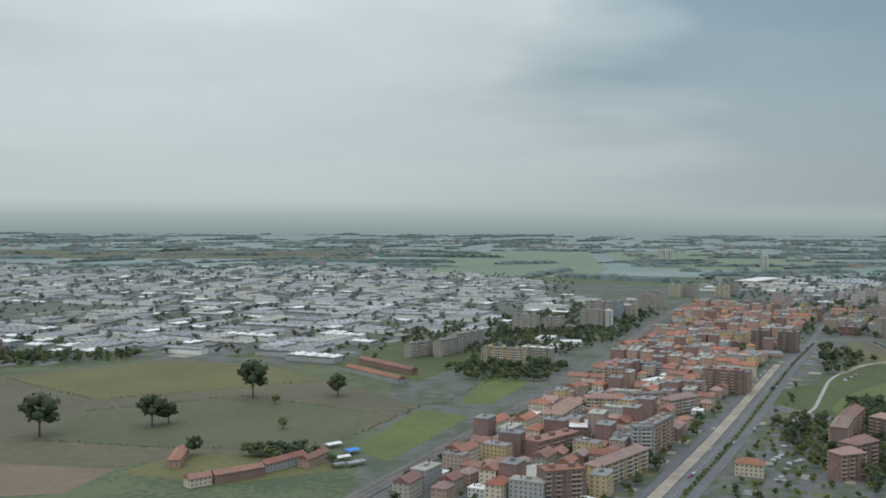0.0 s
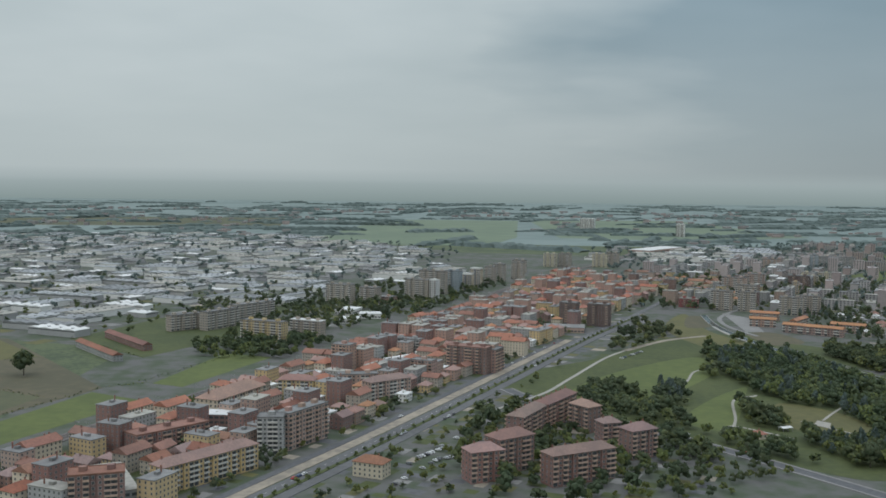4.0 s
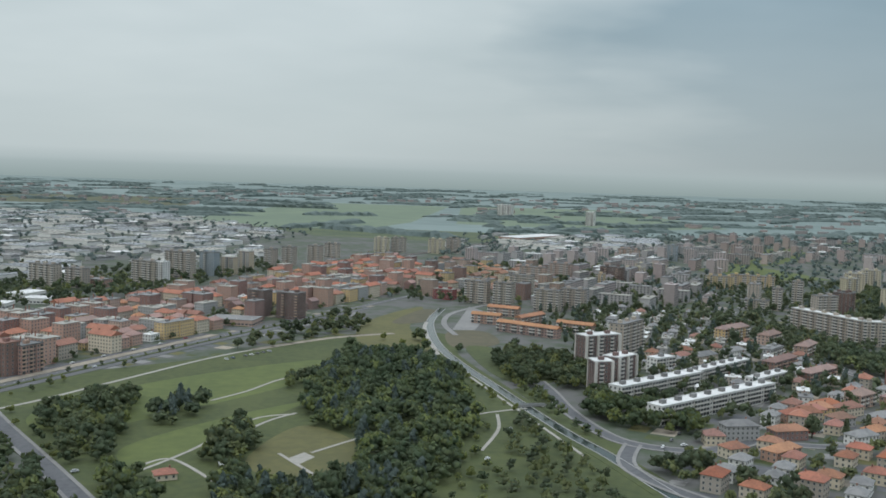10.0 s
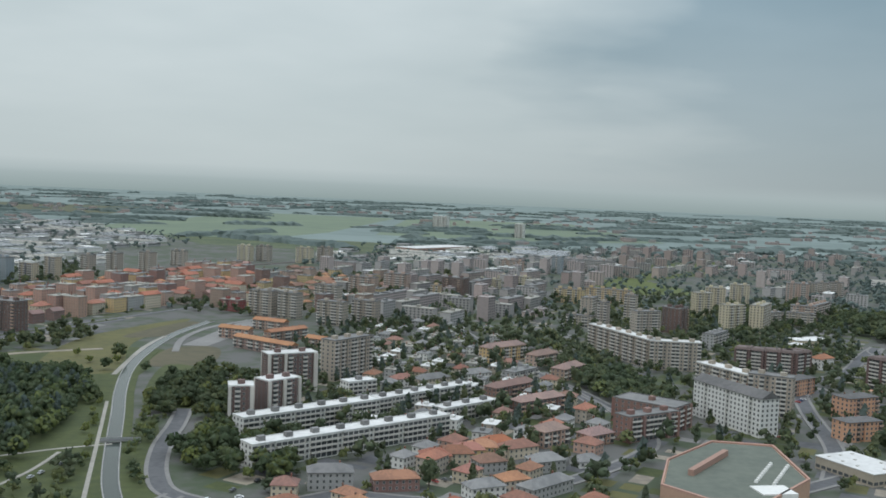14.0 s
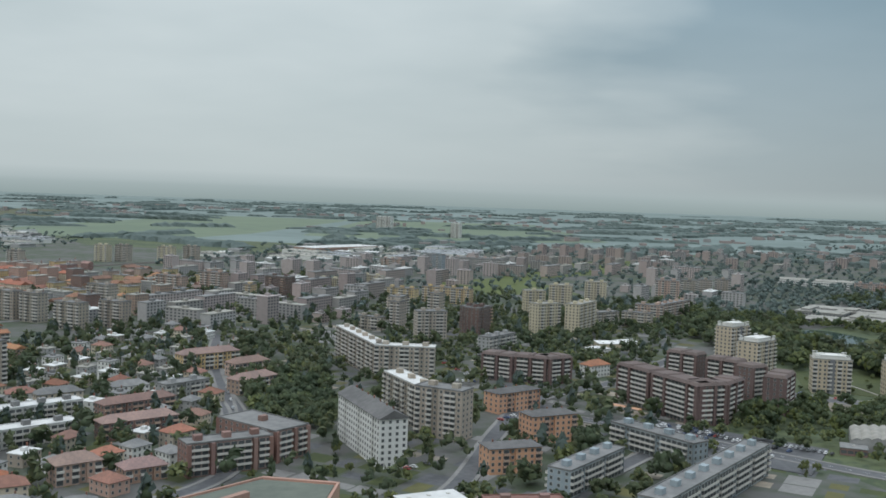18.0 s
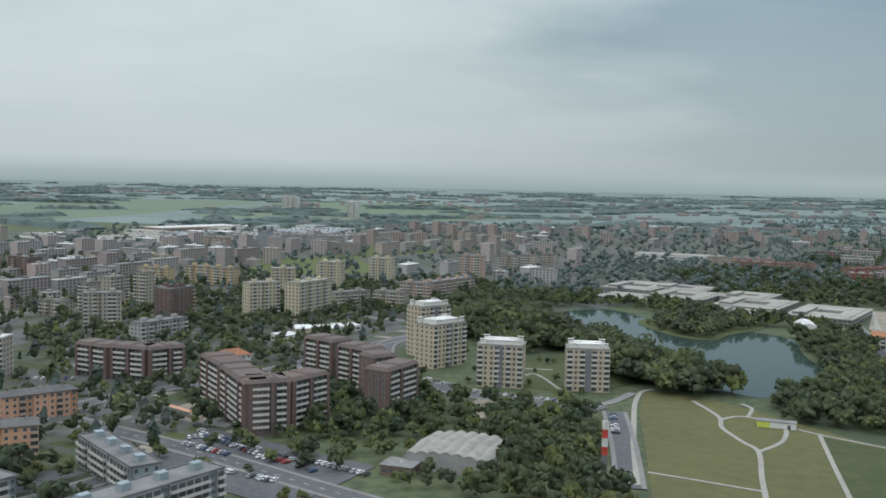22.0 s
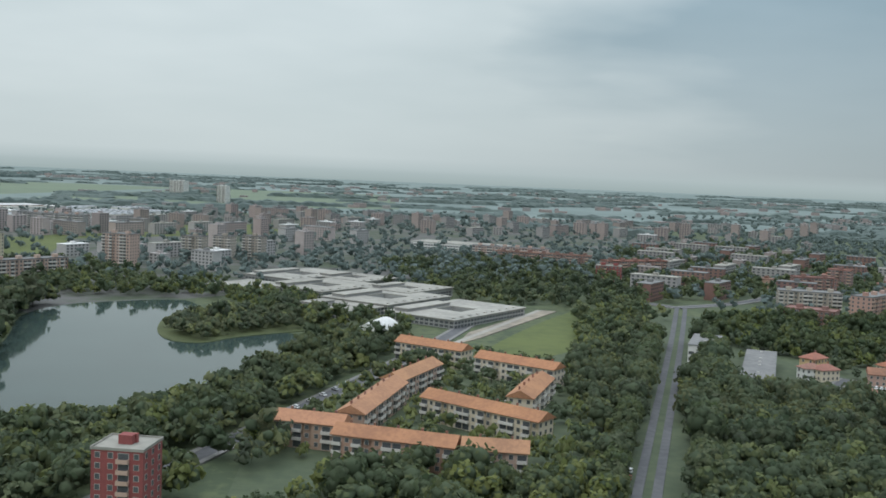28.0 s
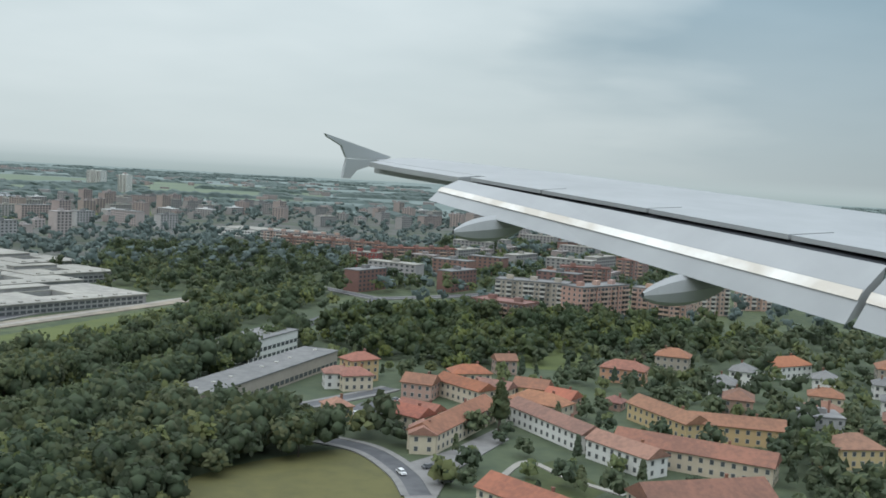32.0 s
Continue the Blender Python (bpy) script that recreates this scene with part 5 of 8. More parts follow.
mesh, _ = ribbon(MAIN[:5], 6, -0.3, LAYER[0] + 0.03, -18.5)
structure("road", mesh, M["asphalt"], "service street beside the road works", "road")
for a, b in zip(line, line[1:]):
    take((a.x + b.x) / 2, (a.y + b.y) / 2, math.atan2(b.y - a.y, b.x - a.x), (b - a).length, 44, 2)
mesh, _ = ribbon([(300, 892), (354, 964), (385, 1026), (439, 1140), (470, 1189)], 3.5, -0.3, LAYER[0] + 0.04)
structure("path", mesh, M["sand"], "pale gravel path along the park edge", "path")
mesh, _ = ribbon([(470, 1189), (531, 1262), (590, 1300)], 8, -0.3, LAYER[0] + 0.04)
structure("path", mesh, M["site"], "pale dirt track", "path")
def path(pts, width=2.2, material="sand"):
    return road(pts, width, material, "path", "pale gravel footpath through the grass", False)
road([(325, 985), (350, 937), (467, 773), (540, 656)], 9, label="grey street between the park and the brick blocks")
path([(471, 823), (492, 872), (513, 944), (538, 962)], 2.2)
path([(476, 993), (495, 1025), (518, 1076), (558, 1092)], 2.2)
path([(517, 924), (526, 946), (539, 965)], 2.2)
path([(542, 870), (571, 825)], 2.2)
path([(472, 840), (486, 853), (517, 816)], 2.2)
path([(560, 873), (600, 925), (660, 976), (695, 997)], 2.2)
path([(658, 887), (671, 936), (673, 977)], 2.2)
path([(634, 1191), (621, 1312), (622, 1381)], 4)
path([(658, 1102), (683, 1010), (710, 910), (718, 881)], 2.2)
road([(712, 1089), (718, 1047), (723, 995), (735, 942), (752, 911), (790, 899), (830, 924)], 8, label="curving grey street along the canal")
road([(652, 1300), (641, 1372), (650, 1450), (685, 1520), (720, 1567)], 6, "paving", label="new pale curving road past the works yard", kerb=False)
road([(752, 911), (740, 864), (760, 817), (800, 774)], 7)
road([(830, 924), (900, 922), (985, 1003), (1010, 1070), (990, 1174), (960, 1258), (930, 1363), (905, 1489)], 7, label="long straight street between gardens")
road([(922, 1387), (958, 1269), (987, 1163), (994, 1134)], 7)
road([(800, 774), (880, 814), (960, 884), (1090, 975), (1170, 1045), (1230, 1127)], 8)
road([(1090, 975), (1120, 1047), (1145, 1160), (1175, 1253), (1240, 1324), (1300, 1426), (1340, 1487)], 9, label="wide street towards the brown towers")
road([(1175, 1211), (1250, 1158), (1330, 1093), (1420, 1029)], 10, label="street beside a large car park", marks=True)
sheet("car_park", [(1225, 1137), (1246, 1199), (1330, 1140), (1300, 1084)], "asphalt", "large asphalt car park with rows of cars", "car park")
road([(1340, 1485), (1322, 1449), (1322, 1400), (1328, 1365), (1342, 1326), (1367, 1293), (1386, 1278), (1408, 1266), (1432, 1262), (1446, 1252)], 11, label="curving access road with parked cars")
sheet("car_park", [(1306, 1330), (1330, 1322), (1322, 1372), (1318, 1420), (1306, 1400)], "asphalt", "asphalt parking bays beside the curving road", "car park")
road([(1452, 1248), (1444, 1180), (1434, 1115)], 9, label="grey lane with parking bays")
path([(1486, 1307), (1477, 1298), (1467, 1267), (1457, 1221), (1449, 1182), (1438, 1120)], 2.8)
path([(1502, 1278), (1506, 1241), (1501, 1217), (1503, 1191), (1505, 1173), (1493, 1132), (1485, 1103), (1477, 1079)], 2.4)
path([(1505, 1234), (1519, 1242), (1534, 1225), (1524, 1194), (1505, 1173)], 2.4)
path([(1534, 1225), (1546, 1207), (1565, 1188), (1578, 1175)], 2.0)
path([(1546, 1205), (1530, 1146), (1519, 1104), (1511, 1074)], 2.2)
path([(1528, 1272), (1530, 1260), (1521, 1240)], 2.2)
path([(1446, 1138), (1467, 1126), (1487, 1114)], 1.8)
path([(1401, 1315), (1419, 1348), (1430, 1301)], 2.0); path([(1403, 1366), (1433, 1362)], 2.0)
mesh, _ = ribbon([(1377, 1298), (1398, 1284), (1422, 1274), (1447, 1264), (1472, 1296)], 5.5, -0.3, LAYER[0] + 0.05)
structure("road", mesh, M["paving"], "pale service lane before the new towers", "road")
sheet("yard", [(1370, 1232), (1387, 1231), (1396, 1263), (1380, 1272)], "site", "bare tan ground beside the trees", "ground", soft=True)
road([(1600, 1193), (1632, 1282), (1698, 1484), (1734, 1616)], 7, label="grey lane between the lake wood and the housing rows")
road([(1745, 1125), (1775, 1240), (1860, 1564), (1905, 1741)], 3.4, label="tree-lined avenue, first lane", kerb=False)
road([(1750, 1123), (1781, 1238), (1866, 1562), (1911, 1738)], 3.4, label="tree-lined avenue, second lane", kerb=False)
road([(1905, 1741), (1829, 1825), (1760, 1920)], 7); road([(1905, 1741), (1981, 1802), (2063, 1925), (2146, 2111)], 7)
road([(1948, 1332), (1943, 1351), (1931, 1373), (1915, 1383)], 6); sheet("village_square", [(1940, 1357), (1956, 1378), (1972, 1409), (1975, 1395), (1956, 1354), (1951, 1323), (1945, 1322)], "paving", "grey village square with parked cars", "square")
path([(1970, 1351), (1979, 1370), (1990, 1355), (2004, 1342)], 2.2)
sheet("car_park", [(1916, 1417), (1924, 1438), (1945, 1441), (1944, 1420), (1926, 1410)], "asphalt", "small car park by the school", "car park")
road([(1872, 1395), (1895, 1416), (1923, 1450), (1932, 1463)], 5)
sheet("yard", [(1723, 1525), (1737, 1549), (1801, 1689), (1788, 1691), (1731, 1570)], "site", "running track", "track")
road([(1788, 1691), (1750, 1597), (1720, 1524), (1707, 1494)], 4, "sand", "path", "pale path beside the track", False)

# ---- the orange quarter between the railway and the main road ----
apartment(103, 894, 66, 65, 20, 5, "creamtile")
apartment(82, 780, 47, 55, 16, 5, "brick")
apartment(122, 714, 51, 71, 13, 5, "yellowtile")
apartment(75, 657, 17, 29, 16, 7, "brick")
apartment(152, 775, 1, 17, 14, 8, "grey")
apartment(169, 800, 59, 43, 12, 8, "salmon")
apartment(178, 1052, -26, 19, 13, 9, "salmon")
apartment(196, 971, 10, 34, 13, 5, "pink")
apartment(148, 945, -8, 30, 13, 5, "yellowtile")
apartment(253, 1023, -26, 21, 12, 6, "salmon")
apartment(296, 1064, -26, 41, 14, 8, "brick")
apartment(236, 1167, -26, 32, 12, 5, "grey")
apartment(222, 947, 38, 41, 13, 5, "salmontile")
apartment(440, 1397, -26, 22, 16, 9, "dark")
apartment(476, 1383, -26, 27, 16, 9, "dark")
apartment(301, 1248, 61, 31, 12, 4, "salmontile")
apartment(319, 1069, 63, 20, 14, 7, "salmon")
hall(66, 688, -64, 59, 34, 8.0, "gravel_roof", "grey", "large pale-roofed workshop hall")
hall(228, 1112, 46, 49, 12, 5.0, "white_roof")
hall(102, 843, -5, 33, 16, 11.0, "white_roof", "brick", "brick hall with a white sheet roof")

# ---- red-brick blocks by the park ----
apartment(326, 820, 62, 43, 13, 6, "bricktile")
apartment(352, 864, 58, 51, 13, 6, "bricktile")
apartment(307, 739, 35, 28, 15, 7, "bricktile")
apartment(289, 717, 22, 22, 14, 6, "bricktile")
apartment(347, 716, 27, 46, 13, 6, "bricktile")
apartment(381, 802, 18, 14, 12, 5, "bricktile")
apartment(395, 771, 29, 21, 14, 6, "bricktile")
apartment(371, 841, -55, 20, 13, 6, "bricktile")
house(221, 724, -24, 20, 12, 3, "cream", "tile", 1.0)

# ---- slabs and towers beyond the railway ----
apartment(72, 1250, -26, 55, 13, 7, "yellow")
apartment(-35, 1323, 44, 43, 12, 6, "sand")
apartment(3, 1340, 60, 55, 12, 7, "sand")
apartment(31, 1415, 54, 67, 12, 7, "sand")
apartment(118, 1279, -26, 41, 12, 6, "sandwhite")
apartment(129, 1601, -26, 42, 14, 9, "sand")
apartment(174, 1591, -26, 29, 14, 8, "sand")
apartment(244, 1654, -26, 39, 14, 10, "sand")
apartment(269, 1643, -26, 11, 14, 10, "white")
apartment(268, 1737, -26, 46, 12, 12, "sand")
apartment(302, 1773, -26, 26, 14, 11, "bluegrey")
apartment(325, 1801, -26, 23, 12, 8, "cream")
apartment(343, 1839, -26, 20, 12, 10, "cream")
apartment(371, 1900, -26, 17, 14, 10, "sand")
apartment(392, 1954, -26, 21, 14, 10, "sand")
apartment(430, 1995, -26, 23, 14, 10, "sand")
apartment(445, 2129, -26, 27, 12, 8, "sand")
apartment(527, 2283, -26, 28, 12, 9, "ochre")
apartment(560, 2291, -26, 28, 12, 9, "sand")
apartment(635, 2285, -26, 31, 12, 9, "ochre")
apartment(669, 2319, -26, 28, 12, 9, "sand")
apartment(184, 1613, -26, 54, 20, 3, "salmon")
hall(158, 1397, -2, 23, 24, 6.0)
hall(182, 1445, -2, 29, 24, 6.0)
hall(108, 1345, 16, 27, 30, 6.0, "white_roof", "grey")
hall(150, 1488, 72, 40, 24, 6.0)
hall(425, 1336, -10, 49, 30, 6.0, "felt", "pink", "low workshop building with a grey roof")

# ---- along the canal ----
apartment(644, 1584, -26, 27, 14, 4, "red")
apartment(684, 1553, -26, 30, 12, 9, "sand")
apartment(716, 1539, -26, 24, 12, 9, "sand")
apartment(766, 1502, -26, 31, 12, 8, "sand")
apartment(800, 1522, -26, 29, 12, 8, "sand")
apartment(747, 1639, -26, 31, 12, 9, "sand")
apartment(778, 1797, -26, 40, 12, 8, "pink")
apartment(822, 1830, -26, 35, 12, 9, "pink")
apartment(726, 1319, -37, 71, 9, 3, "rowred")
apartment(687, 1386, -21, 32, 9, 3, "rowred")
apartment(710, 1446, -26, 37, 9, 3, "rowred")
apartment(734, 1387, 52, 47, 9, 3, "rowred")
apartment(777, 1338, -32, 40, 9, 3, "rowred")
apartment(755, 1054, 12, 15, 14, 8, "whitebrick")
apartment(774, 1078, 45, 25, 14, 8, "whitebrick")
apartment(770, 1158, 28, 37, 14, 9, "whitebrick")
apartment(806, 1218, 55, 45, 14, 10, "sand")
apartment(798, 1053, 41, 100, 12, 4, "terrace")
apartment(828, 1006, 40, 136, 12, 4, "terrace")
apartment(866, 1132, 46, 90, 11, 3, "terrace")
apartment(895, 1095, 44, 51, 11, 3, "terrace")
apartment(821, 1143, 37, 23, 11, 4, "terrace")
apartment(935, 1324, 43, 47, 12, 4, "yellowtile")
apartment(1007, 1060, 33, 43, 12, 5, "brickfelt")
apartment(1018, 1097, 52, 23, 44, 5, "brickfelt")
apartment(930, 1167, 47, 46, 11, 3, "bricktile")
apartment(945, 1121, 41, 43, 11, 3, "bricktile")
apartment(943, 1034, 40, 21, 13, 3, "salmontile")
apartment(972, 1041, 38, 20, 12, 2, "salmontile")
apartment(983, 1249, 54, 34, 12, 3, "salmontile")
apartment(968, 1308, 49, 31, 12, 3, "salmontile")
apartment(942, 1226, 52, 34, 12, 3, "grey")

# ---- the schools, the white office slab and its neighbours ----
apartment(1074, 1102, -66, 66, 15, 8, "office")
apartment(1092, 1180, -64, 54, 13, 8, "sandwhite")
apartment(1112, 1142, -28, 30, 14, 9, "sand")
apartment(1146, 1077, 20, 28, 14, 4, "orange")
apartment(1171, 1140, 26, 29, 15, 5, "orange")
apartment(1156, 1218, 39, 36, 14, 4, "orange")
apartment(1182, 1058, 55, 57, 12, 4, "greyslab")
apartment(1228, 1116, -52, 57, 12, 4, "greyslab")
apartment(1235, 1035, 54, 126, 13, 5, "greyslab")
hall(1113, 992, -64, 40, 28, 7.0, "white_roof", "sandstone", "hall with a large white roof")
apartment(1146, 985, 8, 33, 14, 4, "brick")
apartment(1047, 1356, -68, 101, 12, 8, "sandwhite")
apartment(1083, 1308, -4, 44, 12, 8, "sandwhite")
apartment(1098, 1500, 17, 28, 14, 9, "sand")
apartment(1140, 1546, -26, 25, 14, 9, "dark")
apartment(1065, 1569, -26, 11, 14, 9, "sand")
apartment(1038, 1565, -26, 29, 10, 4, "sand")
apartment(1102, 1601, -26, 13, 12, 11, "sand")

# ---- brown towers round the square ----
apartment(1154, 1322, -28, 25, 13, 6, "umber")
apartment(1177, 1315, -19, 24, 13, 6, "umber")
apartment(1193, 1316, 36, 22, 13, 6, "umber")
apartment(1244, 1246, -60, 32, 14, 8, "umber")
apartment(1263, 1208, -64, 44, 14, 8, "umber")
apartment(1274, 1197, 21, 20, 14, 8, "umber")
apartment(1289, 1208, 52, 25, 13, 8, "umber")
apartment(1291, 1319, -41, 24, 13, 8, "umber")
apartment(1313, 1292, -44, 24, 13, 8, "umber")
apartment(1333, 1237, 60, 29, 12, 8, "umber")
apartment(1324, 1268, 34, 15, 12, 8, "umber")
house(1228, 1348, 39, 21, 12, 3, "white", "tile", 1.0)

# ---- cream towers by the lake ----
apartment(1360, 1374, 45, 30, 17, 9, "cream")
apartment(1352, 1414, 40, 26, 15, 11, "cream")
apartment(1396, 1314, -12, 27, 17, 8, "cream")
apartment(1446, 1306, -4, 25, 17, 8, "cream")

# ---- ochre towers and the blocks behind ----
apartment(1210, 1568, 34, 28, 14, 10, "ochre")
apartment(1248, 1585, 61, 48, 15, 10, "ochre")
apartment(1210, 1696, 10, 23, 14, 10, "ochre")
apartment(1249, 1775, -15, 26, 16, 10, "ochre")
apartment(1300, 1836, -15, 26, 16, 10, "ochre")
apartment(1279, 1643, 37, 38, 12, 5, "sand")
apartment(1317, 1648, -25, 31, 12, 5, "sand")
apartment(1341, 1702, -21, 31, 13, 6, "pink")
apartment(1372, 1736, 54, 81, 13, 6, "pink")
apartment(1403, 1896, -15, 30, 17, 10, "pink")
apartment(1061, 1647, 64, 23, 14, 8, "sand")
apartment(1144, 1545, 61, 29, 14, 9, "dark")
apartment(1157, 1444, 55, 42, 12, 5, "grey")
hall(1247, 1458, 43, 16, 16, 5.0)
hall(1264, 1488, 8, 29, 20, 6.0, "white_roof", "ochre")
hall(1285, 1515, 29, 21, 16, 4.0)
apartment(1453, 1984, -15, 23, 14, 8, "sand")
apartment(1480, 2003, -15, 20, 14, 8, "sand")
apartment(1509, 2019, -15, 22, 14, 8, "sand")
apartment(1058, 1802, -26, 41, 12, 6, "yellow")
apartment(1114, 1823, -26, 65, 12, 6, "yellow")
apartment(954, 1933, -26, 38, 12, 5, "ochre")
apartment(999, 2005, -26, 52, 12, 5, "ochre")
apartment(903, 1838, -26, 35, 16, 8, "dark")
apartment(876, 1782, -26, 11, 12, 6, "yellow")
apartment(1099, 2273, -26, 18, 14, 10, "bluegrey")
apartment(1168, 2344, -15, 97, 12, 7, "grey")
apartment(1019, 2304, -26, 43, 12, 6, "pink")
apartment(1163, 2359, -15, 84, 12, 7, "pink")
apartment(1139, 3565, -26, 28, 20, 14, "white")
apartment(896, 4048, -26, 55, 24, 14, "white")
hall(871, 2776, 52, 200, 60, 10.0, "white_roof", "salmon", "wide low sports hall with a white roof")

# ---- the low school, the housing rows and the red tower by the avenue ----
apartment(1666, 1294, -14, 26, 11, 3, "rowred")
apartment(1686, 1336, 77, 62, 11, 3, "rowred")
apartment(1700, 1392, 68, 46, 11, 3, "rowred")
apartment(1731, 1325, -38, 57, 11, 3, "row")
apartment(1709, 1464, -33, 42, 11, 3, "row")
apartment(1752, 1424, -35, 45, 11, 3, "row")
apartment(1753, 1366, 73, 46, 11, 3, "row")
apartment(1698, 1274, -16, 44, 11, 3, "rowred")
apartment(1732, 1266, -6, 22, 11, 3, "rowred")
apartment(1624, 1210, -6, 15, 14, 7, "red")

# ---- east of the avenue ----
apartment(1987, 1667, -33, 36, 18, 4, "brick")
apartment(2009, 1734, -12, 48, 18, 6, "sand")
apartment(2045, 1696, 45, 48, 16, 7, "salmon")
apartment(2092, 1722, -29, 36, 14, 6, "salmon")
apartment(2060, 1862, -1, 39, 14, 6, "brick")
apartment(2109, 1923, -32, 22, 14, 7, "brick")
apartment(2132, 1755, 21, 22, 12, 6, "pink")
apartment(2174, 1797, 8, 23, 12, 7, "pink")
apartment(1881, 1934, -14, 25, 14, 5, "red")
apartment(1921, 2009, 24, 78, 14, 5, "brick")
apartment(1796, 2137, -15, 92, 14, 5, "pink")
hall(1741, 2270, -23, 129, 50, 9.0, "gravel_roof", "white", "low white school with long window bands")
apartment(1832, 2102, -15, 112, 12, 4, "brick")

# ---- houses, each placed to fit the camera's view ----
house(1947, 1377, 2, 8, 10, 2, "cream", "tile", 0)
house(1957, 1398, 66, 50, 10, 2, "cream", "tile", 0.0)
house(1990, 1403, -60, 43, 9, 2, "white", "old_tile", 0.0)
house(2009, 1371, -53, 25, 9, 2, "white", "tile", 0.0)
house(2030, 1372, -27, 48, 11, 2, "cream", "old_tile", 0.0)
house(2032, 1421, -64, 33, 10, 2, "yellow", "tile", 0.0)
house(2053, 1409, -11, 31, 10, 2, "yellow", "tile", 0.0)
house(2021, 1327, 18, 36, 14, 2, "cream", "old_tile", 0.0)
house(1976, 1317, -47, 28, 11, 2, "cream", "tile", 0.0)
house(1988, 1429, -36, 21, 11, 2, "cream", "tile", 1.0)
house(1987, 1454, -20, 13, 10, 2, "yellow", "old_tile", 0.0)
house(1997, 1439, -34, 11, 9, 2, "salmon", "tile", 0.0)
house(1972, 1449, -27, 14, 9, 2, "cream", "old_tile", 0.0)
house(1944, 1451, -18, 12, 10, 2, "salmon", "tile", 0.0)
house(1963, 1476, 15, 16, 10, 2, "cream", "tile", 1.0)
house(1961, 1450, -49, 25, 9, 2, "cream", "tile", 0.0)
house(1942, 1400, -36, 14, 9, 2, "cream", "tile", 0.0)
house(1945, 1420, -35, 16, 8, 1, "cream", "tile", 0.0)
house(1917, 1406, 29, 8, 9, 2, "yellow", "tile", 1.0)
house(1918, 1476, 39, 13, 9, 3, "yellow", "tile", 1.0)
house(1911, 1461, 15, 11, 8, 2, "white", "tile", 1.0)
house(2031, 1504, -21, 19, 11, 2, "orange", "tile", 1.0)
house(1979, 1508, 15, 9, 8, 2, "pink", "tile", 0.0)
house(2111, 1536, 30, 24, 12, 2, "white", "tile", 1.0)
house(2085, 1419, -4, 13, 13, 3, "grey", "felt", None)
house(2080, 1378, 10, 15, 12, 3, "yellow", "tile", 1.0)
house(2018, 1449, -28, 7, 7, 1, "salmon", "tile", 1.0)
house(1918, 1459, 22, 12, 9, 2, "cream", "tile", 1.0)
hall(1882, 1456, 71, 102, 16, 7.0, "felt", "sandstone", "two-storey school wing with a grey flat roof")
hall(1869, 1516, 71, 44, 16, 10.0, "felt", "white", "taller white school block with a grey roof")
house(-175, 690, 42, 17, 9, 2, "cream", "old_tile", 0.0)
house(-151, 708, 38, 38, 9, 2, "brick", "old_tile", 0.0)
house(-124, 742, 52, 41, 9, 2, "grey", "old_tile", 0.0)
house(-102, 754, 67, 32, 9, 2, "salmon", "old_tile", 0.0)
house(-206, 756, 95, 42, 9, 2, "salmon", "tile", 1.0)
house(-83, 1151, -53, 111, 10, 2, "grey", "old_tile", 0.0)
house(-72, 1216, -53, 114, 10, 2, "brick", "old_tile", 0.0)
house(803, 918, 0, 12, 11, 2, "cream", "old_tile", 1.0)
house(807, 890, 25, 14, 11, 2, "cream", "old_tile", 1.0)
house(823, 932, 9, 22, 11, 3, "grey", "felt", 1.0)
house(855, 935, 14, 23, 11, 2, "brick", "tile", 1.0)
house(835, 889, 38, 25, 11, 2, "salmon", "bright_tile", 1.0)
house(875, 980, 10, 16, 11, 2, "salmon", "tile", 1.0)
house(893, 995, 10, 18, 11, 2, "yellow", "tile", 1.0)
house(910, 1014, 25, 20, 11, 2, "grey", "tile", 1.0)
house(899, 927, 26, 19, 11, 2, "white", "felt", 1.0)
house(914, 941, 27, 15, 11, 2, "cream", "bright_tile", 1.0)
house(930, 935, 45, 32, 11, 2, "grey", "felt", 1.0)
house(851, 1192, 28, 17, 11, 2, "white", "old_tile", 1.0)
house(872, 1197, 41, 28, 11, 2, "cream", "felt", 1.0)
house(907, 1226, 36, 24, 11, 2, "white", "felt", 1.0)
house(960, 992, 23, 16, 11, 1, "white", "felt", 1.0)
house(886, 987, 9, 19, 12, 2, "cream", "old_tile", 1.0)
house(902, 1003, 3, 16, 12, 2, "yellow", "bright_tile", 1.0)
house(922, 1005, 32, 21, 12, 2, "cream", "tile", 1.0)
house(935, 979, 27, 19, 12, 2, "grey", "felt", 1.0)
house(904, 973, 24, 16, 12, 2, "grey", "old_tile", 1.0)

# ---- large halls at the edge of the fields ----
shed(-304, 1409, -20, 66, 26, 8, "gravel_roof")
shed(-208, 1320, -20, 90, 22, 8, "sheet_roof")
shed(-169, 1278, -26, 72, 24, 8, "white_roof")
shed(-296, 1492, -26, 90, 20, 8, "white_roof")
shed(-282, 1621, -20, 114, 26, 8, "sheet_roof")
shed(-157, 1500, -20, 72, 22, 8, "white_roof")
shed(-73, 1816, -20, 84, 34, 8, "sheet_roof")
shed(19, 1896, -20, 84, 26, 8, "gravel_roof")
shed(-252, 1828, -26, 96, 24, 8, "sheet_roof")
shed(-351, 1343, -20, 60, 18, 8, "sheet_roof")
shed(-143, 1685, -26, 72, 20, 8, "gravel_roof")
shed(-425, 1796, -20, 78, 18, 8, "gravel_roof")

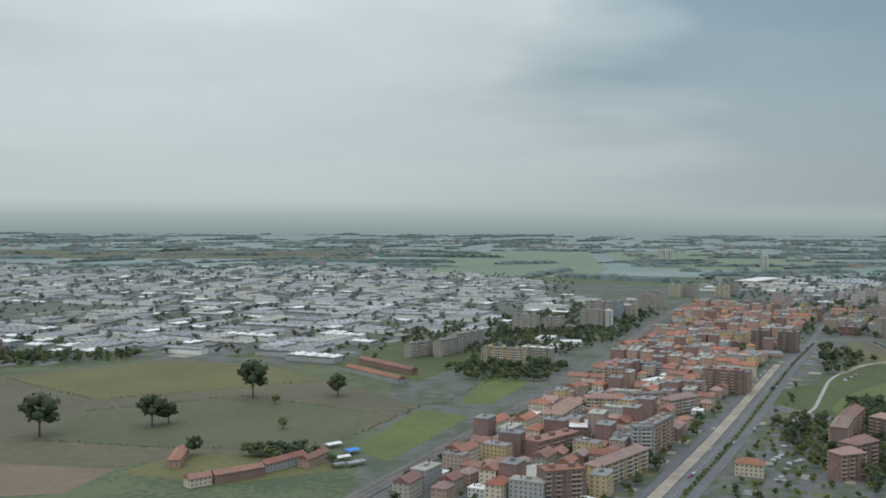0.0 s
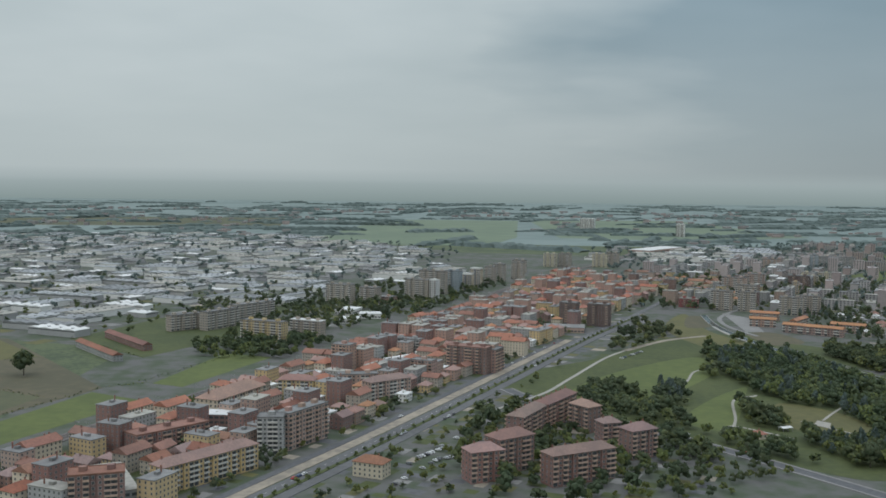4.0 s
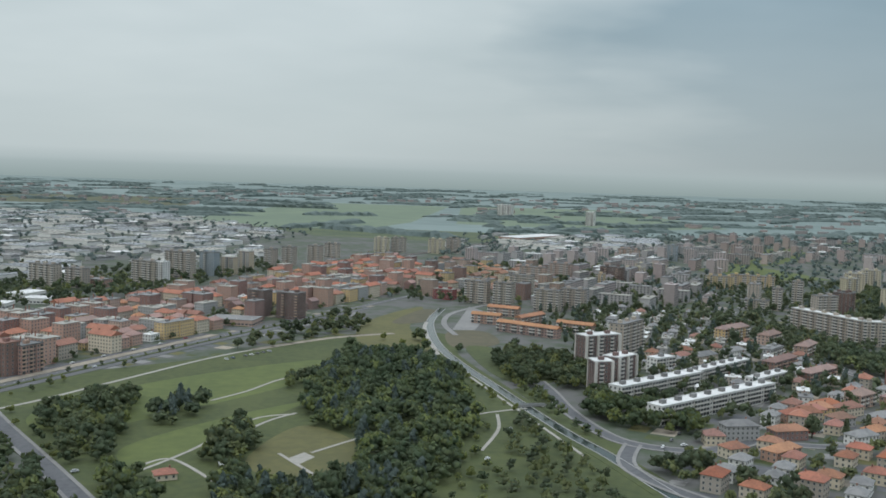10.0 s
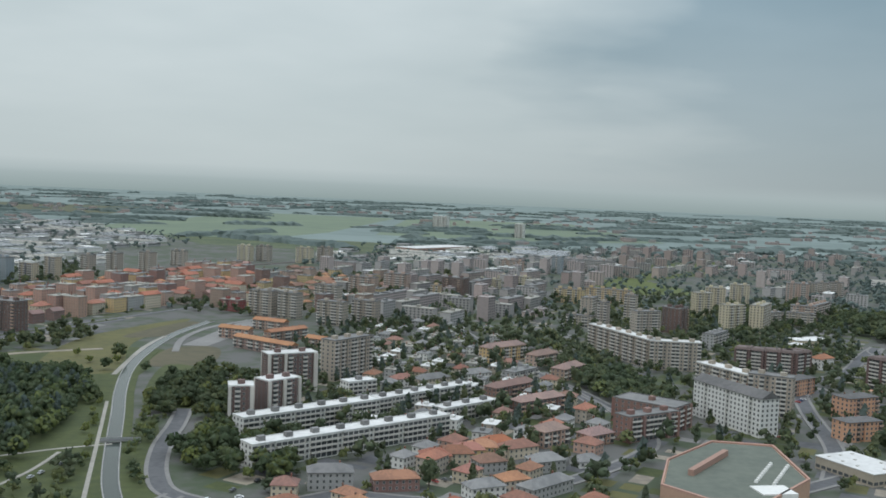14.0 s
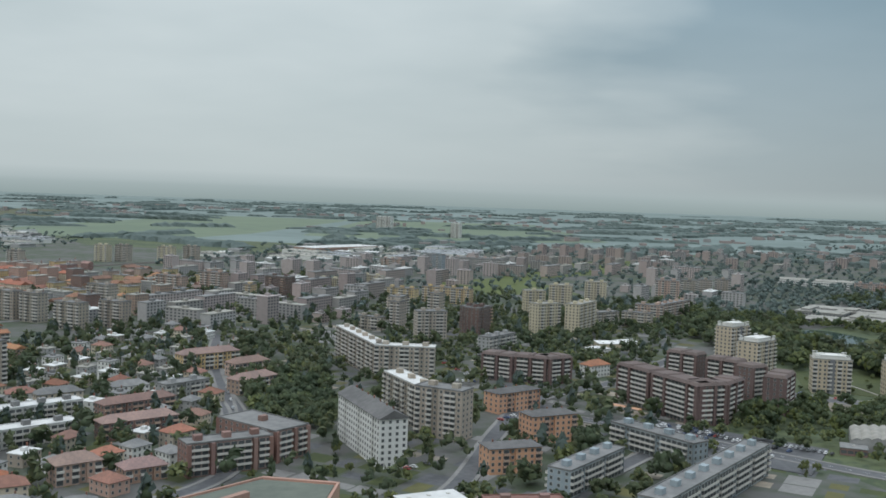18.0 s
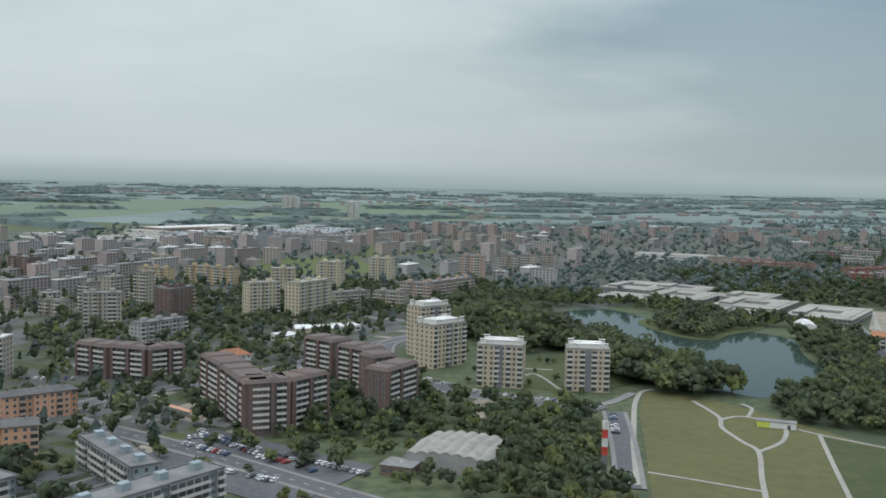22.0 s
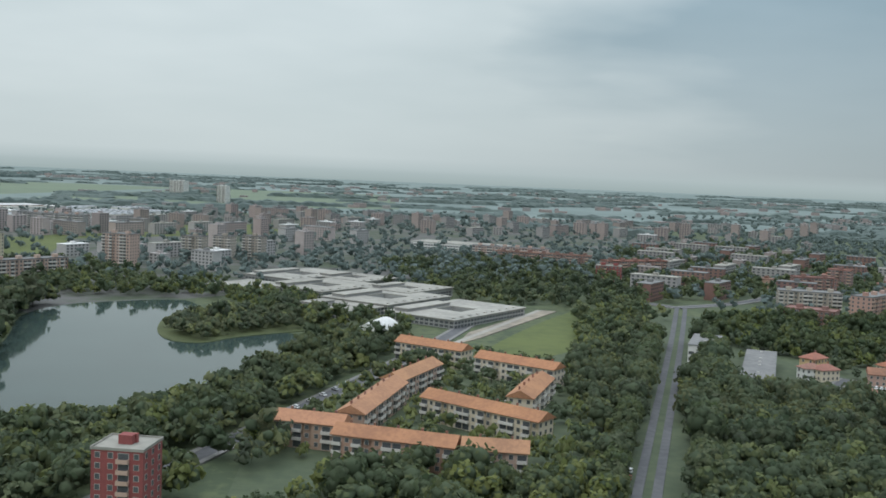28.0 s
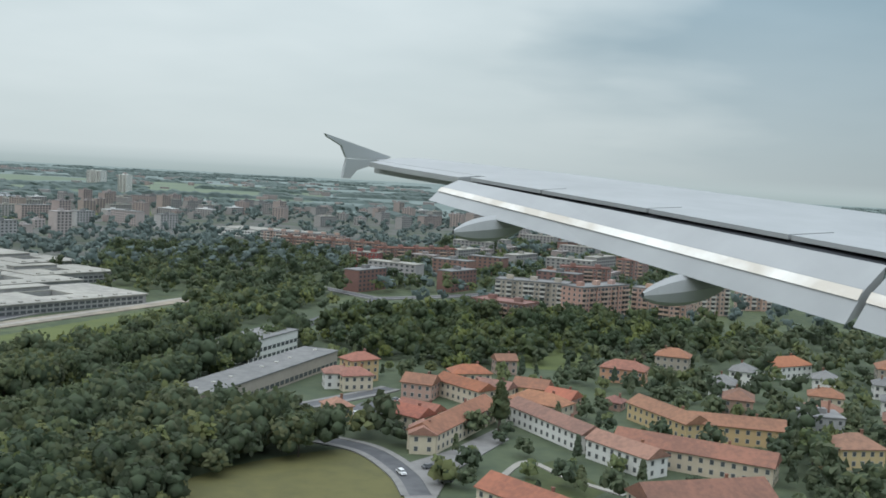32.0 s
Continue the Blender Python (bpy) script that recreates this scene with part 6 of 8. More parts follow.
# ---- single buildings of their own shape ----
def low_school():
    """A spread-out two-storey school: pavilions round courtyards under pale flat roofs."""
    thing = new("school")
    tagged(thing, "wide low school of pavilions with pale flat roofs and courtyards", "school")
    turn = radians(56)
    c, s = math.cos(turn), math.sin(turn)
    for cx, cy, w, d, court, h in ((1724, 1638, 94, 58, 22, 5.6), (1672, 1689, 80, 62, 24, 6.4), (1640, 1636, 46, 50, 14, 5), (1618, 1750, 78, 60, 20, 6.2), (1588, 1827, 86, 56, 22, 6.6), (1560, 1742, 50, 56, 0, 4.8), (1686, 1748, 62, 46, 14, 6.9), (1636, 1820, 50, 60, 18, 6.2)):
        take(cx, cy, turn, w, d)
        walls, roof, panes = Mesh(), Mesh(), Mesh()
        k = court / 2
        pieces = [(-w / 2, w / 2, -d / 2, d / 2)] if not court else [(-w / 2, w / 2, -d / 2, -k), (-w / 2, w / 2, k, d / 2), (-w / 2, -k, -k, k), (k, w / 2, -k, k)]
        for x0, x1, y0, y1 in pieces:
            walls.box(x0, x1, y0, y1, -0.3, h)
            roof.box(x0 - (0.8 if x0 == -w / 2 else 0), x1 + (0.8 if x1 == w / 2 else 0), y0 - (0.8 if y0 == -d / 2 else 0), y1 + (0.8 if y1 == d / 2 else 0), h, h + 0.7)
        if court:  # raised rooms along one side of the court
            walls.box(-w / 2 + 6, k, k + 2, d / 2 - 5, h + 0.7, h + 2.6)
            roof.box(-w / 2 + 5.4, k + 0.6, k + 1.4, d / 2 - 4.4, h + 2.6, h + 3.1)
        for n_ in range(int(w / 10)):
            roof.box(-w / 2 + 4 + n_ * 10, -w / 2 + 6 + n_ * 10, -d / 2 + 3, -d / 2 + 5, h + 0.7, h + 1.3)
        for level in (0.7, 3.2):
            for n_ in range(int(w / 4)):
                x0 = -w / 2 + 0.6 + n_ * 4
                for y, q in ((-d / 2, -1), (d / 2, 1)):
                    a, b = sorted((y, y + q * 0.1))
                    panes.box(x0, x0 + 2.9, a, b, level, level + 1.5)
            for n_ in range(int(d / 4)):
                y0 = -d / 2 + 0.6 + n_ * 4
                for x, q in ((-w / 2, -1), (w / 2, 1)):
                    a, b = sorted((x, x + q * 0.1))
                    panes.box(a, b, y0, y0 + 2.9, level, level + 1.5)
        m = Matrix.Translation((cx, cy, 0)) @ Matrix.Rotation(turn, 4, "Z")
        wing = part("pavilion", walls, M["stone"], thing)
        wing.matrix_basis = m
        part("roof", roof, M["gravel_roof"], wing)
        tagged(part("window_band", panes, M["pane"], wing), kind="stuff")


low_school()


def arch(name, x, y, turn, w, d, low, high, spans, roof, wall, label, category):
    """A hall under a curved roof of several ribs."""
    take(x, y, radians(turn), w, d)
    thing = new(name)
    thing.matrix_world = Matrix.Translation((x, y, 0)) @ Matrix.Rotation(radians(turn), 4, "Z")
    tagged(thing, label, category)
    steps = 14 if spans == 1 else spans * 6
    rib = 0.0 if spans == 1 else 1.1
    line = [(-w / 2 + w * i / steps, low + (high - low) * math.sin(math.pi * i / steps) ** 0.8 + rib * abs(math.sin(math.pi * spans * i / steps))) for i in range(steps + 1)]
    spans = 1
    shell = Mesh()
    for k in range(spans):
        y0, y1 = -d / 2 + d * k / spans, -d / 2 + d * (k + 1) / spans
        rise = 0.0 if not rib else 1.2
        ym = (y0 + y1) / 2
        v = [(a, yy, z + up) for yy, up in ((y0, 0), (ym, rise), (y1, 0)) for a, z in line]
        n_ = steps + 1
        shell.add(v, [(r * n_ + i, r * n_ + i + 1, (r + 1) * n_ + i + 1, (r + 1) * n_ + i) for r in (0, 1) for i in range(steps)])
    part("roof", shell, M[roof], thing)
    ends = Mesh()
    inset = 0.3
    pts = [(a, z - 0.1) for a, z in line]
    for yy, order in ((-d / 2 + inset, 1), (d / 2 - inset, -1)):
        v = [(a, yy, z) for a, z in pts] + [(w / 2, yy, -0.3), (-w / 2, yy, -0.3)]
        ends.add(v, [list(range(len(v)))[::-order]])
    ends.box(-w / 2 + 0.02, -w / 2 + 0.3, -d / 2 + inset, d / 2 - inset, -0.3, low), ends.box(w / 2 - 0.3, w / 2 - 0.02, -d / 2 + inset, d / 2 - inset, -0.3, low)
    part("wall", ends, M[wall], thing)
    return thing


arch("sports_hall", 1366, 1150, -20, 38, 38, 6.0, 8.0, 7, "gravel_roof", "stone", "grey sports hall with a ribbed curved roof", "sports hall")
arch("tent_hall", 1673, 1561, -15, 17, 34, 3.5, 7.5, 1, "white_roof", "white", "white arched tent hall beside the school", "tent")
hall(1341, 1133, -20, 14, 12, 4.0, "felt", "brick", "low red brick annexe of the sports hall")


def brick_school():
    """A many-sided red brick school with a green roof and rows of white rooflights."""
    ring = [(984, 920), (998, 967), (1034, 1011), (1068, 1006), (1064, 939), (1032, 901), (1002, 898)][::-1]
    cx, cy = 1026, 953
    thing = new("brick_school")
    thing.location = (cx, cy, 0)
    tagged(thing, "many-sided red brick school with a green roof and white rooflights", "school")
    take(cx, cy, radians(50), 110, 76)
    base = [(x - cx, y - cy) for x, y in ring]
    if sum(a[0] * b[1] - b[0] * a[1] for a, b in zip(base, base[1:] + base[:1])) < 0:
        base.reverse()
    mesh = Mesh()
    mesh.prism(base, -0.3, 11.0)
    part("wall", mesh, M["salmon"], thing)
    mesh = Mesh()
    inner = [(x * 0.95, y * 0.95) for x, y in base]
    mesh.prism(inner, 11.0, 11.35)
    roof = part("roof", mesh, M["green_roof"], thing)
    mesh = Mesh()
    k = len(base)
    for i in range(k):
        (x0, y0), (x1, y1) = base[i], base[(i + 1) % k]
        mesh.add([(x0, y0, 11.0), (x1, y1, 11.0), (x1, y1, 12.0), (x0, y0, 12.0), (x0 * 0.97, y0 * 0.97, 11.0), (x1 * 0.97, y1 * 0.97, 11.0), (x1 * 0.97, y1 * 0.97, 12.0), (x0 * 0.97, y0 * 0.97, 12.0)],
                 [(0, 1, 2, 3), (7, 6, 5, 4), (3, 2, 6, 7)])
    part("parapet", mesh, M["salmon"], thing)
    light = Mesh()
    light.box(-1.1, 1.1, -0.9, 0.9, 0, 1.2, 0, 0.25)
    data = light.data("rooflight", M["white"])
    for row in range(2):
        for i in range(9):
            ob = part("rooflight", data, None, roof)
            ob.matrix_basis = Matrix.Translation((8 + i * 2.3 + row * 8, -22 + i * 4.2 - row * 3, 11.35)) @ Matrix.Rotation(radians(60), 4, "Z")
    mesh = Mesh()
    mesh.box(-16, -13, -26, 26, 0, 3.2)
    ob = part("roof_wall", mesh, M["salmon"], roof)
    ob.matrix_basis = Matrix.Translation((4, -2, 11.3)) @ Matrix.Rotation(radians(-35), 4, "Z")
    mesh = Mesh()
    mesh.box(-9, 9, -7, 7, 0, 4)
    ob = part("upper_block", mesh, [M["white"]], roof)
    ob.matrix_basis = Matrix.Translation((12, -36, 8)) @ Matrix.Rotation(radians(10), 4, "Z")


brick_school()


def kiosk():
    thing = new("pavilion")
    thing.matrix_world = Matrix.Translation((1530, 1221, 0)) @ Matrix.Rotation(radians(-20), 4, "Z")
    take(1530, 1221, 0, 22, 10)
    tagged(thing, "long white park pavilion with a lime green end", "pavilion")
    for name, size, m in (("wall", (-9.5, 9.5, -3, 3, -0.1, 3.3), "white"), ("roof", (-9.8, 9.8, -3.3, 3.3, 3.3, 3.6), "felt"), ("green_panel", (-9.55, -3.2, -3.08, -2.98, 0.2, 3.1), "lime"), ("doorway", (5.2, 6.8, -3.06, -2.98, 0, 2.3), "pane")):
        mesh = Mesh()
        mesh.box(*size)
        part(name, mesh, M[m], thing)


kiosk()


def radio_mast(x, y, h):
    thing = new("radio_mast")
    thing.location = (x, y, 0)
    tagged(thing, "red and white banded radio mast with aerials", "mast")
    for k in range(8):
        mesh = Mesh()
        for a in range(4):
            c, s = (0.9 if a % 2 else -0.9), (0.9 if a < 2 else -0.9)
            mesh.box(c - 0.14, c + 0.14, s - 0.14, s + 0.14, k * h / 8, (k + 1) * h / 8)
        mesh.box(-0.7, 0.7, -0.7, 0.7, k * h / 8, k * h / 8 + 0.3)
        mesh.box(-0.45, 0.45, -0.45, 0.45, k * h / 8 + 0.3, (k + 1) * h / 8)
        part("mast_section", mesh, M["white" if k % 2 else "signal_red"] if k > 3 else M["metal"], thing)
    for a in range(3):
        mesh = Mesh()
        mesh.box(1.2, 1.5, -0.25, 0.25, h - 2.6, h - 0.4), mesh.box(0.3, 1.2, -0.06, 0.06, h - 1.6, h - 1.4)
        ob = part("aerial", mesh, M["white"], thing)
        ob.rotation_euler = (0, 0, a * 2.09)


radio_mast(1423, 1115, 28)


def bridge():
    thing = new("bridge")
    thing.matrix_world = Matrix.Translation((698, 1002, 0)) @ Matrix.Rotation(radians(12), 4, "Z")
    tagged(thing, "small concrete footbridge over the canal", "bridge")
    for name, size, m in (("deck", (-11, 11, -1.8, 1.8, 0.9, 1.4), "stone"), ("abutment", (-11, -8, -2, 2, -0.2, 0.9), "stone"), ("abutment", (8, 11, -2, 2, -0.2, 0.9), "stone"), ("railing", (-11, 11, -1.8, -1.7, 1.4, 2.4), "metal"), ("railing", (-11, 11, 1.7, 1.8, 1.4, 2.4), "metal")):
        mesh = Mesh()
        mesh.box(*size)
        part(name, mesh, M[m], thing)


bridge()


def open_roof(x, y, turn, w, d, h, roof, label, name="canopy"):
    """A light roof on posts."""
    take(x, y, radians(turn), w, d)
    thing = new(name)
    thing.matrix_world = Matrix.Translation((x, y, 0)) @ Matrix.Rotation(radians(turn), 4, "Z")
    tagged(thing, label, "canopy")
    mesh = Mesh()
    mesh.roof(-w / 2, w / 2, -d / 2, d / 2, h, 0.8, 0.0, thick=0.12)
    part("roof", mesh, M[roof], thing)
    for a in (-1, 0, 1):
        for b in (-1, 1):
            mesh = Mesh()
            mesh.box(a * (w / 2 - 0.3) - 0.1, a * (w / 2 - 0.3) + 0.1, b * (d / 2 - 0.3) - 0.1, b * (d / 2 - 0.3) + 0.1, 0, h - 0.1)
            part("post", mesh, M["metal"], thing)


open_roof(-93, 805, 40, 14, 8, 3.4, "white_roof", "white tent roof in the farm yard")
open_roof(-76, 784, 40, 12, 9, 3.4, "blue", "bright blue tarpaulin roof in the yard")
open_roof(-81, 762, 40, 12, 7, 3.4, "white_roof", "white shelter roof in the yard")
open_roof(-70, 746, 40, 16, 7, 3.4, "sheet_roof", "pale sheet-roofed shelter in the yard")
open_roof(-82, 740, 40, 9, 6, 3.4, "sheet_roof", "small sheet-roofed shelter in the yard")
open_roof(1229, 1224, -42, 26, 3, 3.0, "orange", "long orange market awning on posts")
open_roof(519, 840, 20, 9, 6, 3.0, "white_roof", "white tent roof in the park")
house(491, 819, 25, 11, 8, 1, "cream", "tile", 1.0)

# ---- filler of the quarters: houses on a street grid ----
def quarter(poly, step, seed, makers, turn, gap=4.0, own=999, wander=4.0, label="joined rest of the town's houses"):
    """Houses on a turned grid of plots inside a polygon: the nearest as things of their own, the rest as one."""
    rng = np.random.default_rng(seed)
    c, s = math.cos(radians(turn)), math.sin(radians(turn))
    cx, cy = sum(p[0] for p in poly) / len(poly), sum(p[1] for p in poly) / len(poly)
    span = max(math.hypot(p[0] - cx, p[1] - cy) for p in poly)
    k = int(span / min(step)) + 1
    plots = []
    for i in range(-k, k + 1):
        for j in range(-k, k + 1):
            u, v = i * step[0] + rng.uniform(-0.15, 0.15) * step[0], j * step[1] + rng.uniform(-0.15, 0.15) * step[1]
            x, y = cx + u * c - v * s, cy + u * s + v * c
            pick, lean, which = rng.random(), turn + (90 if rng.random() < 0.3 else 0) + rng.uniform(-wander, wander), int(rng.integers(len(makers)))
            if inside(x, y, poly) and pick > 0.06:
                plots.append((y - 0.55 * x, x, y, lean, which))
    plots.sort()
    rest = []
    for i, (_, x, y, lean, which) in enumerate(plots):
        if free(x, y, gap):
            GHOST[0] = rest if i >= own else None
            makers[which](x, y, lean)
    GHOST[0] = None
    bake("town_houses", rest, label, "houses")


def made(*values):
    return lambda x, y, t: house(x, y, t, *values, plain=True)


OLD_TOWN = [made(14, 11, 3, "salmon", "town_tile", 1.0), made(18, 12, 4, "cream", "tile", 1.0), made(12, 10, 2, "yellow", "town_tile", 1.0), made(22, 12, 4, "sandstone", "old_tile", 0.0), made(16, 12, 5, "pink", "felt", None), made(15, 11, 3, "brick", "town_tile", 0.0), made(12, 9, 3, "cream", "bright_tile", 1.0), made(20, 12, 5, "yellow", "felt", None), made(18, 13, 7, "brick", "felt", None), made(24, 12, 5, "grey", "gravel_roof", None), made(12, 10, 2, "white", "white_roof", None), made(16, 11, 3, "sandstone", "old_tile", 0.0), made(20, 13, 7, "salmon", "gravel_roof", None), made(26, 12, 5, "cream", "tile", 0.0)]
VILLAS = [made(12, 10, 2, "white", "felt", None), made(11, 9, 2, "grey", "gravel_roof", None), made(13, 9, 2, "sandstone", "white_roof", None), made(13, 10, 2, "cream", "old_tile", 1.0), made(11, 9, 2, "grey", "felt", 1.0), made(12, 9, 2, "white", "white_roof", None)]
WARM_VILLAS = [made(13, 10, 2, "cream", "tile", 1.0), made(14, 11, 2, "salmon", "old_tile", 1.0), made(12, 10, 2, "white", "felt", 1.0), made(15, 11, 3, "sandstone", "tile", 1.0)]
quarter([(-40, 661), (100, 625), (165, 717), (325, 1058), (425, 1269), (331, 1538), (290, 1476), (185, 1187), (50, 877)], (21, 19), 3, OLD_TOWN, 64, 4.5, 90)
quarter([(425, 1285), (560, 1551), (640, 1757), (560, 2124), (511, 2064), (341, 1558)], (27, 25), 4, OLD_TOWN, 64, 6, 20)
quarter([(820, 1044), (940, 1030), (985, 1206), (930, 1488), (830, 1543), (780, 1326)], (27, 25), 5, VILLAS, 70, 4, 60)
quarter([(770, 817), (880, 803), (1010, 977), (970, 1123), (900, 1032), (830, 950)], (24, 22), 6, WARM_VILLAS, 55, 4, 40)
quarter([(560, 1583), (800, 1606), (820, 1959), (640, 2069)], (30, 28), 8, OLD_TOWN, 60, 6, 0)
quarter([(2032, 1534), (2259, 1575), (2269, 1389), (2094, 1307)], (34, 32), 9, WARM_VILLAS, 70, 6, 20)

# industrial halls
def works(poly, seed, step, own):
    rng = np.random.default_rng(seed)
    x, y = scatter(poly, step, rng, 0.28)
    kinds = [(32, 57, 7, "sheet_roof"), (49, 40, 7, "gravel_roof"), (24, 32, 6, "white_roof"), (65, 49, 8, "sheet_roof"), (40, 24, 6, "felt"), (24, 57, 7, "sheet_roof"), (40, 89, 8, "gravel_roof"), (32, 16, 5, "white_roof"), (16, 81, 6, "sheet_roof"), (32, 32, 6, "felt"), (49, 32, 7, "sheet_roof")]
    rest = []
    for i in np.argsort(y):
        a, b = x[i], y[i]
        w, d, h, roof = kinds[int(rng.integers(len(kinds)))]
        if free(a, b, 15):
            own -= 1
            GHOST[0] = rest if own < 0 else None
            shed(a, b, 62 + (90 if rng.random() < 0.4 else 0) + rng.uniform(-3, 3), w, d, h, roof)
    GHOST[0] = None
    bake("warehouses", rest, "pale roofs of many industrial halls", "warehouses")


works([(-491, 1286), (-366, 1359), (-146, 1265), (-73, 1537), (59, 1566), (130, 1690), (-63, 2091), (-543, 1986), (-794, 1568)], 21, 56, 75)
works([(-1777, 1986), (-543, 1986), (-63, 2091), (190, 1824), (331, 2081), (250, 2814), (-209, 3450), (-1777, 3450)], 22, 74, 10)
works([(600, 2414), (899, 2424), (1250, 2671), (1099, 2987), (760, 2897)], 23, 70, 0)


# distant blocks
def far_block(x, y, turn, w, d, floors, wall, roof):
    top = floors * 3.05
    take(x, y, radians(turn), w, d)
    key = ("far", w, d, floors, wall, roof)
    m = Matrix.Translation((x, y, 0)) @ Matrix.Rotation(radians(turn), 4, "Z")
    if key in HOUSES:
        if GHOST[0] is not None:
            GHOST[0].append((HOUSES[key], m))
            return None
        return copy_thing(HOUSES[key], m)
    mesh = Mesh()
    mesh.box(-w / 2, w / 2, -d / 2, d / 2, -0.3, top)
    thing = part("apartment_building", mesh, M[wall])
    tagged(thing, "distant flat-roofed apartment block", "apartment building", "distant apartment blocks")
    mesh = Mesh()
    mesh.box(-w / 2 - 0.3, w / 2 + 0.3, -d / 2 - 0.3, d / 2 + 0.3, top, top + 0.6)
    mesh.box(-2.5, 2.5, -2, 2, top + 0.6, top + 3)
    part("roof", mesh, M[roof], thing)
    mesh = Mesh()
    for k in range(floors):
        for i in range(int(w / 4.5)):
            x0 = -w / 2 + (i + 0.5) * w / int(w / 4.5)
            for s in (-1, 1):
                a, b = sorted((s * d / 2, s * (d / 2 + 0.1)))
                mesh.box(x0 - 1.1, x0 + 1.1, a, b, k * 3.05 + 0.9, k * 3.05 + 2.5)
    tagged(part("window_band", mesh, M["pane"], thing), kind="stuff")
    HOUSES[key] = thing
    thing.matrix_world = m
    return thing


def far_maker(*values):
    return lambda x, y, t: far_block(x, y, t, *values)


FAR = [far_maker(28, 12, 6, "hazed_wall", "felt"), far_maker(18, 14, 9, "pale_pink", "hazed_roof"), far_maker(40, 12, 5, "hazed_wall", "gravel_roof"), far_maker(22, 12, 7, "pale_pink", "hazed_roof"), far_maker(16, 12, 4, "hazed_wall", "hazed_roof"), far_maker(30, 14, 4, "hazed_wall", "white_roof"), far_maker(50, 13, 6, "pale_pink", "felt"), far_maker(15, 12, 3, "pale_pink", "hazed_roof"), far_maker(14, 12, 3, "hazed_wall", "hazed_roof")]
quarter([(1890, 1782), (2084, 1812), (2290, 2131), (2156, 2543), (1950, 2337)], (62, 56), 10, [far_maker(34, 13, 5, "brick", "felt"), far_maker(24, 12, 4, "pale_pink", "hazed_roof"), far_maker(44, 13, 5, "hazed_wall", "gravel_roof"), far_maker(20, 12, 3, "salmon", "old_tile")], 60, 6, 14)
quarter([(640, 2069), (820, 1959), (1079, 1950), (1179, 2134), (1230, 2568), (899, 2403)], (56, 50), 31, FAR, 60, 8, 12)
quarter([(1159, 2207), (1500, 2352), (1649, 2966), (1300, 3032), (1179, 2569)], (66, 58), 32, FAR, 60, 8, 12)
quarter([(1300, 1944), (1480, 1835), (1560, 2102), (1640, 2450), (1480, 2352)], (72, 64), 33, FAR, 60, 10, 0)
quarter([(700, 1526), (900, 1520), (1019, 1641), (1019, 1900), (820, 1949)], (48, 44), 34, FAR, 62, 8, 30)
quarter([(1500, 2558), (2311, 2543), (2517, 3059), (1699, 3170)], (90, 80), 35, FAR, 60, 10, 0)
quarter([(-1986, 2091), (-731, 1568), (-585, 1307), (-836, 1255), (-1672, 1673)], (46, 42), 36, OLD_TOWN + FAR[3:5], 60, 8, 0)

# ---- woods ----
# the avenue stays open to the sky
take(1822, 1400, math.atan2(324, 85), 360, 9, 0)
grove([(538, 1047), (557, 1195), (617, 1178), (649, 1106), (660, 951), (642, 842), (623, 781), (595, 776), (589, 841), (581, 911), (553, 932), (540, 980)], 8, 51, 22, kinds=(0, 1, 3, 3, 4, 2))
grove([(516, 824), (561, 808), (598, 836), (623, 781), (590, 747), (531, 738)], 8, 52, 13, kinds=(0, 0, 4, 4, 2, 3))
grove([(496, 882), (509, 938), (531, 886), (523, 841), (504, 845)], 8, 53, 5)
grove([(379, 935), (400, 993), (426, 995), (449, 875), (462, 839), (433, 844), (394, 899)], 9, 54, 6)
grove([(449, 929), (448, 995), (464, 978), (473, 995), (477, 962), (466, 915)], 9, 55, 3, kinds=(0, 4, 1))
grove([(457, 834), (479, 851), (484, 808), (515, 746), (471, 746)], 10, 56, 4)
grove([(515, 1067), (536, 1102), (557, 1210), (549, 1103), (538, 1047), (524, 1036)], 10, 57, 2, kinds=(1, 5, 0))
grove([(665, 984), (673, 935), (671, 843), (655, 773), (629, 764), (642, 842)], 15, 58, 4, kinds=(1, 5, 2), low=0.4, high=0.8)
grove([(416, 807), (435, 839), (452, 788), (456, 746), (433, 746)], 9, 59, 3)
grove([(690, 1068), (740, 1057), (790, 982), (800, 1034), (760, 1160), (700, 1224), (680, 1162)], 8, 56, 11)
grove([(730, 953), (800, 935), (800, 982), (745, 1036)], 7.5, 57, 7)
grove([(620, 1164), (660, 1173), (640, 1278), (570, 1270)], 22, 58, 2, kinds=(5, 1))
grove([(740, 797), (800, 712), (850, 731), (790, 868), (752, 869)], 11, 59, 4)
# round the lake
grove([(1473, 1486), (1511, 1516), (1529, 1403), (1527, 1302), (1504, 1277), (1473, 1309), (1464, 1360)], 9, 161, 11, low=1.1, high=1.8)
grove([(1356, 1587), (1410, 1666), (1443, 1599), (1453, 1455), (1411, 1392), (1383, 1476), (1366, 1428)], 11, 162, 5, low=1.1, high=1.8)
grove([(1545, 1283), (1579, 1370), (1619, 1411), (1641, 1326), (1589, 1193), (1554, 1220), (1539, 1229)], 8.5, 163, 11, kinds=(0, 1, 2, 3))
grove([(1798, 1430), (1834, 1429), (1871, 1397), (1897, 1403), (1915, 1382), (1929, 1372), (1917, 1363), (1900, 1359), (1881, 1337), (1876, 1313), (1851, 1308)], 8.5, 164, 16, level=4, low=0.8, high=1.3)
grove([(1855, 1409), (1896, 1382), (1913, 1350), (1919, 1306), (1824, 1295), (1787, 1365), (1816, 1401)], 8.5, 165, 11, level=4, low=0.8, high=1.3)
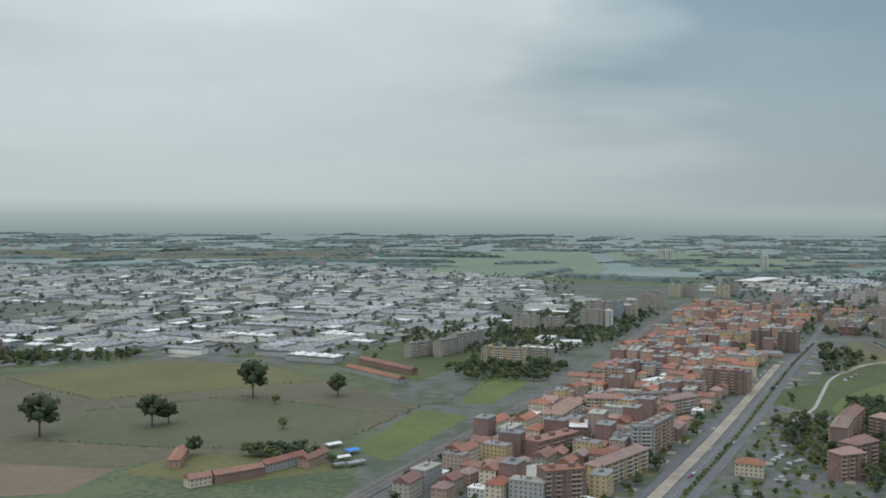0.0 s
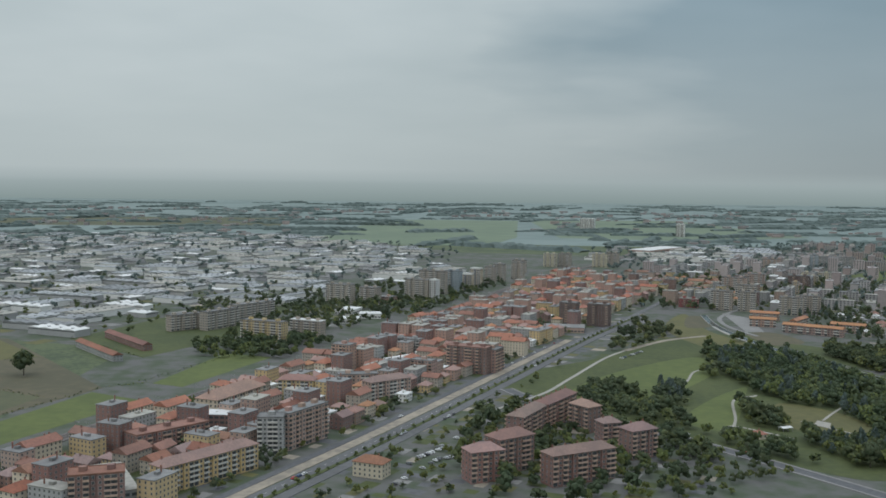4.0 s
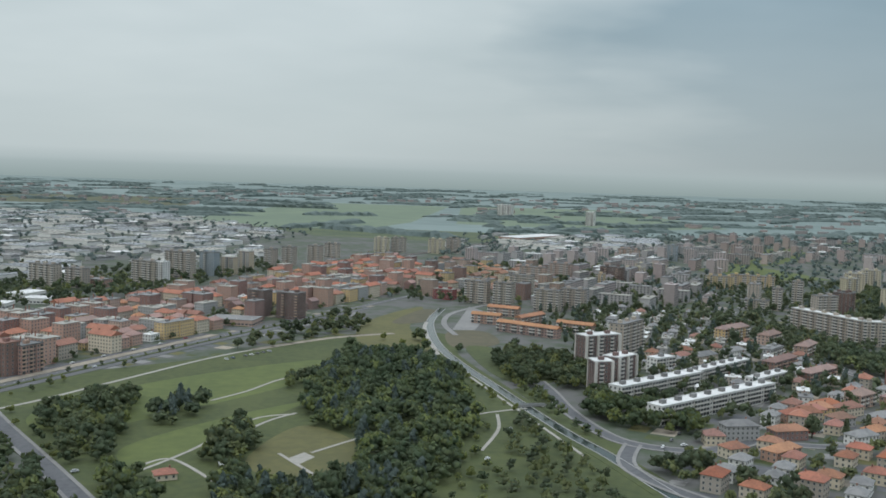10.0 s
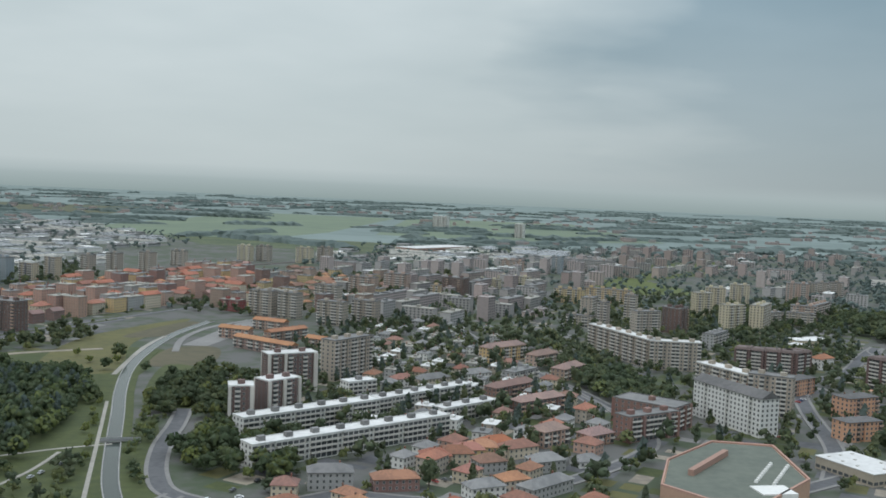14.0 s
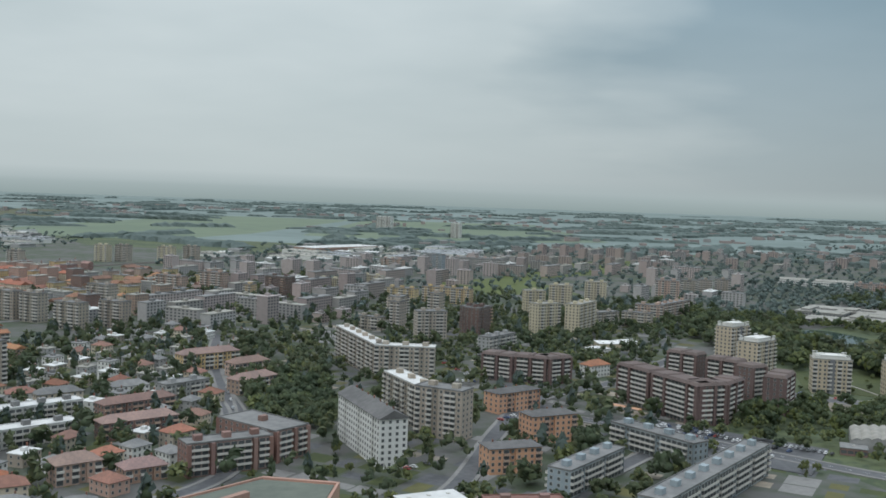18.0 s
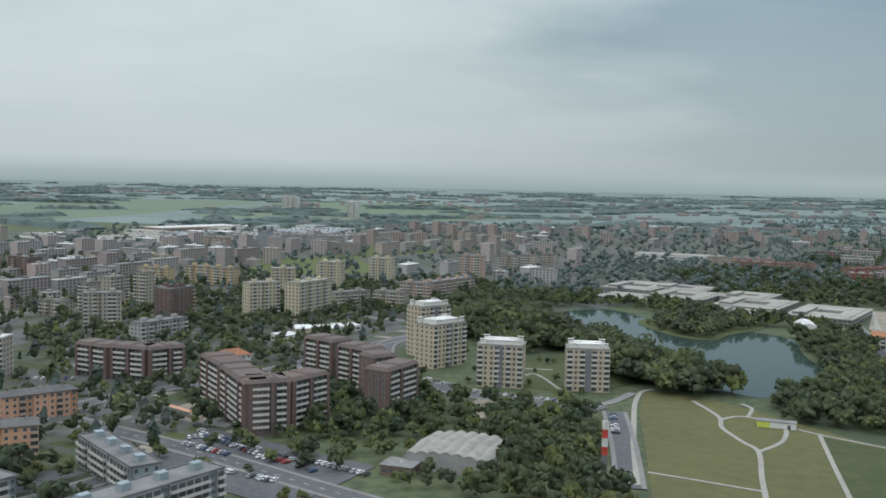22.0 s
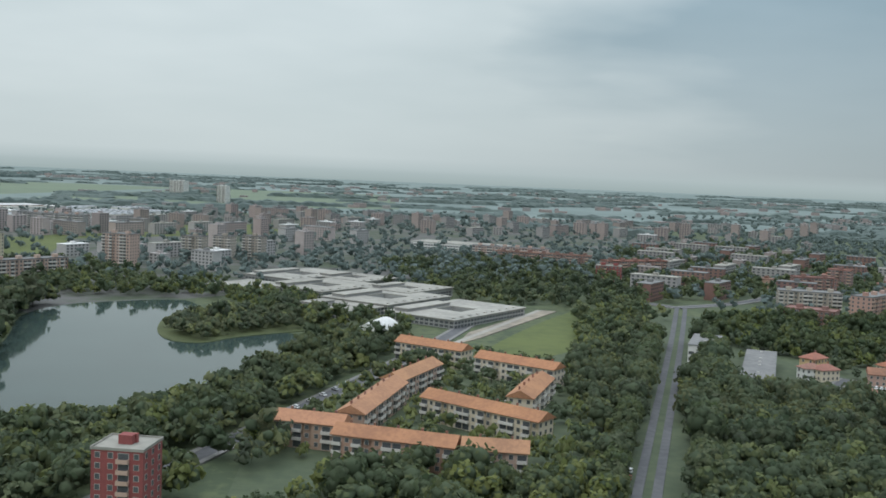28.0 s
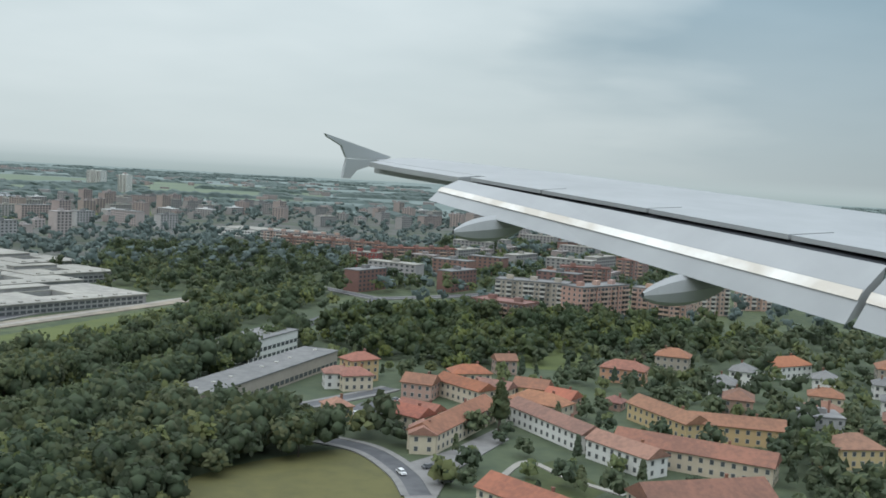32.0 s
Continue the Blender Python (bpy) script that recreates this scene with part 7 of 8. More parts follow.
grove([(1470, 1411), (1545, 1285), (1515, 1301), (1470, 1328), (1450, 1422), (1400, 1527), (1390, 1589), (1420, 1588)], 9, 61, 13, low=1.2, high=1.9)
grove([(1545, 1283), (1580, 1305), (1618, 1366), (1640, 1314), (1640, 1210), (1590, 1217)], 8, 62, 16, kinds=(0, 1, 2, 2, 3))
grove([(1618, 1366), (1632, 1448), (1648, 1520), (1690, 1519), (1720, 1467), (1660, 1344), (1640, 1314)], 8, 63, 13)
grove([(1546, 1538), (1559, 1506), (1577, 1499), (1594, 1524), (1634, 1570), (1634, 1620), (1562, 1613), (1539, 1583)], 9, 64, 6)
grove([(1400, 1589), (1415, 1661), (1530, 1689), (1620, 1583), (1700, 1539), (1700, 1581), (1620, 1707), (1540, 1771), (1400, 1754), (1360, 1631)], 10, 65, 5, level=1)
# the avenue and the eastern wood
grove([(1650, 1138), (1745, 1120), (1772, 1244), (1758, 1272), (1700, 1273), (1655, 1215)], 8.5, 66, 16, level=4)
grove([(1765, 1249), (1850, 1556), (1836, 1598), (1812, 1516), (1775, 1445), (1775, 1321)], 8, 67, 14, level=4)
grove([(1795, 1240), (1765, 1115), (1880, 1123), (1890, 1277), (1858, 1319), (1850, 1391), (1862, 1453), (1890, 1535), (1880, 1587)], 8.5, 68, 25, level=4, low=0.85, high=1.4)
grove([(1885, 1556), (1905, 1658), (1960, 1678), (2043, 1688), (2115, 1657), (2104, 1575), (2022, 1575), (1960, 1492)], 9.5, 69, 7)
grove([(1700, 1746), (1860, 1700), (1930, 1822), (1899, 2029), (1760, 2085), (1640, 1996)], 12, 70, 0, level=1)
grove([(2001, 1534), (2125, 1657), (2311, 1668), (2311, 1358), (2125, 1307), (2063, 1431)], 14, 71, 5, level=1)
grove([(1950, 1297), (1960, 1338), (1930, 1410), (1900, 1396), (1905, 1380), (1935, 1374)], 9, 72, 2)
# among the blocks
grove([(840, 1324), (990, 1174), (1039, 1329), (1009, 1454), (870, 1521)], 15, 73, 5, level=1)
grove([(1000, 1133), (1050, 1142), (1029, 1277), (970, 1289)], 9, 74, 7)
grove([(1120, 1358), (1260, 1354), (1290, 1530), (1230, 1718), (1079, 1722), (1059, 1432)], 17, 75, 5, level=1)
grove([(1180, 1532), (1400, 1589), (1450, 1836), (1250, 1893)], 15, 76, 0, level=1)
grove([(770, 817), (900, 793), (1030, 976), (1000, 1122), (880, 1022)], 24, 77, 5, kinds=(1, 5, 6, 2))
grove([(820, 1023), (960, 1020), (1000, 1205), (930, 1498), (800, 1523), (770, 1285)], 15, 78, 6, level=1, kinds=(0, 1, 4, 6, 3))
grove([(1240, 1199), (1330, 1176), (1400, 1195), (1400, 1268), (1290, 1302), (1230, 1272)], 13, 79, 8)
grove([(1130, 943), (1230, 1013), (1240, 1116), (1170, 1128), (1100, 1016)], 17, 80, 6)
grove([(1370, 1092), (1430, 1070), (1440, 1184), (1400, 1216), (1360, 1186)], 12, 81, 5)
grove([(300, 662), (420, 680), (420, 878), (300, 912), (260, 746)], 20, 82, 4, kinds=(1, 5, 0))
grove([(440, 1148), (560, 1291), (570, 1405), (520, 1386)], 16, 83, 3, kinds=(1, 5, 0))
grove([(19, 1128), (110, 1126), (160, 1250), (59, 1294), (-1, 1233)], 13, 84, 3)
grove([(130, 1303), (250, 1488), (341, 1684), (180, 1667), (59, 1493)], 20, 85, 0, level=1)
grove([(-63, 627), (180, 581), (330, 1037), (430, 1253), (331, 1538), (160, 1177)], 34, 86, 5, level=1, kinds=(1, 5))
grove([(-209, 776), (-104, 786), (-79, 732), (-115, 763), (-177, 774)], 8, 87, 4)
grove([(-585, 1181), (-397, 1286), (-397, 1328), (-627, 1307)], 13, 88, 0, level=1)
grove([(-752, 1255), (-470, 1286), (-543, 1547), (-941, 1568)], 36, 89, 0, level=1)
grove([(-146, 1255), (59, 1315), (120, 1690), (-63, 1986), (-543, 1986), (-731, 1464)], 36, 90, 0, level=1, low=0.6, high=1.0)
for x, y, k, s in ((-345, 838, 3, 2.9), (-199, 1020, 3, 2.7), (-262, 880, 3, 2.3), (-251, 893, 1, 2.0), (-171, 990, 5, 1.2), (-113, 1033, 0, 1.9), (-145, 874, 5, 1.3)):
    tree(x, y, k, s)
grove([(1680, 1581), (1740, 1662), (1880, 1710), (1900, 1679), (1840, 1577), (1860, 1700), (1720, 1890), (1600, 1790)], 22, 91, 0, level=1)
grove([(760, 817), (900, 803), (1100, 964), (1250, 1044), (1350, 1114), (1260, 1323), (1330, 1529), (1099, 1514), (1000, 1278), (800, 1284)], 24, 92, 7, level=1, kinds=(1, 5, 5, 2, 6), low=0.5, high=0.95, gap=1.0)
grove([(1250, 1158), (1420, 1071), (1425, 1160), (1350, 1270), (1300, 1290), (1290, 1500), (1230, 1324)], 15, 93, 7, kinds=(1, 5, 0, 2), low=0.6, high=1.0, gap=1.0)
grove([(-52, 669), (200, 581), (300, 662), (420, 680), (340, 964), (450, 1273), (341, 1558), (160, 1187)], 17, 94, 5, level=1, kinds=(1, 5, 5), low=0.4, high=0.75, gap=0.5)
grove([(1960, 1297), (2104, 1297), (2115, 1441), (2063, 1575), (1900, 1576), (1885, 1494), (1960, 1451), (1935, 1410)], 13, 95, 6, kinds=(1, 5, 0, 6), low=0.5, high=0.9, gap=0.5)
grove([(1813, 1669), (1873, 1733), (1862, 1643), (1821, 1525), (1790, 1428), (1779, 1439), (1796, 1537)], 9, 221, 7, level=1, kinds=(0, 1, 3, 2), gap=1.0, low=0.8, high=1.2)
grove([(1620, 1311), (1625, 1327), (1644, 1315), (1664, 1271), (1659, 1259), (1644, 1257)], 9, 222, 7, level=1, kinds=(0, 1, 3, 2), gap=1.0, low=0.8, high=1.2)
rng = np.random.default_rng(223)
line = [(a[0] + (b[0] - a[0]) * f + 6.5, a[1] + (b[1] - a[1]) * f - 3.0) for a, b in zip(MAIN[:5], MAIN[1:6]) for f in np.linspace(0, 0.94, 14)]
wood("bushes", (np.array([q[0] for q in line]), np.array([q[1] for q in line])), rng, 1, "bushes on the strip between the carriageways", (5, 1), 0.25, 0.6)
avenue([(1762, 1223), (1846, 1551)], 8, 96, kinds=(0, 1, 3), spread=0.8, low=0.9, high=1.25)
avenue([(1796, 1233), (1881, 1556)], 8, 97, kinds=(0, 1, 3), spread=0.8, low=0.9, high=1.25)
# scattered trees and bushes along the canal
grove([(679, 951), (712, 986), (719, 855), (731, 792), (725, 763), (659, 762), (668, 843)], 12, 201, 7, level=1, kinds=(0, 1, 5, 2), low=0.5, high=1.0, gap=1.0)
grove([(651, 1101), (643, 1181), (673, 1070), (703, 962), (723, 882), (703, 880), (687, 959)], 9, 202, 5, level=1, kinds=(5, 5, 1), low=0.35, high=0.8, gap=0.8)
grove([(687, 1108), (689, 1192), (713, 1114), (728, 966), (746, 887), (734, 885), (707, 988)], 9, 203, 4, level=1, kinds=(5, 1, 0), low=0.5, high=1.0, gap=0.8)
grove([(2073, 1423), (2118, 1441), (2079, 1345), (2049, 1340)], 10, 205, 7, level=1, kinds=(0, 1, 3, 6), gap=1.0)
grove([(1372, 1215), (1390, 1240), (1420, 1252), (1438, 1236), (1434, 1190), (1428, 1150), (1396, 1150)], 9, 206, 12, level=1, kinds=(0, 1, 3, 2), gap=1.0, low=0.7, high=1.2)
grove([(1500, 1364), (1486, 1416), (1466, 1489), (1442, 1567), (1446, 1624), (1425, 1619), (1415, 1557), (1440, 1474), (1462, 1411), (1480, 1349)], 8, 207, 11, level=1, kinds=(0, 3, 3, 2), gap=0.5, low=1.1, high=1.8)
# trees fill the gaps between the blocks
grove([(790, 982), (900, 917), (1010, 977), (1090, 1016), (1180, 1056), (1230, 1127), (1250, 1220), (1290, 1330), (1320, 1500), (1440, 1732), (1250, 1924), (999, 1932), (760, 1545), (740, 1286)], 21, 191, 16, level=3, kinds=(0, 1, 3, 3, 4, 6), gap=2.0)
grove([(1180, 1138), (1250, 1199), (1330, 1259), (1330, 1352), (1200, 1325), (1130, 1223)], 17, 192, 11, level=3, kinds=(0, 1, 4), gap=1.5, low=0.6, high=1.0)
grove([(560, 1551), (760, 1524), (999, 1932), (899, 2164), (700, 2067)], 19, 193, 0, level=3, gap=2.0)
grove([(-31, 669), (170, 623), (330, 1047), (430, 1264), (560, 1551), (640, 1861), (481, 1971), (331, 1559), (160, 1187)], 18, 194, 0, level=3, kinds=(0, 1, 3, 5), gap=0.6, low=0.5, high=0.95)
grove([(290, 725), (420, 680), (500, 740), (340, 974), (270, 809)], 12, 195, 8, level=3, kinds=(0, 1, 5), gap=1.0, low=0.6, high=1.0)
grove([(140, 1303), (260, 1498), (401, 1870), (301, 2081), (150, 1825), (-63, 1568), (-63, 1359)], 19, 196, 0, level=3, gap=1.5)
grove([(1890, 1782), (2084, 1812), (2290, 2131), (2156, 2543), (1950, 2337)], 15, 211, 0, level=1, kinds=(0, 1, 3, 3, 2), gap=1.5)
tree(1972, 1402, 6, 1.9)
# hedges between the fields
rng = np.random.default_rng(77)
for (x0, y0), (x1, y1), k in (((-345, 946), (-209, 1030), 24), ((-209, 1030), (-63, 941), 22), ((-502, 1134), (-355, 1004), 26), ((-355, 1004), (-136, 1129), 30), ((-101, 803), (-24, 979), 26), ((-345, 826), (-209, 795), 18), ((-21, 983), (9, 1003), 8), ((-1, 1003), (54, 1143), 16), ((-146, 1249), (-31, 1129), 22), ((-89, 821), (-209, 795), 16)):
    k *= 3
    f = np.linspace(0, 1, k)
    wood("hedge", (x0 + (x1 - x0) * f + rng.uniform(-3, 3, k), y0 + (y1 - y0) * f + rng.uniform(-3, 3, k)), rng, 1, "uneven hedge between two fields", (5, 1), 0.07, 0.2)
grove([(1660, 1274), (1780, 1259), (1800, 1413), (1760, 1476), (1690, 1488), (1650, 1344)], 9.5, 98, 16, level=1, kinds=(0, 1, 5, 2), low=0.55, high=1.0, gap=1.5)
grove([(1330, 1290), (1470, 1287), (1480, 1317), (1420, 1464), (1340, 1425)], 22, 99, 3, kinds=(1, 5), low=0.35, high=0.6, gap=1.0)
# distance
rng = np.random.default_rng(99)
for k, (poly, step) in enumerate((([(560, 1551), (1200, 1739), (1650, 1778), (2208, 2028), (2517, 3059), (1600, 3278), (700, 2796)], 35), ([(-1986, 1464), (-585, 1296), (-104, 1568), (301, 2081), (351, 2811), (-209, 3450), (-1986, 3345)], 50), ([(1880, 1710), (2362, 1616), (2723, 2646), (2414, 2801), (1950, 2337)], 25), ([(2362, 1616), (3009, 1557), (3650, 3059), (3547, 4604), (2208, 3677)], 54), ([(1480, 1731), (1700, 1787), (1879, 1875), (1950, 2337), (1650, 2295), (1400, 1941)], 24))):
    x, y = scatter(poly, step, rng)
    ok = free(x, y, 4)
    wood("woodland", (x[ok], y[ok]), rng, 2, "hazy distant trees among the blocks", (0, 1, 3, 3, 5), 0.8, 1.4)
def treeline(mesh, x, y, length, angle, wide, high, rng):
    """A distant strip of wood: an uneven lumpy ridge."""
    c, s = math.cos(angle), math.sin(angle)
    k = max(4, int(length / 14))
    v = []
    for i in range(k + 1):
        u = i / k * length
        w, h = wide * rng.uniform(0.6, 1.3), high * rng.uniform(0.55, 1.15) * (0.4 if i in (0, k) else 1)
        for off, z in ((-w / 2, 0), (-w * 0.36, h * 0.8), (0, h), (w * 0.36, h * 0.85), (w / 2, 0)):
            o = off + rng.uniform(-3, 3)
            v.append((x + u * c - o * s, y + u * s + o * c, z))
    f = [(i * 5 + j, i * 5 + j + 1, i * 5 + j + 6, i * 5 + j + 5) for i in range(k) for j in range(4)]
    mesh.add(v, [q[::-1] for q in f])


mesh = Mesh()
for k in range(620):
    y0 = 2900 + 5600 * rng.random() ** 1.3
    x0 = rng.uniform(-2600 - 0.3 * (y0 - 3000), 3400 + 0.5 * (y0 - 3000))
    if inside(x0, y0, [(-157, 2979), (59, 4909), (699, 4877), (560, 3427), (431, 2964)]) and k % 9:
        continue
    treeline(mesh, x0, y0, rng.uniform(60, 420), rng.choice((0.15, 1.1, -0.5, 0.0, 0.6)) + rng.uniform(-0.2, 0.2), rng.uniform(14, 60), rng.uniform(6, 15), rng)
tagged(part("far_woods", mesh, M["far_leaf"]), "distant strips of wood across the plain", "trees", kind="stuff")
mesh = Mesh()
for k in range(260):
    y0, x0 = 3000 + 3500 * rng.random(), rng.uniform(-2600, 3600)
    if inside(x0, y0, [(-261, 2823), (-3, 5015), (759, 4978), (619, 3423), (481, 2858)]):
        continue
    for j in range(int(rng.integers(1, 5))):
        x1, y1, w, d, h = x0 + rng.uniform(-90, 90), y0 + rng.uniform(-60, 60), rng.uniform(10, 36), rng.uniform(10, 22), rng.uniform(5, 13)
        mesh.box(x1, x1 + w, y1, y1 + d, -0.2, h, int(rng.integers(3)))
tagged(part("far_houses", mesh, [M["hazed_wall"], M["pale_pink"], M["hazed_roof"]]), "scattered distant houses and halls on the plain", "houses", kind="stuff")

# ---- cars ----
parked((1253, 1183), (1302, 1138), 14, 90, 0.2)
parked((1261, 1171), (1306, 1129), 14, 90, 0.2)
parked((1240, 1179), (1250, 1183), 4, 90, 0.2)
parked((1268, 1129), (1289, 1116), 8, 90, 0.2)
parked((1302, 1145), (1328, 1126), 10, 90, 0.2)
parked((1241, 1170), (1268, 1150), 10, 90, 0.2)
parked((1259, 1133), (1292, 1116), 10, 90, 0.2)
parked((1313, 1335), (1311, 1400), 16, 90, 0.2)
parked((1324, 1332), (1317, 1385), 14, 90, 0.2)
parked((1349, 1327), (1374, 1297), 11, 70, 0.2)
parked((1378, 1291), (1424, 1270), 14, 90, 0.25)
parked((1444, 1200), (1450, 1242), 12, 90, 0.35)
parked((760, 898), (786, 911), 4, 0, 0.4)
parked((966, 1250), (986, 1179), 3, 0, 0.2)
parked((1093, 1068), (1106, 1082), 4, 90, 0.2)
parked((1112, 1187), (1136, 1209), 4, 90, 0.2)
parked((1934, 1441), (1945, 1435), 5, 90, 0.2)
parked((1922, 1418), (1926, 1410), 2, 90, 0.2)
parked((1949, 1358), (1955, 1348), 5, 90, 0.2)
parked((1952, 1350), (1955, 1343), 3, 90, 0.2)
parked((1941, 1352), (1943, 1348), 1, 0, 0.2)
parked((1782, 1301), (1785, 1301), 2, 90, 0.2)
parked((1810, 1402), (1825, 1459), 5, 0, 0.2)
parked((1773, 1265), (1778, 1286), 3, 0, 0.2)
parked((1775, 1253), (1781, 1279), 3, 0, 0.2)
parked((1726, 1388), (1727, 1350), 4, 70, 0.2)
parked((1646, 1330), (1671, 1405), 6, 60, 0.2)
parked((236, 818), (241, 831), 2, 0, 0.0)
parked((267, 866), (278, 890), 3, 0, 0.2)
parked((359, 1084), (390, 1154), 4, 0, 0.2)
parked((173, 712), (181, 726), 3, 0, 0.0)
parked((231, 871), (240, 882), 1, 0, 0.0)
parked((319, 1057), (407, 1250), 6, 0, 0.3)
parked((241, 742), (295, 850), 10, 90, 0.2)
parked((233, 698), (288, 810), 10, 90, 0.2)
parked((249, 761), (266, 785), 8, 90, 0.2)
parked((257, 752), (276, 767), 8, 90, 0.2)
parked((455, 1136), (488, 1183), 8, 90, 0.2)
parked((441, 823), (444, 826), 1, 0, 0.0)
parked((459, 779), (471, 775), 3, 90, 0.2)
parked((1253, 1178), (1278, 1154), 10, 90, 0.2)
parked((1236, 1212), (1250, 1178), 6, 90, 0.2)
parked((1145, 1181), (1166, 1211), 5, 90, 0.2)
parked((1107, 1392), (1134, 1319), 8, 90, 0.2)
parked((1111, 1304), (1145, 1307), 8, 90, 0.2)
parked((659, 866), (662, 871), 1, 0, 0.0)
parked((676, 924), (684, 957), 4, 0, 0.2)
parked((791, 945), (764, 895), 3, 0, 0.3)
parked((873, 945), (892, 959), 4, 90, 0.2)
parked((1271, 1154), (1290, 1144), 6, 90, 0.2)

# ---- the aircraft's wing, placed and shaped to fit the camera's last view ----
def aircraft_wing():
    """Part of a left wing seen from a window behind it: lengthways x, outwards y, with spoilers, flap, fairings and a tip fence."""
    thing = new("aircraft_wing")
    # stands still at one spot, set from the camera's final pose
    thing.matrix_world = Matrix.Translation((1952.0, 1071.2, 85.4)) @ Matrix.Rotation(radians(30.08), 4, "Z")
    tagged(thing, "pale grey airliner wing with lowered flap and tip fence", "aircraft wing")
    skin = surface("pale_grey_aircraft_paint", (0.33, 0.34, 0.335), (0.265, 0.275, 0.27), rough=0.5, grain=3.0, patch=0.5, amount=0.5, gloss=0.5)
    bare = surface("worn_bare_metal_strip", (0.80, 0.78, 0.72), (0.55, 0.50, 0.42), rough=0.35, grain=4.0, patch=0.6, amount=0.9, metal=0.3)
    gap = surface("dark_seal_gap", (0.03, 0.035, 0.04))
    out = (15.4, 14.4, 12.6, 9.0, 5.6, 3.4)

    def along(y, *values):
        return float(np.interp(-y, [-v for v in out], values))

    def back(y):
        return along(y, 7.22, 7.30, 7.56, 7.70, 7.84, 7.95), along(y, 0.23, 0.15, 0.03, -0.21, -0.46, -0.70)

    def front(y):
        return along(y, 8.45, 9.0, 9.9, 11.7, 13.4, 14.5), along(y, 0.32, 0.26, 0.15, -0.16, -0.47, -0.72)

    def top(y, u):
        (fb, zb), (ff, zf) = back(y), front(y)
        return fb + (ff - fb) * u, zb + (zf - zb) * u + 0.16 * (ff - fb) * 0.35 * u * (1 - u) ** 0.5

    def panel(y0, y1, u0, u1, lift=0.0, deep=0.06, rows=6, cols=4):
        mesh = Mesh()
        grid = [(top(y0 + (y1 - y0) * i / rows, u0 + (u1 - u0) * j / cols), y0 + (y1 - y0) * i / rows) for i in range(rows + 1) for j in range(cols + 1)]
        n_ = len(grid)
        v = [(f, y, z + lift) for (f, z), y in grid] + [(f, y, z + lift - deep) for (f, z), y in grid]
        w = cols + 1
        faces = []
        for i in range(rows):
            for j in range(cols):
                a = i * w + j
                faces += [(a, a + 1, a + w + 1, a + w), (n_ + a, n_ + a + w, n_ + a + w + 1, n_ + a + 1)]
        for i in range(rows):
            for j in (0, cols):
                a = i * w + j
                faces.append((a, a + w, n_ + a + w, n_ + a))
        for j in range(cols):
            for i in (0, rows):
                a = i * w + j
                faces.append((a, a + 1, n_ + a + 1, n_ + a))
        mesh.add(v, faces)
        return mesh

    part("wing_skin", panel(15.4, 3.4, 0.17, 1.0, 0.0, 0.22, 14, 8), skin, thing)
    part("aileron", panel(15.2, 12.75, 0.0, 0.16, 0.0, 0.08), skin, thing)
    for y0, y1 in ((12.55, 10.9), (10.86, 8.9), (8.86, 6.9), (6.86, 4.9), (4.86, 3.4)):
        part("spoiler", panel(y0, y1, 0.03, 0.165, 0.012, 0.05), skin, thing)
    # near-black sheet painting the shade in the slot ahead of the flap
    part("seal_gap", panel(12.6, 3.4, -0.02, 0.16, -0.07, 0.03), gap, thing)

    def flap(y0, y1):
        """The lowered flap: nose, crown and trailing edge."""
        mesh, strip = Mesh(), Mesh()
        rows = []
        for i in range(7):
            y = y0 + (y1 - y0) * i / 6
            nose = (along(y, 7.3, 7.3, 7.47, 7.63, 7.75, 7.85), along(y, 0.0, 0.0, 0.00, -0.265, -0.52, -0.75))
            tail = (along(y, 6.9, 6.9, 6.97, 7.19, 7.26, 7.3), along(y, -0.2, -0.2, -0.31, -0.68, -1.03, -1.28))
            mid = ((nose[0] + tail[0]) / 2 - 0.02, (nose[1] + tail[1]) / 2 + 0.045)
            rows.append((y, nose, mid, tail))
        ring, band = [], []
        for y, a, b, c in rows:
            ring += [(a[0], y, a[1]), (b[0], y, b[1]), (c[0], y, c[1]), (b[0] + 0.15, y, b[1] - 0.16)]
            for f in (0.04, 0.34):
                band.append((b[0] * (1 - f) + c[0] * f - 0.012, y, b[1] * (1 - f) + c[1] * f + 0.008))
        n_ = len(rows) - 1
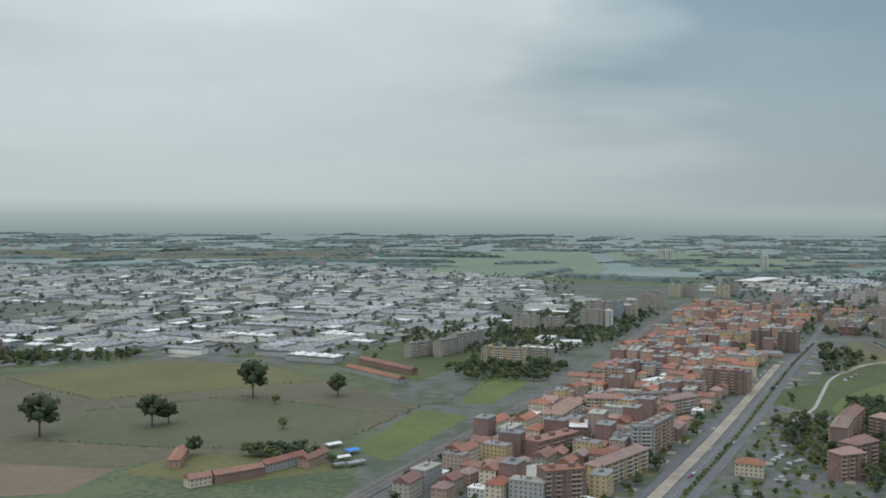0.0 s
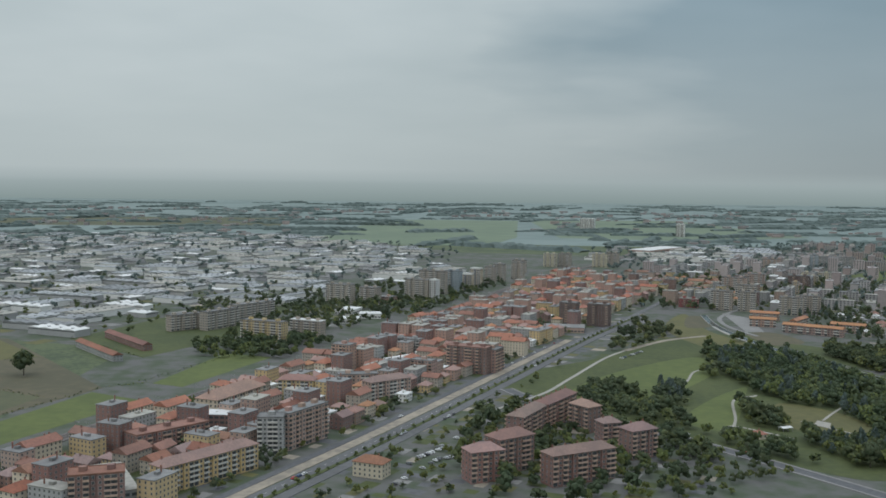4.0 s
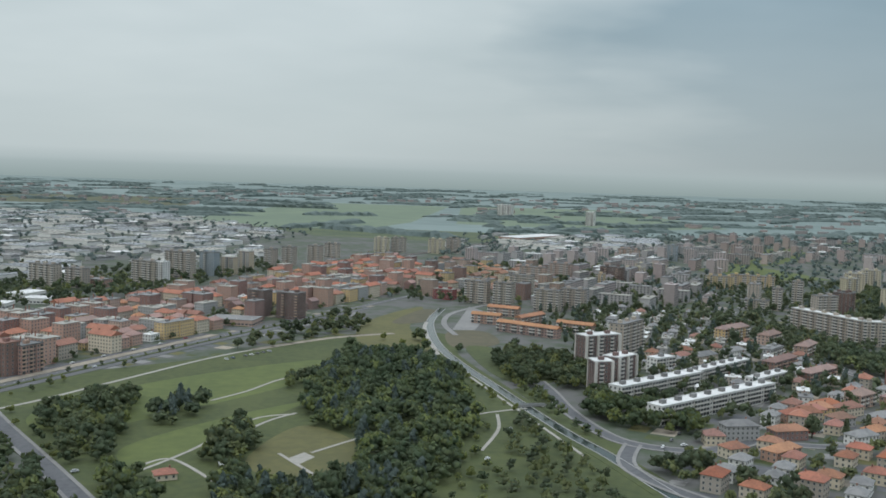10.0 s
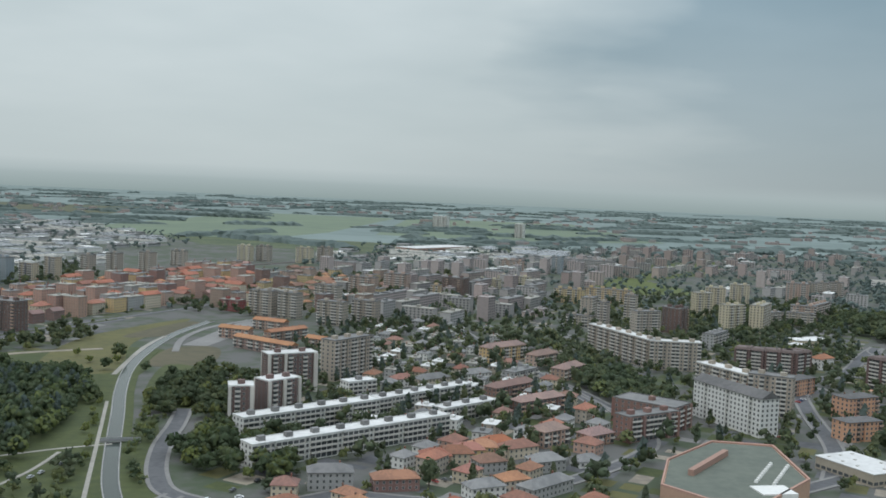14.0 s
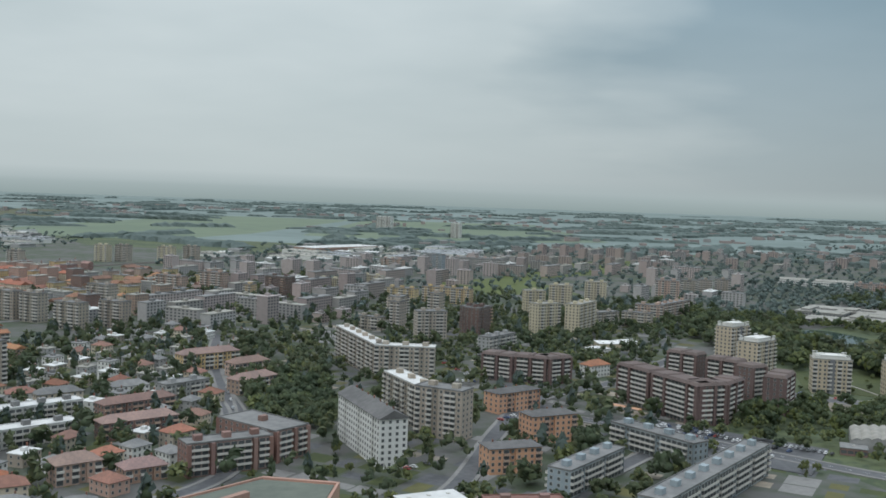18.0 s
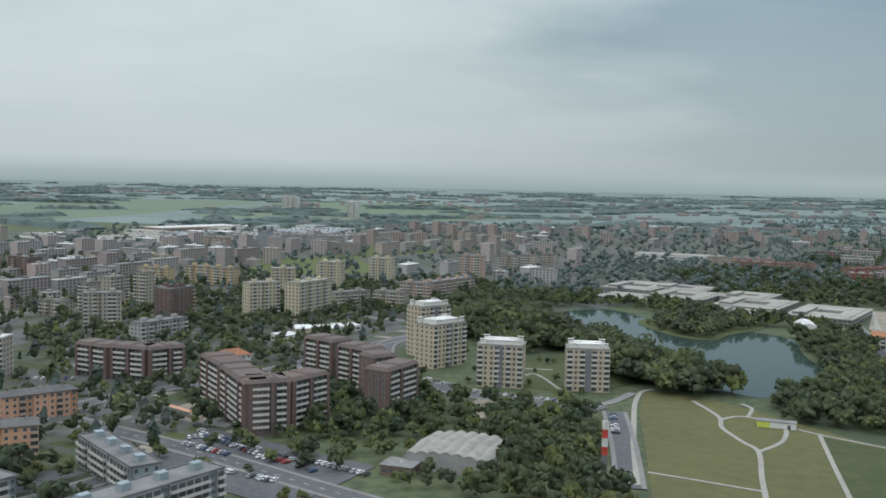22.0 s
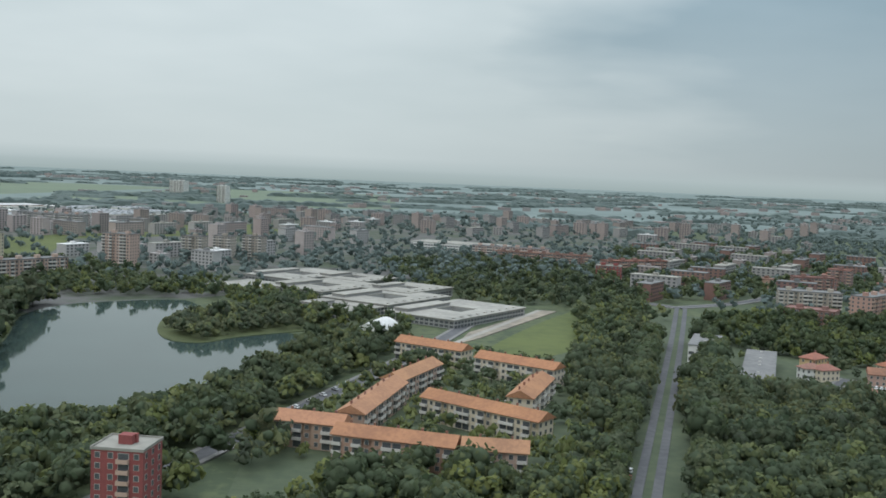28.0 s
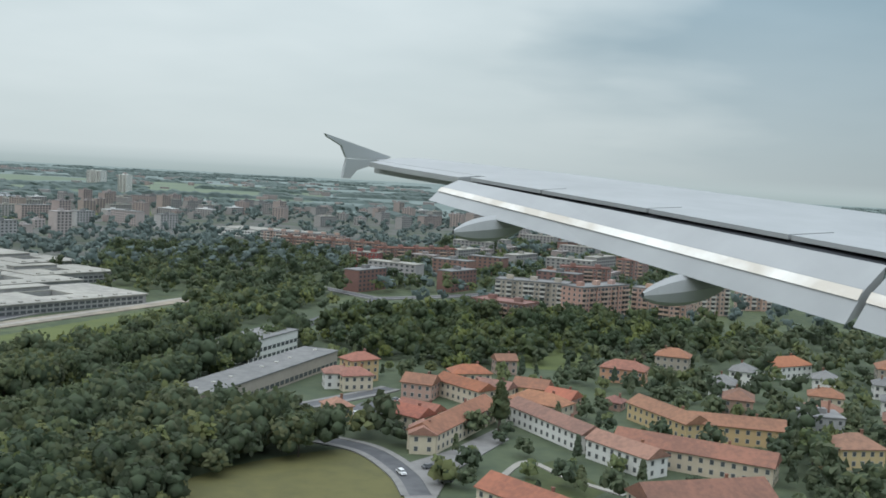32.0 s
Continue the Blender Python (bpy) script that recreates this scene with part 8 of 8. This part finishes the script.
        mesh.add(ring, [(i * 4 + k, i * 4 + (k + 1) % 4, i * 4 + 4 + (k + 1) % 4, i * 4 + 4 + k) for i in range(n_) for k in range(4)] + [(3, 2, 1, 0), tuple(n_ * 4 + k for k in range(4))])
        strip.add(band, [(i * 2, i * 2 + 1, i * 2 + 3, i * 2 + 2) for i in range(n_)])
        made = part("flap", mesh, skin, thing)
        part("metal_strip", strip, bare, made, "worn bright metal strip")

    flap(12.6, 5.62), flap(5.54, 3.4)
    for y, tip, tail, z in ((11.0, 7.6, 6.48, -0.60), (7.6, 7.9, 6.72, -0.97)):
        mesh = Mesh()
        sections = []
        for i in range(9):
            u = i / 8
            r = 0.17 * math.sin(math.pi * min(0.02 + u * 0.97, 0.99)) ** 0.6
            sections.append([(tail + (tip - tail) * u, y + 0.75 * r * math.cos(k * math.tau / 8), z - 0.06 + 0.12 * u + r * math.sin(k * math.tau / 8)) for k in range(8)])
        mesh.add([p for s in sections for p in s], [(i * 8 + k, i * 8 + (k + 1) % 8, i * 8 + 8 + (k + 1) % 8, i * 8 + 8 + k) for i in range(8) for k in range(8)])
        part("flap_fairing", mesh, skin, thing)
    mesh = Mesh()
    for line in ([(7.75, 0.32), (6.52, 0.64), (6.56, 0.59), (6.82, 0.46), (6.92, 0.26), (7.6, 0.25)], [(7.62, 0.25), (6.92, 0.25), (6.86, -0.08), (7.00, -0.08), (7.12, 0.06)]):
        k = len(line)
        mesh.add([(f, 15.42, z) for f, z in line] + [(f, 15.50, z) for f, z in line], [list(range(k)), list(range(2 * k - 1, k - 1, -1))] + [[(i + 1) % k, i, k + i, k + (i + 1) % k] for i in range(k)])
    part("tip_fence", mesh, surface("grey_fence_paint", (0.40, 0.42, 0.42), (0.34, 0.36, 0.36), rough=0.4, grain=3.0), thing, "grey arrow-shaped tip fence")


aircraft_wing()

# ---- templates that were not used, and the scale of the whole place ----
for thing in [t for k, t in enumerate(TREES) if k not in PLACED] + [t for t, used in CARS if not used]:
    for ob in (*thing.children_recursive, thing):
        bpy.data.objects.remove(ob)
for ob in scene.objects:
    if ob.parent is None and ob.type not in ("CAMERA", "LIGHT"):
        ob.matrix_basis = Matrix.Scale(SCALE, 4) @ ob.matrix_basis
